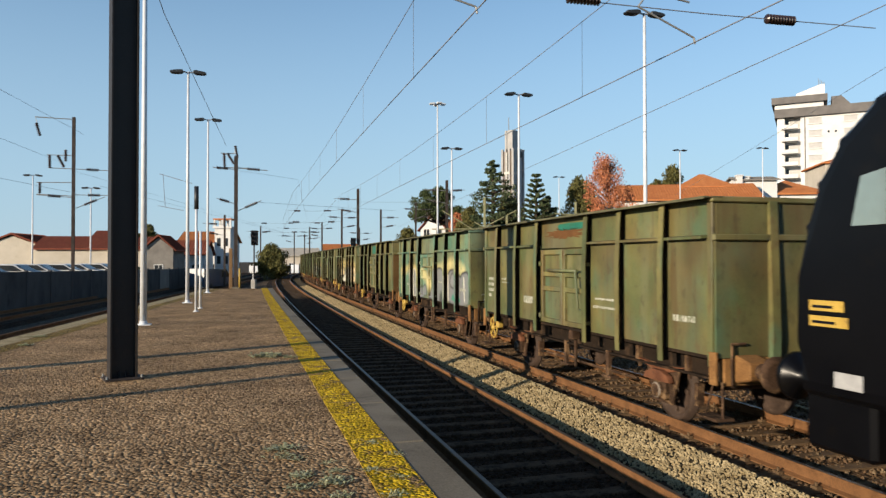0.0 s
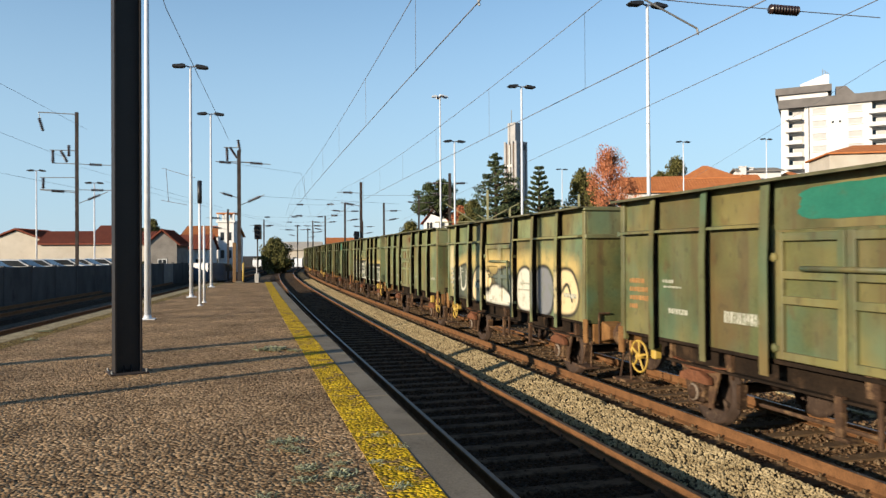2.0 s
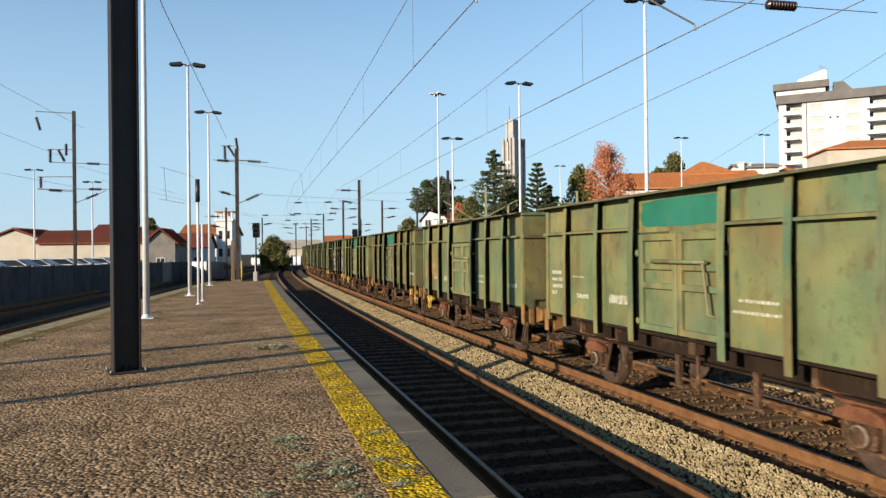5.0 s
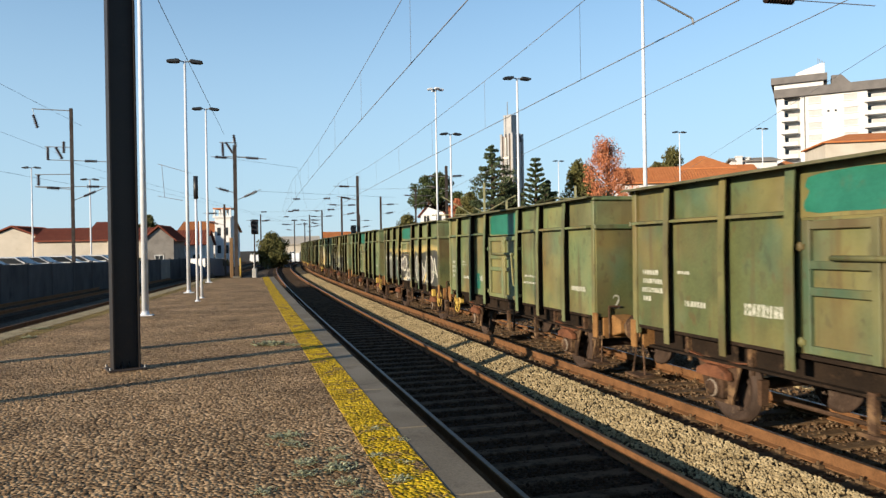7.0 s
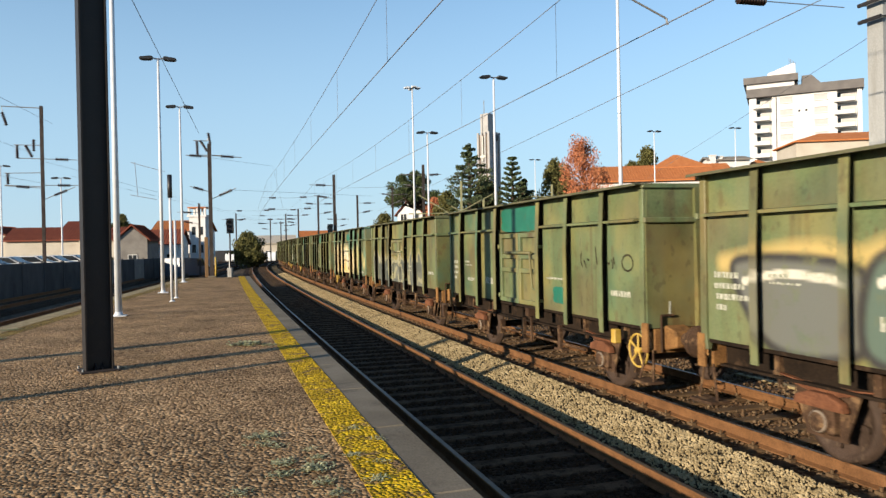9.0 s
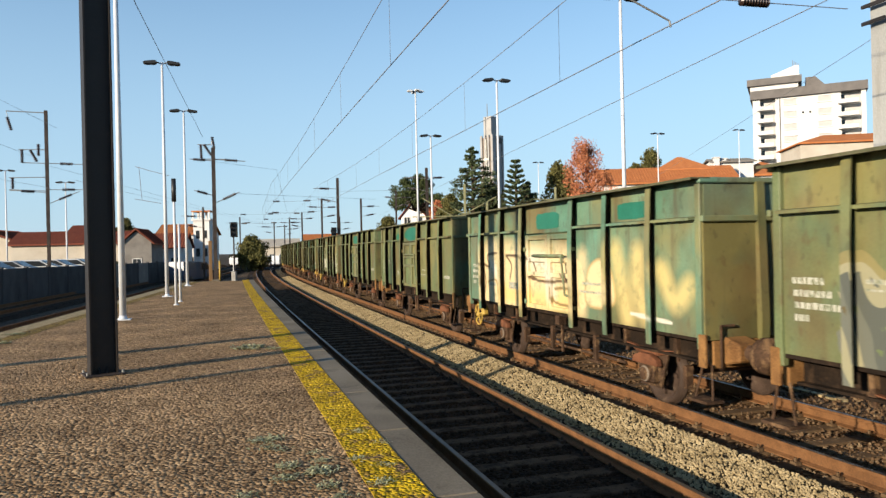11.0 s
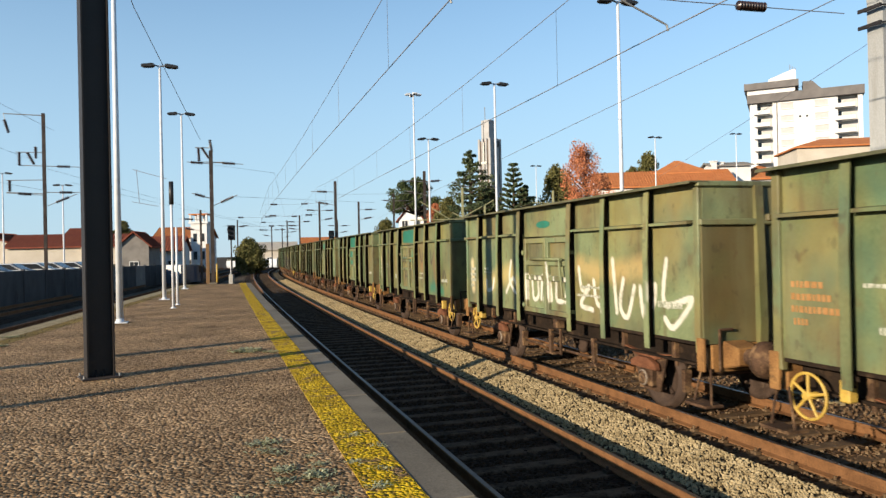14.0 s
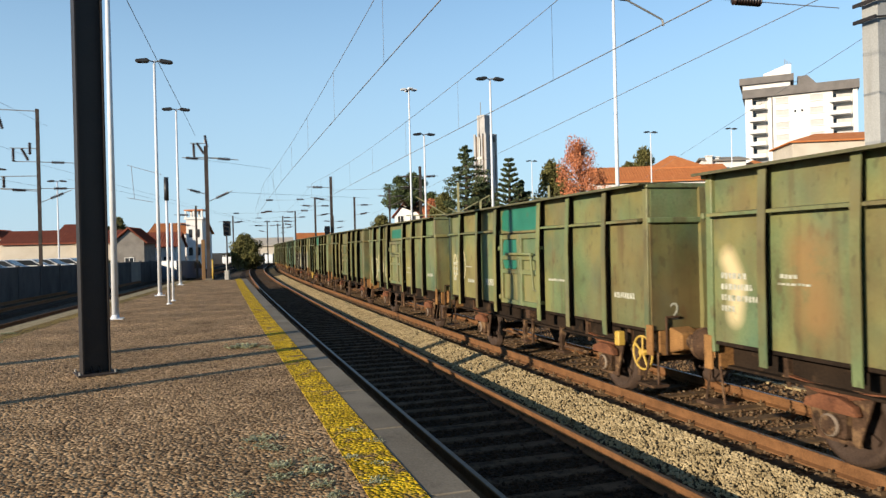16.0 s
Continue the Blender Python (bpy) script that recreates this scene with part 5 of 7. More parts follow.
def train():
    made = {k: build_wagon(k) for k in PAINTS}
    used = set()
    rnd = random.Random(4)
    for k in range(1, WAGONS + 1):
        shade = SHADES[(k - 1) % len(SHADES)]
        m = wagon_pose(17.97 + PITCH * (k - 1) - BODY / 2)
        if shade in used:
            w = copy_thing(made[shade], m)
        else:
            w = made[shade]
            w.matrix_basis = m
            used.add(shade)
        TRAIN.append((k, w))
    coats = {}
    for k, w in TRAIN:
        lettering(w, k, rnd)
        if k in ART:
            dress(w, ART[k]())
        if k in PICTURES:
            shade = SHADES[(k - 1) % len(SHADES)]
            if shade not in coats:
                coats[shade] = sprayable(shade)
            graffiti(w, k, coats[shade])
        for marks in SCRAWLS.get(k, ()):
            scrawl(w, *marks)
        if k == 3:
            for o in w.children:
                if o.name.startswith("end_panel") and o.data.vertices[0].co.y < 0:
                    o.material_slots[0].link = "OBJECT"
                    o.material_slots[0].material = RUSTY_END
        for i, (y0, y1, z0, z1, tone) in enumerate(PATCHES.get(k, ())):
            touch_up(w, y0, y1, z0, z1, PATCH if tone[0] == "t" else RUSTP, 10 * k + i, "e" in tone, "l" in tone)
        if k in BRAKED:
            e = BRAKED[k]
            brake_wheel(w, e * (BODY / 2 - .35))
            bm = bmesh.new()
            box(bm, -HALF - .02, -HALF + .1, e * (BODY / 2 - .9) - .06, e * (BODY / 2 - .9) + .06, .82, 1.04)
            soften(bm, .015)
            part("brake_handle", bm, YELLOWPART, w, "small yellow release handle")
        if k in NUMBERS:
            cu = bpy.data.curves.new("digit", "FONT")
            cu.body, cu.size, cu.extrude = NUMBERS[k], .34, .002
            tmp = new("digit", cu)
            bpy.context.view_layer.update()
            me = bpy.data.meshes.new_from_object(tmp)
            bpy.data.objects.remove(tmp)
            me.materials.append(WHITE)
            o = new("digit", me)
            o.parent = w
            o["label"] = "white painted number " + NUMBERS[k]
            o.matrix_basis = Matrix.Translation((-1.12, -BODY / 2 - .036, 1.28)) @ Matrix.Rotation(math.pi / 2, 4, "X")
        w["label"] = WAGON_LABELS.get(k, "weathered green steel open goods wagon with ribbed sides")


NUMBERS = {2: "2", 10: "2", 12: "1", 19: "2"}
WAGON_LABELS = {
    1: "dark olive steel open goods wagon with a rusty door top", 2: "teal steel open wagon with grey and cream graffiti",
    3: "olive open goods wagon with a teal patch over its door", 4: "pale green open wagon with silver and black graffiti",
    5: "pale faded green open wagon with rust patches", 6: "open wagon with grey letters outlined in yellow", 8: "green open wagon with ochre scribbles by its end",
    9: "olive open wagon with a teal top panel", 10: "green open wagon with bright teal door panel", 11: "green open wagon with large dark grey graffiti",
    12: "green open wagon with teal door header", 14: "teal open wagon with cream-yellow graffiti", 15: "light green open wagon with round teal touch-ups",
    16: "green open wagon with ochre stencils and teal patch", 17: "pale green open wagon with white scrawled graffiti", 18: "green open wagon with faint dark scribbles"}
train()


# ---------------------------------------------------------------- platform fittings
HEAD = -radians(-17.52)


def column(x, y):
    c = empty("steel_column", Matrix.Translation((x, y, 0)) @ Matrix.Rotation(radians(35), 4, "Z"),
              label="tall dark brown steel I-beam column standing on the platform", category="column")
    bm = bmesh.new()
    w, d, t = .19, .15, .022
    prism(bm, [(-w, -d), (-w + t, -d), (-w + t, -.01), (w - t, -.01), (w - t, -d), (w, -d), (w, d), (w - t, d), (w - t, .01), (-w + t, .01), (-w + t, d), (-w, d)], 0.0, 9.0, axis="z")
    part("beam", bm, STEELDARK, c)
    bm = bmesh.new()
    box(bm, -.27, .27, -.24, .24, 0, .03)
    soften(bm, .006)
    part("base_plate", bm, MAST, c, "dusty brown base plate")
    for x in (-.05, .05):
        bm = bmesh.new()
        prism(bm, [(-.13, .03), (-.01, .03), (-.01, .12)], x - .01, x + .01, axis="x")
        part("gusset", bm, STEELDARK, c)
    for x in (-.24, .24):
        for y in (-.19, .19):
            bm = bmesh.new()
            rod(bm, (x, y, .02), (x, y, .07), .014, n=6)
            part("bolt", bm, GALV, c)


def lamp_post(x, y, h, turn=0.0, r=.06, z0=0.0, cross=False, label="slim white lamp post with two dark lanterns"):
    c = empty("lamp_post", Matrix.Translation((x, y, z0)) @ Matrix.Rotation(HEAD + turn, 4, "Z"), label=label, category="lamp post", group="station lamp posts")
    bm = bmesh.new()
    rod(bm, (0, 0, 0.02), (0, 0, h), r * 1.35, r * .8, n=14)
    part("pole", bm, WHITEPOST, c)
    bm = bmesh.new()
    box(bm, -.2, .2, -.2, .2, 0, .025)
    turned(bm, [(r * 2.2, .02), (r * 1.7, .05), (r * 1.36, .12)], n=14)
    part("base_plate", bm, WHITEPOST, c)
    arms = [(1, 0), (-1, 0)] + ([(0, 1), (0, -1)] if cross else [])
    bm = bmesh.new()
    for ax, ay in arms:
        rod(bm, (0, 0, h - .06), (ax * .22, ay * .22, h), .03, n=6)
    part("bracket", bm, GALV, c)
    for ax, ay in arms:
        bm = bmesh.new()
        m = Matrix.Translation((ax * .2, ay * .2, h)) @ Matrix.Rotation(math.atan2(ay, ax), 4, "Z") @ Matrix.Rotation(radians(4), 4, "Y")
        k = .55 if not cross else .4
        prism(bm, [(0, -.05), (.12, -.09), (k * .8, -.08), (k, -.02), (k * .9, .04), (.1, .07), (0, .04)], -.15, .15, m)
        soften(bm, .02)
        part("lantern", bm, LAMPHEAD if not cross else WHITEPOST, c)


def pole(x, y, h, r, material, z0, label, name="pole", cat_="pole", dark=None):
    c = empty(name, Matrix.Translation((x, y, z0)), label=label, category=cat_)
    bm = bmesh.new()
    rod(bm, (0, 0, 0), (0, 0, h), r, r * .85, n=10)
    part("shaft", bm, material, c)
    bm = bmesh.new()
    turned(bm, [(r * 2, 0), (r * 2, .02), (r * 1.1, .05)], n=10)
    part("foot", bm, material, c)
    if dark:
        bm = bmesh.new()
        rod(bm, (0, 0, dark[0]), (0, 0, dark[1]), r * 1.6, n=10)
        part("sleeve", bm, LAMPHEAD, c)
    return c


def insulator(bm, a, b, r=.07, sheds=7):
    a, b = Vector(a), Vector(b)
    q = (b - a).to_track_quat("Z", "Y").to_matrix().to_4x4()
    ln = (b - a).length
    prof = [(r * .35, 0)]
    for k in range(sheds):
        z = ln * (k + .15) / sheds
        prof += [(r * .45, z), (r, z + ln * .25 / sheds), (r * .95, z + ln * .42 / sheds), (r * .45, z + ln * .6 / sheds)]
    prof.append((r * .35, ln))
    turned(bm, prof, Matrix.Translation(a) @ q, 12)


column(-5.16, 10.74)
column(-10.9, 8.7)
lamp_post(-8.9, 5.55, 11.2, r=.085)
lamp_post(-8.93, 19.8, 10.85, r=.068)
lamp_post(-11.8, 30.35, 9.85)
lamp_post(-14.45, 40.1, 9.75)
for x, y, h, c in ((6.1, 24.7, 10.6, False), (2.7, 36.5, 10.6, False), (-1.95, 50.5, 13.2, True), (-0.9, 47.5, 9.6, False)):
    lamp_post(x, y, h, z0=-.4, cross=c, label="slim white lamp post beyond the goods train")
pole(-9.45, 25.1, 4.4, .05, WHITEPOST, 0, "thin white pole with a dark sleeve near its top", dark=(3.6, 4.4))
pole(-9.93, 26.8, 2.9, .05, WHITEPOST, 0, "thin white pole on the platform")
for x, y, h, z0 in ((20.6, 70, 13.4, -1), (32.5, 80, 15.1, -1), (11.6, 90, 13.2, -1)):
    lamp_post(x, y, h, z0=z0, label="distant lamp post over the rooftops")
for x, y, h in ((-36.6, 60, 10.1), (-31.6, 60, 9.0)):
    lamp_post(x, y, h, z0=-1, r=.06, label="grey lamp post behind the yard wall")


def catenary_mast(x, y, h, z0, arms, w=.13, label="weathered steel catenary mast with brown insulators", material=None, turn=0.0):
    """arms: (from height, sideways, rise, insulator share)"""
    c = empty("catenary_mast", Matrix.Translation((x, y, z0)) @ Matrix.Rotation(HEAD + turn, 4, "Z"), label=label, category="catenary mast", group="catenary masts")
    bm = bmesh.new()
    t = .018
    prism(bm, [(-w, -w), (w, -w), (w, -w + t), (t / 2, -w + t), (t / 2, w - t), (w, w - t), (w, w), (-w, w), (-w, w - t), (-t / 2, w - t), (-t / 2, -w + t), (-w, -w + t)], 0, h, axis="z")
    part("mast", bm, material or MAST, c)
    bm = bmesh.new()
    box(bm, -w * 2, w * 2, -w * 2, w * 2, -.3, .1)
    soften(bm, .02)
    part("footing", bm, CONCRETE, c)
    for z, side, rise in arms:
        bm = bmesh.new()
        end = Vector((side, 0, z + rise))
        rod(bm, (0, 0, z), end, .028, n=6)
        part("arm", bm, GALV, c)
        bm = bmesh.new()
        a = Vector((0, 0, z)).lerp(end, .35)
        insulator(bm, a, Vector((0, 0, z)).lerp(end, .35 + min(.5, .8 / max(.1, abs(side)))), .12)
        part("insulator", bm, INSUL, c)
    return c


def terminal_mast():
    c = catenary_mast(-14.94, 46.6, 8.6, 0, [(7.75, -1.45, .1), (7.85, 2.0, -.1), (5.5, -1.2, .35), (5.0, 1.6, .75)], w=.12)
    for a, b in (((-.75, 0, 8.75), (-.72, 0, 7.9)), ((-.55, 0, 8.8), (-.12, 0, 8.1)), ((-.05, 0, 9.3), (.08, 0, 8.5))):
        bm = bmesh.new()
        insulator(bm, a, b, .12)
        part("hanging_insulator", bm, INSUL, c)
    bm = bmesh.new()
    rod(bm, (-.95, 0, 8.78), (-.1, 0, 8.78), .03, n=6)
    rod(bm, (-.1, 0, 8.78), (0, 0, 9.25), .025, n=6)
    rod(bm, (-.8, 0, 7.86), (.7, 0, 7.86), .03, n=6)
    part("cross_arm", bm, GALV, c)
    bm = bmesh.new()
    box(bm, -.42, -.2, -.12, .12, 0, 2.6)
    soften(bm, .015)
    part("wooden_guard", bm, mat("tan_timber", (0.2, 0.12, 0.06), (0.33, 0.2, 0.1), None, 5, 50, .85, .3, stretch=(1, 1, .1)), c, "tan timber guard board")
    bm = bmesh.new()
    rod(bm, (.24, -.1, 0), (.24, -.1, 1.3), .06, n=8)
    part("yellow_pipe", bm, YELLOWPART, c, "yellow cable pipe")


terminal_mast()
catenary_mast(-27.2, 49.3, 12.6, -.8, [(9.0, 2.3, -.05), (7.2, 2.6, 0), (6.2, 2.0, .9), (7.0, -2.3, .15)], w=.10)
lm = [o for o in scene.objects if o.name.startswith("catenary_mast")][-1]
bm = bmesh.new()
rod(bm, (0, 0, 12.45), (-2.4, 0, 12.5), .035, n=6)
rod(bm, (-2.4, 0, 12.5), (-2.3, 0, 12.1), .02, n=6)
part("top_arm", bm, GALV, lm)
bm = bmesh.new()
rod(bm, (-1.7, 0, 9.92), (0, 0, 9.92), .03, n=6)
rod(bm, (0, 0, 9.0), (-1.5, 0, 9.02), .03, n=6)
rod(bm, (-.5, 0, 9.9), (-.5, 0, 10.35), .02, n=6)
part("cross_arm", bm, GALV, lm)
bm = bmesh.new()
rod(bm, (-2.3, 0, 8.0), (0, 0, 8.05), .03, n=6)
rod(bm, (-2.3, 0, 7.2), (0, 0, 7.1), .03, n=6)
part("low_arm", bm, GALV, lm)
for a, b in (((-2.35, 0, 12.1), (-2.1, 0, 11.2)), ((-1.0, 0, 9.9), (-.6, 0, 9.1)), ((-1.5, 0, 9.9), (-1.5, 0, 9.0)), ((-.5, 0, 10.3), (-.5, 0, 9.5)), ((-2.1, 0, 8.0), (-2.1, 0, 7.25))):
    bm = bmesh.new()
    insulator(bm, a, b, .13)
    part("hanging_insulator", bm, INSUL, lm)
FAR_MASTS = [(-8.96, 60, 8.8, .14), (-13.75, 80, 8.5, .13), (-19.96, 100, 8.2, .13), (-9.4, 80, 8.5, .13), (-1.6, 62, 9.7, .14), (-6.2, 90, 10.1, .13),
             (-23.55, 70, 7.3, .13), (-25.6, 118, 8.4, .13), (-31, 130, 8.2, .13), (-33.6, 150, 8.4, .13), (-30, 105, 8.0, .13), (-16.5, 112, 8.0, .13)]
for i, (x, y, h, w) in enumerate(FAR_MASTS):
    sd = 1 if i % 2 else -1
    catenary_mast(x, y, h, -1, [(h - .9, 2.0 * sd, .05), (h - 2.0, 1.7 * sd, .3), (h - .9, -1.6 * sd, .1)][: 3 if i % 3 else 2], w=w * .72, label="distant dark catenary mast along the tracks")


def near_mast():
    x, y, _ = line(10.9, 7.95)
    c = empty("lattice_mast", Matrix.Translation((x, y, -1)) @ Matrix.Rotation(HEAD, 4, "Z"), label="grey concrete and steel headspan mast beside the train", category="catenary mast")
    bm = bmesh.new()
    prism(bm, [(-.30, -.16), (.05, -.16), (.05, -.10), (-.24, -.10), (-.24, .10), (.05, .10), (.05, .16), (-.30, .16)], 0, 13, axis="z")
    part("mast", bm, mat("pale_mast_grey", (0.30, 0.31, 0.31), (0.46, 0.47, 0.46), (0.22, 0.2, 0.17), 1.5, 40, .85, .2, spots=.4, stretch=(1, 1, .2)), c, "pale weathered mast column")
    bm = bmesh.new()
    prism(bm, [(.13, -.17), (.42, -.17), (.42, .15), (.13, .15)], 0, 13, axis="z")
    part("second_column", bm, mat("mossy_concrete", (0.16, 0.17, 0.10), (0.28, 0.28, 0.18), (0.12, 0.13, 0.07), 2, 50, .9, .3, spots=.6), c, "greenish weathered column")
    for z in (6.55, 6.85):
        bm = bmesh.new()
        rod(bm, (-.42, -.2, z), (.5, -.2, z + .12), .016, n=6)
        rod(bm, (-.42, .2, z), (.5, .2, z + .12), .016, n=6)
        box(bm, -.44, -.40, -.23, .23, z - .03, z + .03)
        part("clamp", bm, STEELDARK, c)


near_mast()


def strand(pts, r, name, label, parent=None):
    """A wire through points, with its own thickness."""
    bm = bmesh.new()
    pts = [Vector(p) for p in pts]
    rings = []
    for i, p in enumerate(pts):
        d = (pts[min(i + 1, len(pts) - 1)] - pts[max(i - 1, 0)]).normalized()
        u = d.cross(Vector((0, 0, 1)) if abs(d.z) < .9 else Vector((1, 0, 0))).normalized()
        v = d.cross(u)
        rings.append([bm.verts.new(p + (u * math.cos(k * math.tau / 5) + v * math.sin(k * math.tau / 5)) * r) for k in range(5)])
    for a, b in zip(rings, rings[1:]):
        for k in range(5):
            bm.faces.new((a[k], a[(k + 1) % 5], b[(k + 1) % 5], b[k]))
    ob = part(name, bm, WIRE, parent)
    if parent is None:
        tagged(ob, label, "wire")
    return ob


def overhead(off, s0, s1, zc, zm, span=48.0, first=11.4):
    """Contact wire, messenger and droppers over one track."""
    c = empty("overhead_line", label="catenary wires with droppers over the track", category="overhead line", group="overhead lines")
    def sag(s):
        u = ((s - first) % span) / span
        return zm - 4 * .55 * u * (1 - u)
    def stag(s):
        u = ((s - first) / span) % 2
        return .06 * (1 - 2 * abs(u - 1))
    def pt(s, z):
        x, y, _ = line(s, off + stag(s))
        return (x, y, z)
    ss = [s0 + 2.0 * i for i in range(int((s1 - s0) / 2.0) + 1)]
    strand([pt(s, zc) for s in ss], .0105, "contact_wire", "", c)
    strand([pt(s, sag(s)) for s in ss], .0085, "messenger_wire", "", c)
    s = first + 4
    while s < min(s1, 75):
        strand([pt(s, zc), pt(s, sag(s))], .0045, "dropper", "", c)
        s += 6.5
    return c


overhead(0.0, -30, 118, 5.50, 7.25)
overhead(SPACING, -30, 118, 5.34, 7.15)
strand([(10.44, 0.0, 6.48), (-8.4, 90.0, 6.03)], .010, "contact_wire", "thin contact wire of the track beyond the train")


strand([(12.8, 0.0, 9.6), (17.1, 30.0, 9.6), (25.7, 90.0, 9.75)], .011, "feeder_wire", "thin feeder wire beyond the goods train")


def headspan():
    c = empty("headspan", label="cross-span wire with ribbed brown insulators and registration arms", category="overhead line")
    def pt(off, z, s=11.4):
        x, y, _ = line(s, off)
        return (x, y, z)
    for z in (5.92, 7.6):
        strand([pt(7.5, z), pt(4.0, z - .06), pt(-2, z - .06), pt(-12, z + .05)], .009, "span_wire", "", c)
    for o in (5.75, 2.05, -1.75):
        bm = bmesh.new()
        insulator(bm, pt(o, 5.89), pt(o - .58, 5.88), .085, 10)
        part("insulator", bm, INSUL, c)
    for o, zc in ((SPACING, 5.34), (0.0, 5.5)):
        bm = bmesh.new()
        a, b, e = pt(o - 1.05, 5.86), pt(o - .02, zc + .1), pt(o, zc)
        rod(bm, a, b, .016, n=6)
        rod(bm, b, e, .018, n=6)
        rod(bm, a, pt(o - .85, 6.12), .016, n=6)
        rod(bm, pt(o - .85, 6.12), pt(o - .1, 6.02), .016, n=6)
        part("registration_arm", bm, GALV, c)


headspan()
strand([(-3.2, 2, 9.2), (-9.1, 21.5, 9.25), (-15.6, 46.6, 9.32)], .012, "feeder_wire", "dark feeder cable to the terminal mast")
for a, b in (((-19, 10, 8.4), (-27.9, 49.3, 8.6)), ((-15, 10, 8.7), (-26.5, 49.3, 10.6)), ((-22, 12, 6.0), (-27, 49.3, 6.5)), ((-27, 49.3, 8.0), (-33, 130, 7.0)), ((-25.3, 49.3, 7.0), (-31, 130, 6.4))):
    strand([a, b], .009, "yard_wire", "thin overhead wire over the yard tracks")
for a, b in (((-14.9, 46.6, 7.7), (-14, 60, 8.6)), ((-13.5, 46.6, 5.6), (-6, 62, 6.1)), ((-8.96, 60, 6.7), (-1.6, 62, 6.8)), ((-14, 60, 8.6), (-22, 100, 7.2))):
    strand([a, b], .009, "span_wire", "thin cross-span wire between masts")


def far_span(y, x0, x1, z, seed):
    """A thin cross-span between far masts with strings of insulators at two heights."""
    rnd = random.Random(seed)
    c = empty("headspan", label="distant cross-span wires with dark insulators", category="overhead line", group="far cross-spans")
    for dz in (0, 1.25):
        strand([(x0, y, z + dz), ((x0 + x1) / 2, y, z + dz - .12), (x1, y, z + dz)], .011, "span_wire", "", c)
        x = x0 + rnd.uniform(.6, 1.6)
        while x < x1 - 1:
            bm = bmesh.new()
            insulator(bm, (x, y, z + dz - .05), (x + .75, y, z + dz - .06), .13, 5)
            part("insulator", bm, INSUL, c)
            x += rnd.uniform(2.6, 4.2)


far_span(80, -20, -13.75, 6.2, 1)
far_span(100, -29.9, -19.96, 5.9, 2)
far_span(118, -31, -25.6, 6.0, 3)
for pts in (((-24.6, 58, 8.9), (-24.4, 58, 6.2)), ((-24.9, 58, 8.9), (-22.2, 58, 8.1)), ((-25.0, 58, 6.3), (-22.9, 58, 5.9))):
    strand(pts, .022, "hanger", "thin dark hanger over the yard tracks")


def signal(x, y, z, h, label):
    c = empty("railway_signal", Matrix.Translation((x, y, z)), label=label, category="signal")
    bm = bmesh.new()
    rod(bm, (0, 0, 0), (0, 0, h), .05, n=8)
    part("post", bm, STEELDARK, c)
    bm = bmesh.new()
    turned(bm, [(.24, -.03), (.26, 0), (.24, .03)], Matrix.Translation((0, -.02, h)) @ Matrix.Rotation(math.pi / 2, 4, "X"), 18)
    box(bm, -.2, .2, -.06, .3, h - .7, h + .3)
    soften(bm, .03)
    part("signal_head", bm, BLACK, c)
    for z in (h - .55, h - .25, h + .05):
        bm = bmesh.new()
        rod(bm, (0, -.06, z), (0, -.25, z + .03), .1, .11, n=12, caps=False)
        part("hood", bm, BLACK, c)


signal(-14.3, 48.5, -.2, 3.75, "black colour-light signal past the platform end")
signal(-9.3, 59.6, -1, 4.4, "black colour-light signal on the trackside")


GREYPOST = mat("pale_grey_concrete", (0.34, 0.33, 0.31), (0.5, 0.49, 0.46), (0.24, 0.22, 0.2), 3, 40, .9, .2, spots=.5)


def stop_board():
    c = empty("stop_board", Matrix.Translation((-14.35, 48.6, 0)), label="white marker board on a short concrete post", category="sign")
    bm = bmesh.new()
    box(bm, -.15, .15, -.15, .15, -.3, .55)
    soften(bm, .03)
    part("post", bm, GREYPOST, c, "grey concrete foot")
    bm = bmesh.new()
    box(bm, -.06, .06, -.05, .05, .55, 1.1)
    part("neck", bm, WHITEPOST, c)
    bm = bmesh.new()
    box(bm, -.3, .3, -.1, -.06, 1.05, 1.45)
    soften(bm, .01)
    part("board", bm, WHITEPOST, c)


stop_board()


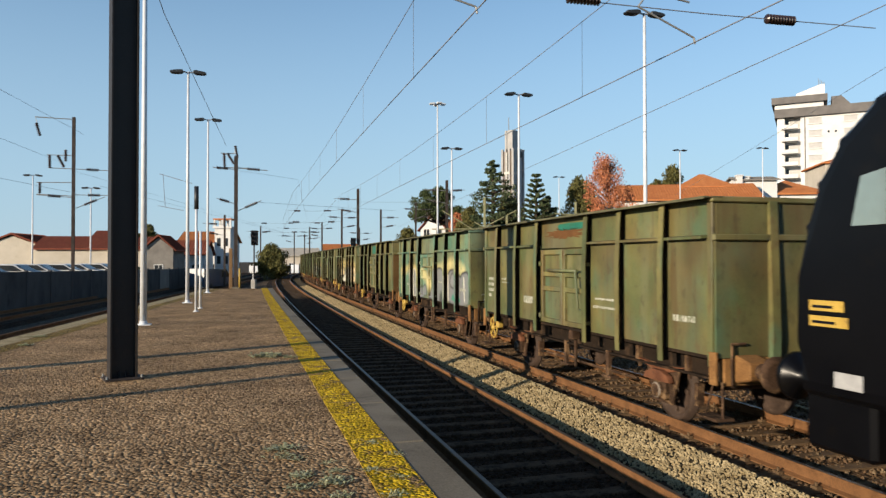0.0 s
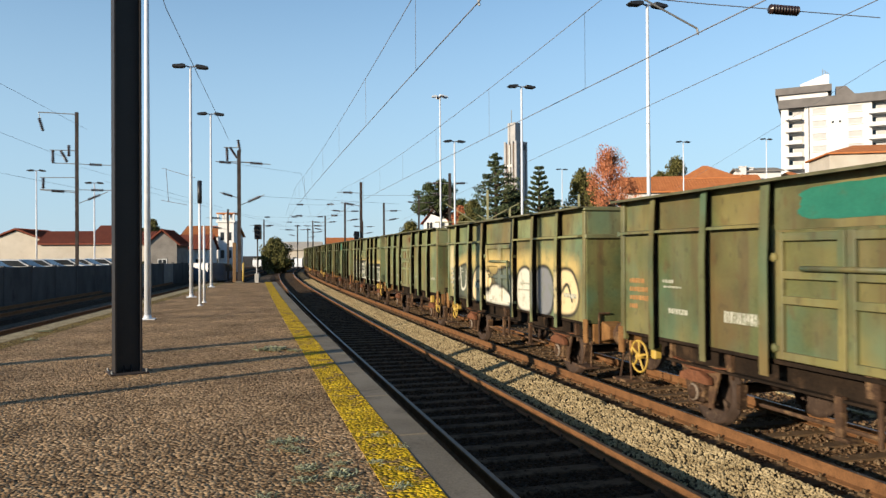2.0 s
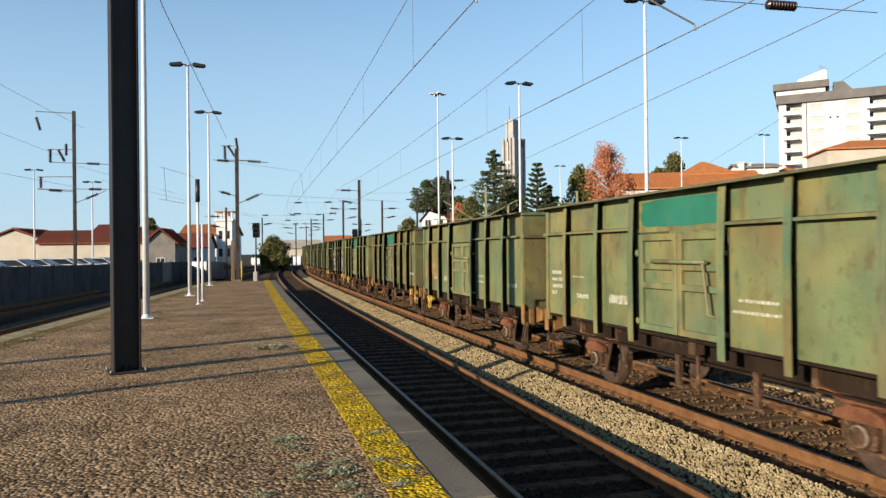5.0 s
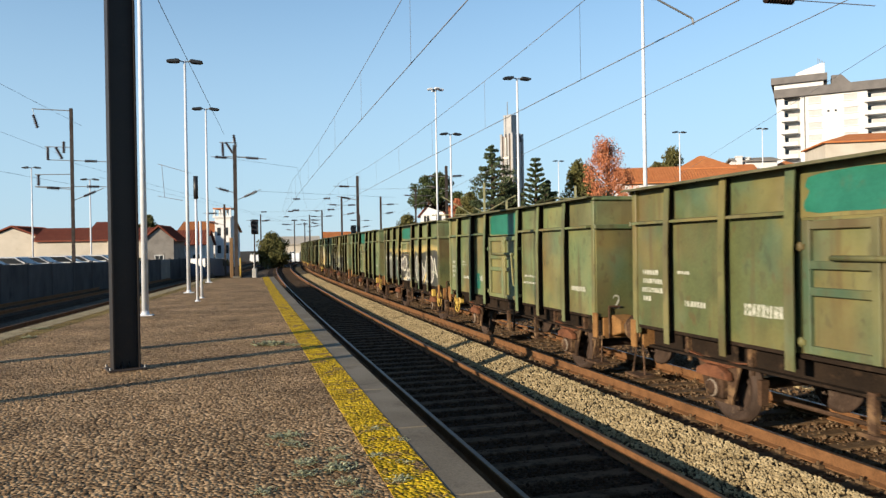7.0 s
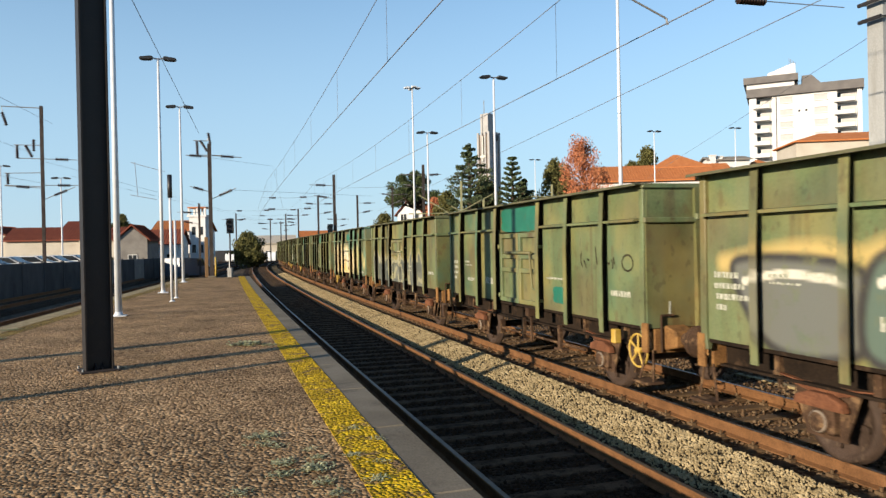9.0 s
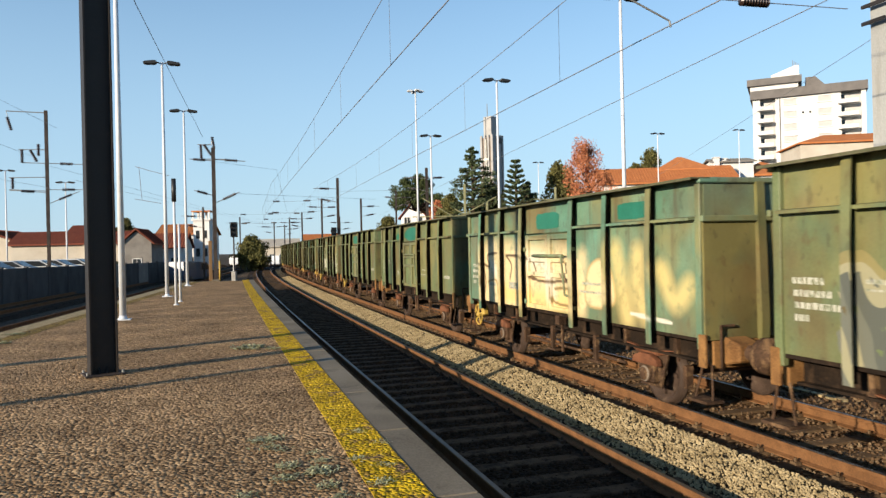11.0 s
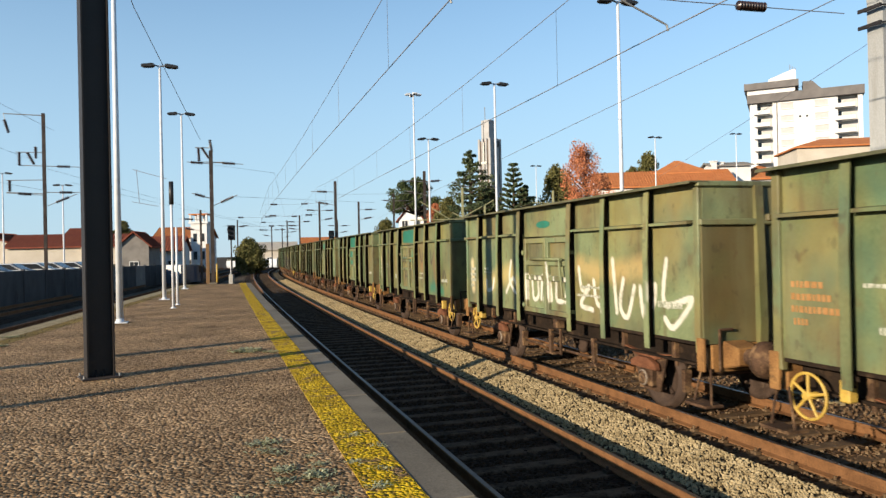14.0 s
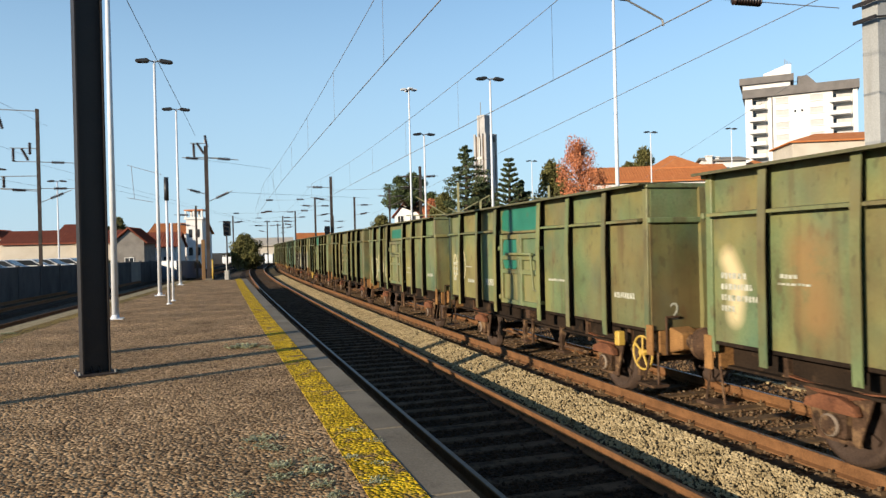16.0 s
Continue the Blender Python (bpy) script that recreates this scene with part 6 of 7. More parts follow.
# ---------------------------------------------------------------- stones and weeds
def stones():
    rnd = np.random.default_rng(7)
    base = bmesh.new()
    bmesh.ops.create_icosphere(base, subdivisions=1, radius=1.0)
    v0 = np.array([v.co[:] for v in base.verts])
    f0 = np.array([[v.index for v in f.verts] for f in base.faces])
    base.free()

    def heap(name, n, s_rng, off_rng, zf, size, material, label):
        V, F = [], []
        for i in range(n):
            s = s_rng[0] + (s_rng[1] - s_rng[0]) * rnd.random() ** 1.6
            o = rnd.uniform(*off_rng)
            x, y, _ = line(s, o)
            r = size * rnd.uniform(.6, 1.25)
            q = np.array(Euler(rnd.uniform(0, 6.28, 3)).to_matrix())
            v = (v0 * rnd.uniform(.65, 1.15, (len(v0), 1)) * rnd.uniform(.6, 1.1, 3)) @ q.T * r
            V.append(v + np.array((x, y, zf(o) + r * .15)))
            F.append(f0 + len(v0) * i)
        me = bpy.data.meshes.new(name)
        me.from_pydata(np.concatenate(V).tolist(), [], np.concatenate(F).tolist())
        me.materials.append(material)
        tagged(new(name, me), label, "ballast", kind="stuff")
    bank = lambda o: -.84 + .17 * (o - 1.15) if o < 2.2 else -.66 - .75 * (o - 2.2)
    heap("ballast_stones", 52000, (3, 75), (1.26, 2.34), bank, .0215, STONE, "pale crushed ballast stones between the tracks")
    bm = bmesh.new()
    ribbon(bm, [(1.0, -1.1), (1.0, -.88), (1.2, -.84), (2.2, -.675), (2.42, -.84), (2.42, -1.1)], -30, 160, 2.0)
    tagged(part("ballast_shoulder", bm, pebbles("pale_ballast", [(0.035, 0.026, 0.015), (0.12, 0.095, 0.056), (0.24, 0.195, 0.12)], .06, 1.0, .03)), "pale ballast heaped between the two tracks", "ballast", kind="structure")
    heap("rusty_stones", 15000, (4, 45), (2.75, 7.0), lambda o: RAIL_Z - .195, .034, mat("rust_stained_stone", (0.07, 0.042, 0.023), (0.17, 0.105, 0.058), (0.34, 0.26, 0.16), 8, 60, .9, .3, spots=.6, spot_at=.56), "rust-stained ballast stones under the train")
    # dirty stones, tones lowered likewise to deepen the shade beside the platform
    heap("dark_stones", 15000, (3, 36), (-1.35, 1.35), lambda o: RAIL_Z - .196, .03, mat("dark_stone", (0.022, 0.0135, 0.008), (0.065, 0.042, 0.026), None, 8, 60, .9, .3), "dirty ballast stones in the platform track, darkened as in shade")


stones()
LEAF = mat("weed_leaf", (0.24, 0.26, 0.13), (0.48, 0.48, 0.30), (0.5, 0.45, 0.3), 12, 60, .7, .1, spots=.5)


def weed(x, y, n, size, dry=False):
    rnd = random.Random(int(x * 100 + y * 10))
    bm = bmesh.new()
    for i in range(n):
        a, ln = rnd.uniform(0, math.tau), size * rnd.uniform(.4, 1.0)
        px, py = rnd.gauss(0, size * .7), rnd.gauss(0, size * .7)
        up = rnd.uniform(.15, .8)
        d = Vector((math.cos(a), math.sin(a), 0))
        sd = Vector((-d.y, d.x, 0)) * ln * .14
        p0 = Vector((px, py, .004))
        p1 = p0 + d * ln * .5 + Vector((0, 0, ln * up * .6))
        p2 = p0 + d * ln + Vector((0, 0, ln * up * .55))
        vs = [bm.verts.new(v) for v in (p0, p1 - sd, p2, p1 + sd)]
        bm.faces.new(vs)
    tagged(part("weed", bm, LEAF, None, at=Matrix.Translation((x, y, 0))), "low green weeds growing through the platform surface", "weed", kind="stuff")


for x, y, n, sz in ((-3.66, 13.3, 220, .16), (-3.2, 13.15, 60, .1), (-1.74, 6.75, 90, .09), (-1.5, 6.4, 40, .06), (-1.05, 5.75, 120, .08), (-.8, 6.1, 60, .06), (-1.3, 5.6, 80, .07), (-.95, 5.4, 70, .06), (-.55, 5.9, 40, .05),
                    (-.91, 7.0, 50, .06), (-.52, 5.45, 70, .06), (-1.35, 5.9, 90, .07), (-1.1, 6.05, 70, .06), (-1.65, 6.5, 50, .08), (-.8, 5.15, 60, .06), (-1.5, 5.2, 60, .06), (-.35, 4.9, 50, .05), (-9.2, 14.9, 60, .12), (-10.0, 16.6, 80, .12), (-1.2, 6.3, 40, .05), (-.62, 6.6, 30, .05)):
    weed(x, y, n, sz)


def white_kerb():
    bm = bmesh.new()
    ribbon(bm, [(5.95, -1.0), (6.07, -1.0), (6.07, -.79), (5.95, -.79)], 10.2, 12.6, 1.0)
    tagged(part("pale_kerb", bm, STONE), "pale painted kerb beyond the train's track", "kerb", kind="structure")


white_kerb()


def boom_mast(x, y, h, booms, label):
    """A slim mast with inclined tubular booms."""
    c = empty("cantilever_mast", Matrix.Translation((x, y, -1)), label=label, category="catenary mast", group="catenary masts")
    bm = bmesh.new()
    box(bm, -.09, .09, -.09, .09, 0, h)
    soften(bm, .015)
    part("mast", bm, PALEGREEN, c)
    for a, b in booms:
        bm = bmesh.new()
        rod(bm, a, b, .045, n=6)
        part("boom", bm, PALEGREEN, c)


PALEGREEN = mat("weathered_green_steel", (0.22, 0.22, 0.11), (0.36, 0.35, 0.2), (0.2, 0.13, 0.07), 3, 40, .7, .1, spots=.5)
boom_mast(1.45, 55, 7.6, [((0, 0, 5.2), (-4.0, 0, 5.2)), ((0, 0, 4.6), (-3.2, 0, 6.6)), ((0, 0, 5.2), (3.6, 0, 5.3)), ((.1, 0, 5.4), (2.4, 0, 6.6))], "slim greenish cantilever mast with inclined booms")
boom_mast(3.3, 58, 6.4, [((0, 0, 5.0), (4.6, 0, 5.1)), ((0, 0, 4.4), (-2.6, 0, 5.9))], "slim greenish mast with a long boom")
boom_mast(9.4, 62, 7.8, [((0, 0, 6.6), (3.5, 0, 5.0)), ((0, 0, 6.7), (-1.8, 0, 6.8))], "slim greenish mast behind the train")


# ---------------------------------------------------------------- yard on the far side of the platform
WALLGREY = mat("grimy_concrete_wall", (0.055, 0.054, 0.055), (0.115, 0.112, 0.112), (0.03, 0.029, 0.029), 1.2, 40, .9, .3, spots=.6, stretch=(1, 1, .4))
PLASTER_W = mat("white_render", (0.74, 0.735, 0.72), (0.88, 0.875, 0.86), (0.6, 0.58, 0.55), .6, 30, .9, .1, spots=.3)
PLASTER_C = mat("cream_render", (0.56, 0.50, 0.41), (0.70, 0.64, 0.54), (0.44, 0.39, 0.32), .6, 30, .9, .1, spots=.4)
PLASTER_Y = mat("yellow_render", (0.58, 0.44, 0.22), (0.70, 0.56, 0.30), (0.45, 0.35, 0.2), .6, 30, .9, .1, spots=.4)
TILE_O = mat("orange_roof_tile", (0.48, 0.16, 0.055), (0.64, 0.25, 0.09), (0.36, 0.13, 0.06), 1.5, 20, .85, .4, spots=.5)
TILE_R = mat("dark_red_roof_tile", (0.19, 0.055, 0.035), (0.28, 0.085, 0.05), (0.14, 0.06, 0.05), 1.5, 20, .85, .4, spots=.5)
GLASS = mat("dark_window_glass", (0.02, 0.025, 0.03), (0.05, 0.055, 0.06), None, 1, 10, .15, 0)
DARKBAND = mat("dark_grey_fascia", (0.15, 0.14, 0.135), (0.22, 0.205, 0.195), None, .8, 20, .85, .1)
GREYWALL = mat("grey_stone_wall", (0.20, 0.185, 0.17), (0.32, 0.30, 0.27), (0.14, 0.12, 0.11), 1, 20, .9, .3, spots=.5)


def yard():
    # platform-side yard track
    for k, off in enumerate((2.3, 7.2)):
        t = empty("yard_track", label="dark rusty yard track behind the platform", category="railway track", kind="structure")
        d = Vector((-0.2078, 1, 0)).normalized()
        nrm = Vector((-d.y, d.x, 0))
        o = Vector((-7.08, 0, 0)) + nrm * off
        for c in (-GAUGE / 2, GAUGE / 2):
            bm = bmesh.new()
            m = Matrix.Translation(o + nrm * c) @ Matrix.Rotation(math.atan2(.2078, 1), 4, "Z")
            prism(bm, [(a, z) for a, z in rail_profile(0, RAIL_Z)], -20, 160, m)
            part("rail", bm, RAIL, t)
        bm = bmesh.new()
        m = Matrix.Translation(o) @ Matrix.Rotation(math.atan2(.2078, 1), 4, "Z")
        prism(bm, [(-1.9, -1.2), (-1.5, -.8), (1.5, -.8), (1.9, -1.2)], -20, 160, m)
        part("ballast_bed", bm, BED, t)
        bm = bmesh.new()
        for i in range(140):
            box(bm, -1.25, 1.25, i * .65 - .12, i * .65 + .12, -.9, -.785, m)
        tagged(part("sleepers", bm, SLEEPER, t), kind="stuff")
    w = empty("yard_wall", label="long dark concrete panel wall behind the yard tracks", category="wall", kind="structure")
    a, b = Vector((-21.5, 6, 0)), Vector((-28.0, 74, 0))
    n = 24
    for i in range(n):
        p, q = a.lerp(b, i / n), a.lerp(b, (i + 1) / n)
        d = q - p
        m = Matrix.Translation(p) @ Matrix.Rotation(math.atan2(d.y, d.x), 4, "Z")
        bm = bmesh.new()
        box(bm, .02, d.length - .02, -.06, .06, -1, 1.33 - .012 * i + random.uniform(-.02, .02))
        soften(bm, .02)
        part("panel", bm, WALLGREY if i not in (17, 18, 20) else GREYWALL, w, at=m)
        bm = bmesh.new()
        box(bm, -.09, .09, -.1, .1, -1, 1.42 - .012 * i)
        soften(bm, .02)
        part("pier", bm, WALLGREY, w, at=m)


yard()


def car_park():
    bm = bmesh.new()
    prism(bm, [(-22.2, 0), (-29.0, 74), (-60, 74), (-55, 0)], -1.3, .12, axis="z")
    tagged(part("car_park", bm, ASPHALT), "raised asphalt car park behind the yard wall", "car park", kind="structure")


car_park()


def car(x, y, turn, col, name="parked_car", label="parked car behind the yard wall", van=False):
    c = empty(name, Matrix.Translation((x, y, -1 if van else .12)) @ Matrix.Rotation(turn, 4, "Z"), label=label, category="van" if van else "car", group="parked vehicles")
    cp = mat("car_paint", col, tuple(min(1, v * 1.15) for v in col), None, 3, 40, .25, 0)
    prof = [(-2.1, .35), (2.1, .35), (2.15, .7), (1.9, .92), (1.0, 1.0), (.35, 1.45), (-1.2, 1.48), (-1.9, 1.05), (-2.15, .95)]
    if van:
        prof = [(-2.4, .35), (2.4, .35), (2.45, .9), (1.9, 1.2), (1.3, 2.0), (-2.35, 2.1), (-2.45, .9)]
    bm = bmesh.new()
    prism(bm, prof, -.85, .85)
    soften(bm, .07, 2)
    part("body", bm, cp, c)
    for sy in (-1, 1):
        bm = bmesh.new()
        if van:
            prism(bm, [(1.75, 1.25), (1.25, 1.9), (.4, 1.9), (.4, 1.25)], sy * .852, sy * .862)
        else:
            prism(bm, [(.9, 1.02), (.3, 1.4), (-1.15, 1.42), (-1.75, 1.06)], sy * .852, sy * .862)
        part("side_window", bm, GLASS, c)
        for px in (-1.35, 1.35):
            bm = bmesh.new()
            turned(bm, [(.31, -.1), (.33, -.08), (.33, .08), (.31, .1), (.2, .11)], Matrix.Translation((px, sy * .78, .33)) @ Matrix.Rotation(-sy * math.pi / 2, 4, "X"), 16)
            part("wheel", bm, LAMPHEAD, c)
    bm = bmesh.new()
    if van:
        prism(bm, [(1.95, 1.2), (1.38, 1.95), (1.42, 1.97), (1.99, 1.22)], -.7, .7)
    else:
        prism(bm, [(1.0, 1.02), (.42, 1.42), (.46, 1.44), (1.04, 1.04)], -.7, .7)
    part("windscreen", bm, GLASS, c)


def fence():
    f = empty("dark_fence", label="long dark green board fence before the sheds", category="fence", kind="structure")
    board = mat("dark_green_fence_board", (0.016, 0.022, 0.016), (0.04, 0.048, 0.036), (0.07, 0.05, 0.035), 2, 30, .85, .2, spots=.5)
    bm = bmesh.new()
    box(bm, .02, 1.96, -.03, .03, 0, 2.1)
    soften(bm, .01)
    first = part("board", bm, board, f, at=Matrix.Translation((-64, 84, -1)))
    for i in range(1, 13):
        again(first, f, Matrix.Translation((-64 + 2 * i, 84, -1 + random.uniform(-.06, .06))))
    bm = bmesh.new()
    box(bm, -64, -38, -.02, .02, 0, .12, Matrix.Translation((0, 83.94, 1.0)))
    part("rail", bm, board, f)


fence()
for i in range(9):
    col = [(.6, .6, .6), (.75, .75, .74), (.3, .31, .33), (.7, .7, .7), (.5, .52, .55), (.78, .78, .77)][i % 6]
    car(-28.5 - .35 * i + .2 * (i % 2), 36 + i * 3.4, radians(8 + 3 * (i % 3)), col)
for x, y, tn, col, van in ((-38.0, 150, 1.3, (.7, .7, .7), True), (-34.2, 148, 1.4, (.55, .6, .66), True), (-44, 152, 1.5, (.7, .7, .7), True), (-24.8, 70, 1.3, (.10, .12, .16), True)):
    car(x, y, tn, col, "parked_van", "van parked beyond the platform end", van)


# ---------------------------------------------------------------- buildings
def house(x, y, w, d, eave, ridge, wall, roof, turn=0.0, label="", rows=1, cols=3, gable="x", name="house", base=-1.0, hip=False):
    """A block with a tiled saddle roof; the ridge runs along gable."""
    c = empty(name, Matrix.Translation((x, y, base)) @ Matrix.Rotation(turn, 4, "Z"), label=label, category="building")
    hw, hd = w / 2, d / 2
    e, r = eave - base, ridge - base
    bm = bmesh.new()
    if hip:
        box(bm, -hw, hw, -hd, hd, 0, e)
    elif gable == "x":
        prism(bm, [(-hd, 0), (hd, 0), (hd, e), (0, r - .15), (-hd, e)], -hw, hw, axis="x")
    else:
        prism(bm, [(-hw, 0), (hw, 0), (hw, e), (0, r - .15), (-hw, e)], -hd, hd, axis="y")
    part("wall", bm, wall, c)
    o = .45
    if hip:
        bm = bmesh.new()
        sl, rl = (r - e) / hd, max(.1, hw - hd)
        lo = e - sl * o
        base_ = [(sx * (hw + o), sy * (hd + o)) for sx, sy in ((-1, -1), (1, -1), (1, 1), (-1, 1))]
        v = [bm.verts.new((p, q, lo)) for p, q in base_] + [bm.verts.new((p, q, lo + .2)) for p, q in base_] + [bm.verts.new((-rl, 0, r + .2)), bm.verts.new((rl, 0, r + .2))]
        for ids in ((3, 2, 1, 0), (0, 1, 5, 4), (1, 2, 6, 5), (2, 3, 7, 6), (3, 0, 4, 7), (4, 5, 9, 8), (5, 6, 9), (6, 7, 8, 9), (7, 4, 8)):
            bm.faces.new([v[k] for k in ids])
        part("roof", bm, roof, c)
    for sgn in (-1, 1) if not hip else ():
        bm = bmesh.new()
        span = hd if gable == "x" else hw
        lng = hw if gable == "x" else hd
        sl = (r - e) / span
        q = [(sgn * (span + o), e - sl * o + .05), (0, r + .05), (0, r + .22), (sgn * (span + o), e - sl * o + .22)]
        prism(bm, q, -lng - .35, lng + .35, axis="x" if gable == "x" else "y")
        rf = part("roof", bm, roof, c)
        bm = bmesh.new()
        n = max(6, int(2 * lng / .35))
        for i in range(n):
            u = -lng - .3 + (2 * lng + .6) * i / n
            a = Vector((u, sgn * (span + o), e - sl * o + .25)) if gable == "x" else Vector((sgn * (span + o), u, e - sl * o + .25))
            b = Vector((u, 0, r + .25)) if gable == "x" else Vector((0, u, r + .25))
            rod(bm, a, b, .035, n=5)
        tagged(part("tile_ridging", bm, roof, rf), kind="stuff")
    for i in range(rows):
        for k in range(cols):
            u = -hw + w * (k + .5) / cols
            z = 1.0 + i * 2.9
            if z + 1.3 > e:
                continue
            bm = bmesh.new()
            box(bm, u - .5, u + .5, -hd - .03, -hd + .1, z, z + 1.3)
            wn_ = part("window", bm, GLASS, c)
            bm = bmesh.new()
            for q in ((u - .58, u - .5, z - .08, z + 1.38), (u + .5, u + .58, z - .08, z + 1.38), (u - .58, u + .58, z + 1.3, z + 1.38), (u - .65, u + .65, z - .1, z), (u - .03, u + .03, z, z + 1.3)):
                box(bm, q[0], q[1], -hd - .08, -hd + .02, q[2], q[3])
            part("frame", bm, PLASTER_W, wn_)
    return c


house(-61.5, 100, 9, 9, 3.6, 5.4, PLASTER_C, TILE_R, .1, "cream rendered house with a tiled gable roof", 1, 2, "y")
house(-52.2, 97, 9.5, 6, 3.5, 5.0, PLASTER_C, TILE_R, .12, "long cream shed with a dark red tiled roof", 1, 0)
house(-44.0, 97, 7.0, 6, 3.5, 4.9, PLASTER_C, TILE_R, .12, "cream shed with a dark red tiled roof", 1, 0)
house(-40.0, 95, 3.6, 6, 3.4, 5.0, GREYWALL, TILE_R, .15, "grey stone shed with a gable end", 1, 1, "y")
house(-55, 112, 5, 6, 5.0, 6.4, PLASTER_W, TILE_R, .1, "white house with a red roof behind the sheds", 2, 2)
house(-40.6, 106, 5.0, 5, 2.9, 4.7, PLASTER_W, TILE_R, .1, "low white shed with a red roof", 1, 2)
house(-42.4, 119, 8.0, 7, 5.0, 6.5, PLASTER_W, TILE_O, .1, "white two-storey house with an orange roof", 2, 4)


def turret():
    c = empty("white_turret_house", Matrix.Translation((-37.6, 112, -1.0)) @ Matrix.Diagonal((.82, .82, .95, 1)), label="white house with a square turret and balustrade", category="building")
    bm = bmesh.new()
    box(bm, -1.5, 1.5, -1.5, 1.5, 0, 8.3)
    part("wall", bm, PLASTER_W, c)
    bm = bmesh.new()
    box(bm, -1.8, 1.8, -1.8, 1.8, 8.3, 8.6)
    part("cornice", bm, PLASTER_W, c)
    for x in (-1.5, 0, 1.5):
        for y in (-1.5, 1.5):
            bm = bmesh.new()
            box(bm, x - .16, x + .16, y - .16, y + .16, 8.6, 9.7)
            part("pillar", bm, PLASTER_W, c)
    bm = bmesh.new()
    box(bm, -1.75, 1.75, -1.75, 1.75, 9.7, 9.9)
    part("top_slab", bm, TILE_O, c)
    for z in (2.5, 5.4):
        for x in (-.7, .7):
            bm = bmesh.new()
            box(bm, x - .35, x + .35, -1.53, -1.4, z, z + 1.3)
            part("window", bm, GLASS, c)


turret()
house(-38.5, 165, 9, 8, 3.0, 4.6, PLASTER_C, PLASTER_C, .15, "distant pale cream station building with a low roof", 1, 4)
house(-29.5, 170, 8, 8, 3.6, 5.6, PLASTER_C, TILE_O, .15, "distant cream building with an orange roof", 1, 4)
house(-4.6, 124, 4.4, 6, 7.2, 9.6, PLASTER_W, TILE_R, -.3, "small white gabled house between the trees", 3, 2, "y")
house(29.0, 97, 17, 10, 9.5, 11.7, PLASTER_W, TILE_O, -.12, "large house with a broad orange tiled roof", 3, 5)
house(32.0, 99, 6.6, 6, 11.6, 13.3, PLASTER_W, TILE_O, -.12, "white attic storey under an orange hipped roof", 4, 3, hip=True)
house(44, 101, 8, 8, 10.7, 12.6, PLASTER_W, TILE_O, -.1, "white house with an orange hipped roof", 4, 3, hip=True)
house(58.0, 104, 16, 9, 15.2, 16.6, PLASTER_C, TILE_O, -.15, "cream apartment house with an orange roof edge", 5, 5, hip=True)
house(39, 100, 5, 6, 12.4, 13.0, PLASTER_W, GREYWALL, -.1, "flat white house with a chimney", 4, 2)


def chimney(x, y, z):
    bm = bmesh.new()
    box(bm, x - .35, x + .35, y - .3, y + .3, z - 1.4, z)
    box(bm, x - .45, x + .45, y - .4, y + .4, z, z + .12)
    tagged(part("chimney", bm, PLASTER_W), "white rendered chimney on the tiled roof", "chimney")


chimney(36.3, 97.0, 13.0)
chimney(37.4, 97.5, 12.9)


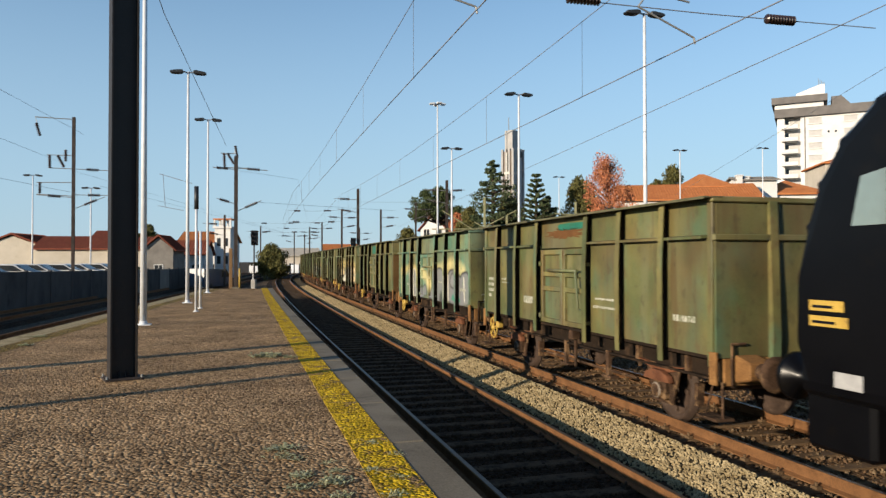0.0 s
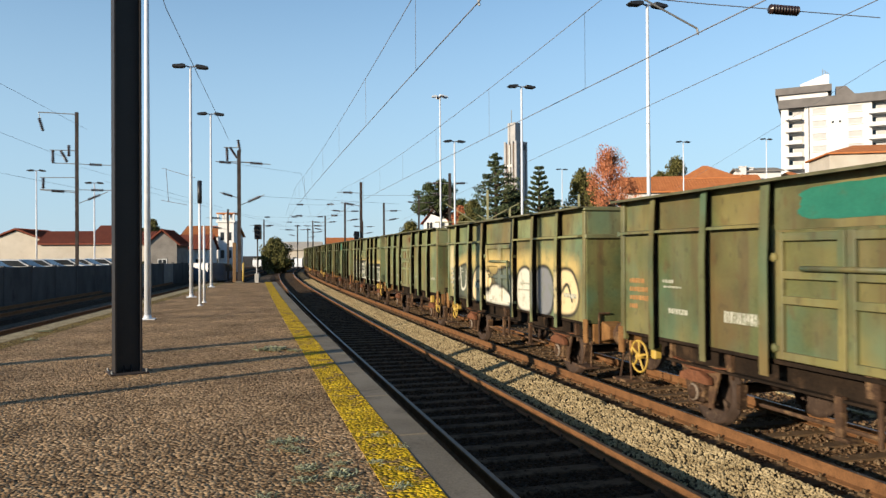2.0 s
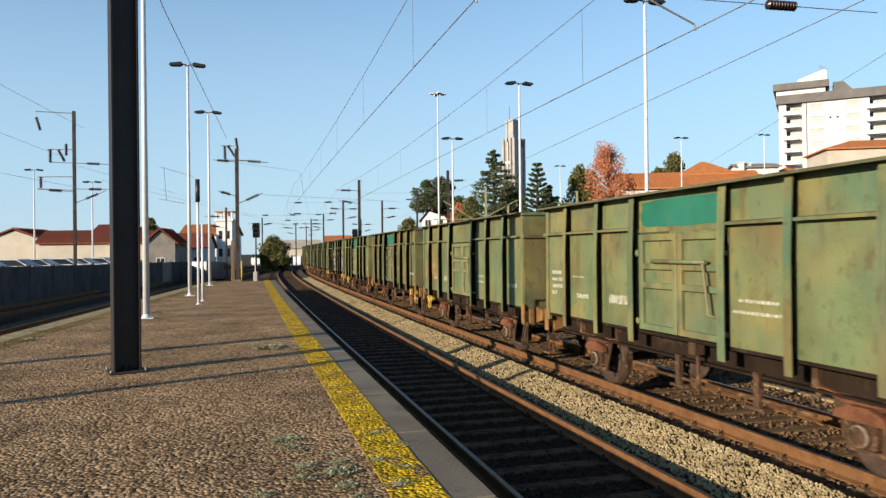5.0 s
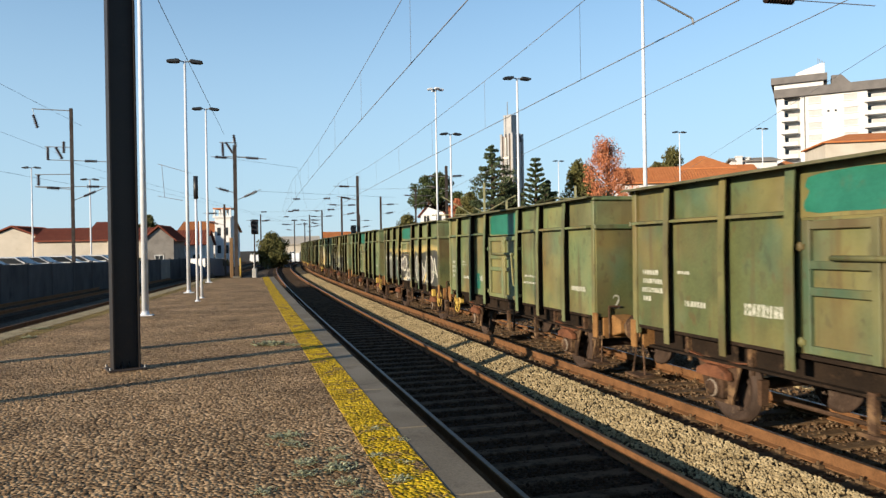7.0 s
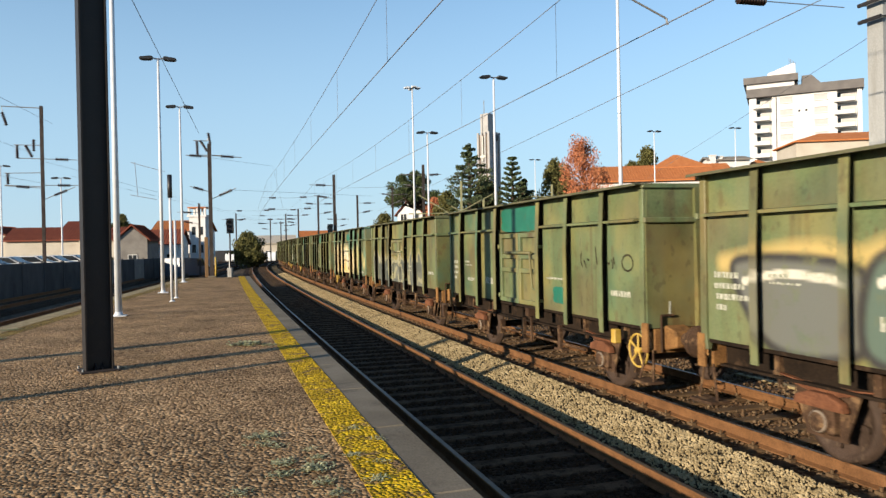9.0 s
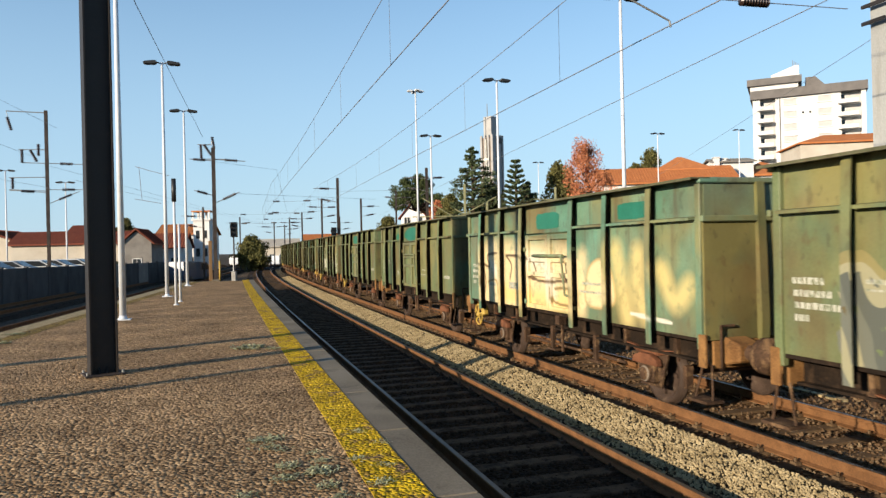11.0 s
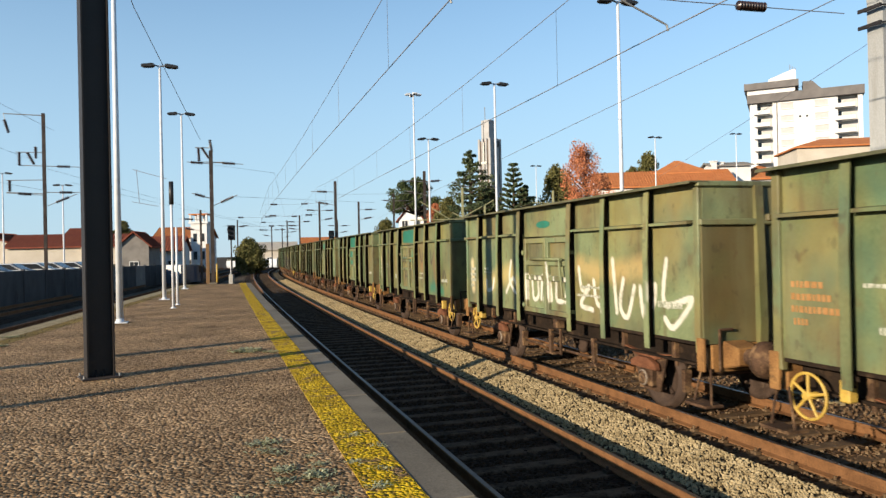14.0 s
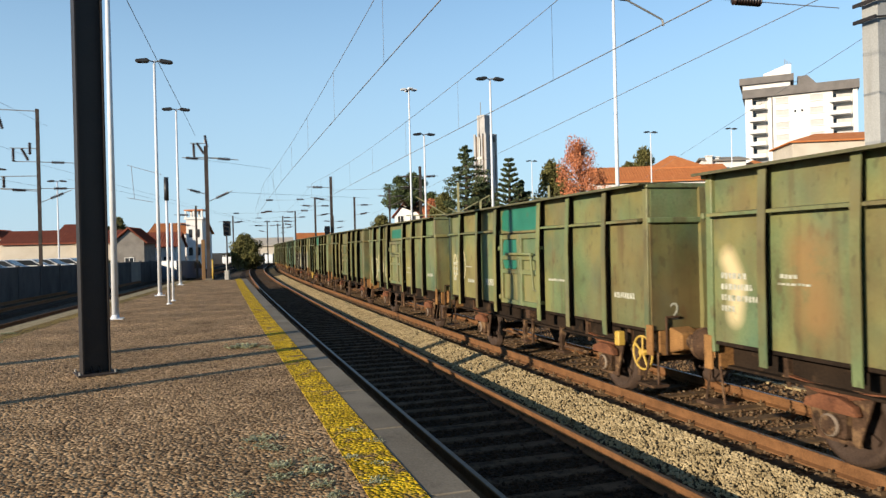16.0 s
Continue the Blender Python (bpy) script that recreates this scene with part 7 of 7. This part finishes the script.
def flats():
    """White tower block with recessed balconies and dark roof bands."""
    c = empty("tower_block", Matrix.Translation((73.7, 172.9, -2.71)) @ Matrix.Rotation(radians(-25.5), 4, "Z") @ Matrix.Scale(1.33, 4), label="white apartment tower block with dark grey roof bands", category="building")
    W, D, e = 17.6, 14.0, 28.6
    bm = bmesh.new()
    prism(bm, [(0, 0), (1.2, 0), (1.2, 1.3), (3.7, 1.3), (3.7, 0), (13.9, 0), (13.9, 1.3), (16.9, 1.3), (16.9, 0), (W, 0), (W, D), (0, D)], 0, e, axis="z")
    part("wall", bm, PLASTER_W, c)
    bm = bmesh.new()
    box(bm, -.4, W + .3, -.6, D, e, e + 1.5)
    part("roof_band", bm, DARKBAND, c, "dark grey concrete roof band")
    bm = bmesh.new()
    box(bm, -.5, 7.4, 3.0, D - 2, e + 1.5, e + 3.0)
    part("penthouse", bm, PLASTER_W, c)
    bm = bmesh.new()
    box(bm, -1.0, 8.0, 2.4, D - 1.4, e + 3.0, e + 4.2)
    part("penthouse_band", bm, DARKBAND, c, "dark grey upper roof band")
    bm = bmesh.new()
    prism(bm, [(3.0, e + 4.2), (7.6, e + 4.2), (7.6, e + 6.3), (7.0, e + 6.4), (3.0, e + 5.0)], 4.5, 8)
    part("lift_house", bm, PLASTER_W, c)
    bm = bmesh.new()
    prism(bm, [(8.6, e + 1.5), (12.4, e + 1.5), (10.2, e + 3.9), (8.6, e + 3.9)], 4, 9)
    part("roof_plant", bm, DARKBAND, c)
    shutter = mat("pale_shutter", (.52, .51, .50), (.62, .61, .60), None, 2, 20, .7, 0)
    for i in range(13):
        z = e - 2.1 - 2.17 * i
        if z < 1:
            break
        for x0, x1 in ((1.2, 3.7), (13.9, 16.9)):
            bm = bmesh.new()
            box(bm, x0 - .5, x1 - .4, -.8, 1.3, z, z + .16)
            box(bm, x0 - .5, x1 - .4, -.8, -.7, z + .16, z + .72)
            soften(bm, .03)
            part("balcony", bm, PLASTER_W, c)
            bm = bmesh.new()
            box(bm, x0 + .75, x1 - .15, 1.22, 1.29, z + .2, z + 1.75)
            part("balcony_door", bm, shutter, c)
            bm = bmesh.new()
            box(bm, x0 + .1, x0 + .6, 1.22, 1.29, z + .2, z + 1.75)
            part("balcony_window", bm, GLASS, c)
        for x in (5.0, 10.4):
            bm = bmesh.new()
            box(bm, x, x + 2.0, -.04, .1, z + .75, z + 1.7)
            sh = part("window", bm, shutter, c, "pale closed roller shutter")
            bm = bmesh.new()
            box(bm, x - .1, x + 2.1, -.16, .02, z + 1.7, z + 1.84)
            part("lintel", bm, PLASTER_W, sh)
            bm = bmesh.new()
            box(bm, x - .1, x + 2.1, -.16, .02, z + .61, z + .75)
            part("sill", bm, PLASTER_W, sh)
        for x in (7.9, 9.0) if i % 3 == 1 else ():
            bm = bmesh.new()
            box(bm, x, x + .32, -.03, .1, z + 1.15, z + 1.5)
            part("small_window", bm, GLASS, c)
    bm = bmesh.new()
    for k in range(5):
        rod(bm, (6.6 + k * .25, 5.5, e + 6.2), (6.6 + k * .25, 5.5, e + 7.6 - .2 * k), .05, n=5)
    part("antenna", bm, GALV, c)
    bm = bmesh.new()
    rod(bm, (4.4, -.08, 0), (4.4, -.08, e), .07, n=6)
    part("downpipe", bm, DARKBAND, c)


flats()


def church():
    c = empty("bell_tower", Matrix.Translation((11.1, 170, -1)), label="modern grey concrete bell tower with a pale cross", category="tower")
    cm = mat("tower_concrete", (0.38, 0.38, 0.375), (0.52, 0.51, 0.50), (0.28, 0.27, 0.27), .5, 20, .9, .15, spots=.4)
    turn = Matrix.Rotation(radians(45), 4, "Z")
    slot = mat("brown_louvre_slot", (0.16, 0.12, 0.09), (0.24, 0.19, 0.15), None, 1, 20, .9, .1)
    bm = bmesh.new()
    box(bm, -1.75, 1.75, -1.75, 1.75, 0, 28.4, turn)
    part("core", bm, slot, c)
    for k, (y0, y1) in enumerate(((-1.9, -1.35), (-.85, -.35), (.3, .75), (1.3, 1.9))):
        bm = bmesh.new()
        box(bm, -2.0, -1.6, y0, y1, 0, 28.9, turn)
        soften(bm, .05)
        part("fin", bm, cm, c)
    for x0, x1 in ((-1.99, -.75), (-.35, 1.1), (1.4, 1.95)):
        bm = bmesh.new()
        box(bm, x0, x1, -2.0, -1.6, 0, 28.9, turn)
        soften(bm, .05)
        part("fin", bm, cm, c)
    for x0, x1, y0, y1 in ((-1.45, .45, -1.2, .45), (-1.55, -1.25, .5, 1.1)):
        bm = bmesh.new()
        box(bm, x0, x1, y0, y1, 28.0, 33.3, turn)
        soften(bm, .05)
        part("belfry", bm, cm, c)
    bm = bmesh.new()
    box(bm, -2.12, -2.02, -.15, .1, 16, 28.0, turn)
    box(bm, -2.14, -2.03, -.9, .8, 23.0, 23.5, turn)
    part("cross", bm, mat("pale_cross", (.7, .68, .6), (.8, .78, .7), None, 2, 20, .7, 0), c, "pale cross on the tower face")
    bm = bmesh.new()
    turned(bm, [(.75, 0), (.75, .15), (.6, .2)], turn @ Matrix.Translation((.4, -2.0, 27.6)) @ Matrix.Rotation(math.pi / 2, 4, "X"), 20)
    part("clock", bm, LAMPHEAD, c, "round dark clock face")
    bm = bmesh.new()
    rod(bm, (-.9, 0, 33), (-.9, 0, 36.5), .09, n=6)
    part("lightning_rod", bm, GALV, c)


church()


# ---------------------------------------------------------------- trees
BARK = mat("tree_bark", (0.06, 0.045, 0.03), (0.12, 0.09, 0.065), None, 3, 30, .95, .6)


def leaf_mat(name, a, b):
    m = mat(name, a, b, None, .8, 4, .7, 0, shift=False)
    n, l = m.node_tree.nodes, m.node_tree.links
    geo = n.new("ShaderNodeNewGeometry")
    hs = n.new("ShaderNodeHueSaturation")
    mr = n.new("ShaderNodeMapRange")
    mr.inputs[3].default_value, mr.inputs[4].default_value = .55, 1.4
    l.new(geo.outputs["Random Per Island"], mr.inputs[0])
    l.new(mr.outputs[0], hs.inputs["Value"])
    bs = n["Principled BSDF"]
    l.new(bs.inputs["Base Color"].links[0].from_socket, hs.inputs["Color"])
    l.new(hs.outputs[0], bs.inputs["Base Color"])
    return m


G_PINE = leaf_mat("pine_needles", (0.05, 0.07, 0.026), (0.095, 0.12, 0.045))
G_CON = leaf_mat("conifer_foliage", (0.06, 0.085, 0.04), (0.12, 0.15, 0.07))
G_BROAD = leaf_mat("olive_foliage", (0.085, 0.088, 0.028), (0.19, 0.175, 0.06))
G_RED = leaf_mat("autumn_red_foliage", (0.44, 0.13, 0.055), (0.68, 0.28, 0.14))


def leaves(bm, centre, rad, n, size, rnd, flat=1.0):
    for i in range(n):
        v = Vector((rnd.gauss(0, 1), rnd.gauss(0, 1), rnd.gauss(0, 1))).normalized() * rad * rnd.random() ** .45
        v.z *= flat
        p = Vector(centre) + v
        q = Euler((rnd.uniform(0, 6.3), rnd.uniform(0, 6.3), rnd.uniform(0, 6.3))).to_matrix()
        s = size * rnd.uniform(.6, 1.3)
        vs = [bm.verts.new(p + q @ Vector(c)) for c in ((-s, 0, 0), (-.2 * s, -.5 * s, .1 * s), (s, 0, 0), (-.2 * s, .5 * s, .1 * s))]
        bm.faces.new(vs)


def tree(x, y, top, kind, label, spread, seed, base=-1.0, low=.3):
    rnd = random.Random(seed)
    c = empty("tree", Matrix.Translation((x, y, base)), label=label, category="tree", group="trees behind the station")
    h = top - base
    tr, cr = bmesh.new(), bmesh.new()
    rod(tr, (0, 0, 0), (rnd.uniform(-.2, .2), 0, h * .55), h * .028, h * .016, n=9)
    rod(tr, (0, 0, h * .54), (0, 0, h * .96), h * .016, h * .004, n=7)
    if kind in ("broad", "red"):
        for i in range(75):
            a = rnd.uniform(0, math.tau)
            z = h * (low + (.95 - low) * ((i + .5) / 75))
            u = (z / h - low) / (1 - low)
            prof = math.sin(math.pi * min(1, .22 + .78 * u) ** (1.1 if kind == "broad" else .85)) if kind == "broad" else max(.02, 1.02 - u) ** .68 * min(1, .7 + 1.6 * u)
            r = spread * prof * rnd.uniform(.35, 1.0)
            e = Vector((math.cos(a) * r, math.sin(a) * r, z + h * .05))
            rod(tr, (0, 0, z - r * .5), e, h * .007, h * .002, n=5)
            if kind == "red":
                leaves(cr, e, spread * rnd.uniform(.10, .24), 170, .10, rnd, 1.5)
            else:
                leaves(cr, e, spread * rnd.uniform(.16, .30), 95, .16, rnd, 1.1)
            if kind == "broad":
                leaves(cr, e * .6 + Vector((0, 0, z * .4)), spread * .34, 60, .17, rnd)
        mt = G_BROAD if kind == "broad" else G_RED
    elif kind == "conifer":
        for i in range(90):
            z = h * (low + (1 - low) * (i / 90))
            a = i * 2.4 + rnd.uniform(-.3, .3)
            r = spread * (1.02 - i / 90) ** .8 * rnd.choice((.35, .55, .8, 1.0, 1.2)) * rnd.uniform(.85, 1.1)
            e = Vector((math.cos(a) * r, math.sin(a) * r, z + r * rnd.uniform(-.1, .35)))
            rod(tr, (0, 0, z), e, h * .006, h * .002, n=4)
            for u in (.35, .6, .8, 1.0):
                leaves(cr, Vector((0, 0, z)).lerp(e, u) + Vector((0, 0, -.12)), .14 + .11 * r, 30, .15, rnd, .7)
        mt = G_CON
    elif kind == "araucaria":
        for i in range(15):
            z = h * (low + (1 - low) * (i / 15))
            r = spread * (1.04 - i / 15) ** .85 * rnd.uniform(.88, 1.08)
            for k in range(7):
                a = k * math.tau / 7 + i * .4
                e = Vector((math.cos(a) * r, math.sin(a) * r, z + r * .22))
                rod(tr, (0, 0, z), e, h * .006, h * .003, n=4)
                for u in (.3, .5, .7, .85, 1.0):
                    leaves(cr, Vector((0, 0, z)).lerp(e, u) + Vector((0, 0, .1 * r * u * u)), .15, 24, .12, rnd, .8)
        mt = G_CON
    else:
        for i in range(60):
            a, r = rnd.uniform(0, math.tau), spread * rnd.random() ** .5
            z = h * (.97 - .16 * (r / spread) ** 2 - .2 * rnd.random())
            e = Vector((math.cos(a) * r, math.sin(a) * r, z))
            rod(tr, (0, 0, h * .6), e, h * .009, h * .003, n=5)
            leaves(cr, e, spread * .25, 230, .17, rnd, .8)
        mt = G_PINE
    part("trunk", tr, BARK, c)
    crown = part("crown", cr, mt, c)
    crown["kind"] = "stuff"


tree(14.8, 75, 12.1, "red", "autumn tree with orange-red leaves", 4.5, 3, low=.3)
tree(13.5, 84, 10.9, "broad", "rounded olive-green tree beside the autumn tree", 3.4, 4)
tree(3.4, 90, 14.4, "conifer", "tall dark green conifer behind the station", 4.7, 5)
tree(5.6, 93, 9.6, "broad", "dark broadleaf tree below the bell tower", 2.8, 6)
tree(7.8, 80, 11.7, "araucaria", "araucaria conifer with tiered branches", 2.6, 7)
tree(9.2, 82, 9.2, "conifer", "dark green cypress-like conifer", 4.0, 8, low=.1)
tree(-4.2, 110, 13.1, "pine", "umbrella pine with a broad flat crown", 3.9, 9)
tree(-1.2, 104, 8.4, "red", "small reddish shrub tree", 2.2, 10)
tree(.6, 96, 8.6, "broad", "olive-green tree standing beside the tracks", 2.3, 11)
tree(30.0, 106, 15.2, "broad", "round green tree behind the orange roofs", 3.2, 12)
tree(27.3, 104, 13.0, "broad", "green tree behind the orange roofs", 2.0, 13)
tree(-28.0, 104, 3.7, "broad", "dark green bush past the platform end", 2.9, 14, low=.12)
tree(-46.3, 104, 6.8, "broad", "dark tree behind the sheds", 1.8, 15)
tree(-9.5, 118, 6.8, "broad", "low dark trackside bush", 2.6, 16, low=.1)
tree(-58.5, 118, 4.4, "broad", "dark hedge tree behind the sheds", 2.0, 17, low=.1)


def skyline():
    """Low far rows of trees and roofs that close the horizon."""
    rnd = random.Random(21)
    for i in range(46):
        a = radians(-62 + i * 3.0)
        d = rnd.uniform(230, 330)
        x, y = math.sin(a) * d, math.cos(a) * d
        if -35 < math.degrees(a) < -8 and i % 2:
            continue
        h = rnd.uniform(4, 7)
        house(x, y, rnd.uniform(9, 16), 9, h - 1.6, h, rnd.choice((PLASTER_W, PLASTER_C, PLASTER_Y)), rnd.choice((TILE_O, TILE_R)), -a + rnd.uniform(-.3, .3), "distant town house with a tiled roof", 2, 4)


skyline()


# ---------------------------------------------------------------- the locomotive at the head of the train
PLATE = mat("dull_grey_plate", (0.34, 0.34, 0.34), (0.5, 0.5, 0.49), None, 9, 60, .6, 0)
LOCOBLACK = mat("sooty_black_paint", (0.002, 0.002, 0.003), (0.005, 0.005, 0.006), (0.010, 0.008, 0.006), 1.5, 40, .3, .03, spots=.4)
LOCOBLACK.node_tree.nodes["Principled BSDF"].inputs["Specular IOR Level"].default_value = 0.2


def loco():
    c = empty("locomotive", label="black diesel locomotive with yellow warning labels", category="locomotive")
    bm = bmesh.new()
    prof = [(0.0, .95), (0.0, 1.5), (.02, 2.2), (.09, 2.75), (.26, 3.2), (.56, 3.62), (1.0, 3.95), (1.6, 4.18), (2.4, 4.28), (18.4, 4.28), (19.2, 3.7), (19.8, 2.2), (19.9, .95)]
    prism(bm, [(-y, z) for y, z in prof], -1.42, 1.42, axis="x")
    soften(bm, .16, 3)
    body = part("body", bm, LOCOBLACK, c)
    for sx in (-1, 1):
        for y, w in ((-.95, .42), (-1.6, .55)):
            bm = bmesh.new()
            prism(bm, [(y - w / 2, 2.72), (y + w / 2, 2.72), (y + w / 2 - .12, 3.2), (y - w / 2, 3.25)], sx * 1.425, sx * 1.437, axis="x")
            part("side_window", bm, mat("reflecting_glass", (.55, .6, .5), (.65, .7, .6), None, 1, 10, .1, 0, metal=.8), body)
        for k, (z, ln) in enumerate(((1.86, .45), (1.70, .50))):
            bm = bmesh.new()
            prism(bm, [(-.18 - ln, z), (-.18, z), (-.18, z + .11), (-.18 - ln, z + .11)], sx * 1.424, sx * 1.430, axis="x")
            lb = part("warning_label", bm, YELLOWPART, body, "yellow warning label with dark bars")
            bm = bmesh.new()
            prism(bm, [(-.22 - ln * .6, z + .03), (-.22, z + .03), (-.22, z + .06), (-.22 - ln * .6, z + .06)], sx * 1.431, sx * 1.433, axis="x")
            part("bar", bm, BLACK, lb)
        bm = bmesh.new()
        prism(bm, [(-.85, 1.1), (-.5, 1.1), (-.5, 1.26), (-.85, 1.26)], sx * 1.424, sx * 1.43, axis="x")
        part("data_plate", bm, PLATE, body, "pale grey data plate")
        for yy in (-3.2, -16.7):
            bm = bmesh.new()
            box(bm, sx * 1.05, sx * 1.2, yy - 1.9, yy + 1.9, .45, .8)
            soften(bm, .04)
            part("bogie_frame", bm, STEELDARK, c)
            for q in (-1.2, 1.2):
                bm = bmesh.new()
                turned(bm, [(.12, -.07), (.5, -.05), (.52, .04), (.36, .02), (.14, .07)], Matrix.Translation((sx * GAUGE / 2, yy + q, .52)) @ Matrix.Rotation(math.pi / 2, 4, "Y"), 24)
                part("wheel", bm, WHEEL, c)
        bm = bmesh.new()
        turned(bm, [(.16, 0), (.11, .05), (.11, .4), (.27, .45), (.28, .52), (.2, .56)], Matrix.Translation((sx * .98, 0, 1.05)) @ Matrix.Rotation(-math.pi / 2, 4, "X"), 18)
        part("buffer", bm, LOCOBLACK, c)
    bm = bmesh.new()
    box(bm, -1.35, 1.35, -.9, -.02, .4, 1.0)
    soften(bm, .05)
    part("buffer_beam", bm, LOCOBLACK, c)
    bm = bmesh.new()
    box(bm, -1.1, 1.1, -12.5, -7.3, .35, 1.0)
    soften(bm, .08)
    part("fuel_tank", bm, STEELDARK, c)
    return c


LOCO = loco()
LOCO_S = 17.97 - BODY - 1.45


def loco_pose(s):
    a, b = line(s - 3.2, SPACING), line(s - 16.7, SPACING)
    th = math.atan2(a[0] - b[0], a[1] - b[1])
    m = line(s - 3.2, SPACING)
    return Matrix.Translation((m[0], m[1], RAIL_Z)) @ Matrix.Rotation(-th, 4, "Z") @ Matrix.Translation((0, 3.2, 0))


LOCO.matrix_basis = loco_pose(LOCO_S)


# ---------------------------------------------------------------- what moves
def motions():
    times = [0.5 * i for i in range(33)]
    walk(LOCO, [(t, loco_pose(LOCO_S - gone(t))) for t in times])
    for k, w in TRAIN:
        s = 17.97 + PITCH * (k - 1) - BODY / 2
        walk(w, [(t, wagon_pose(s - gone(t))) for t in times])
        ticks = [i / 30 for i in range(481)]
        for p in [o for o in w.children if o.name.startswith("wheelset")]:
            walk(p, [(t, Matrix.Translation(p.location) @ Matrix.Rotation(gone(t) / WHEEL_R, 4, "X")) for t in ticks])


motions()
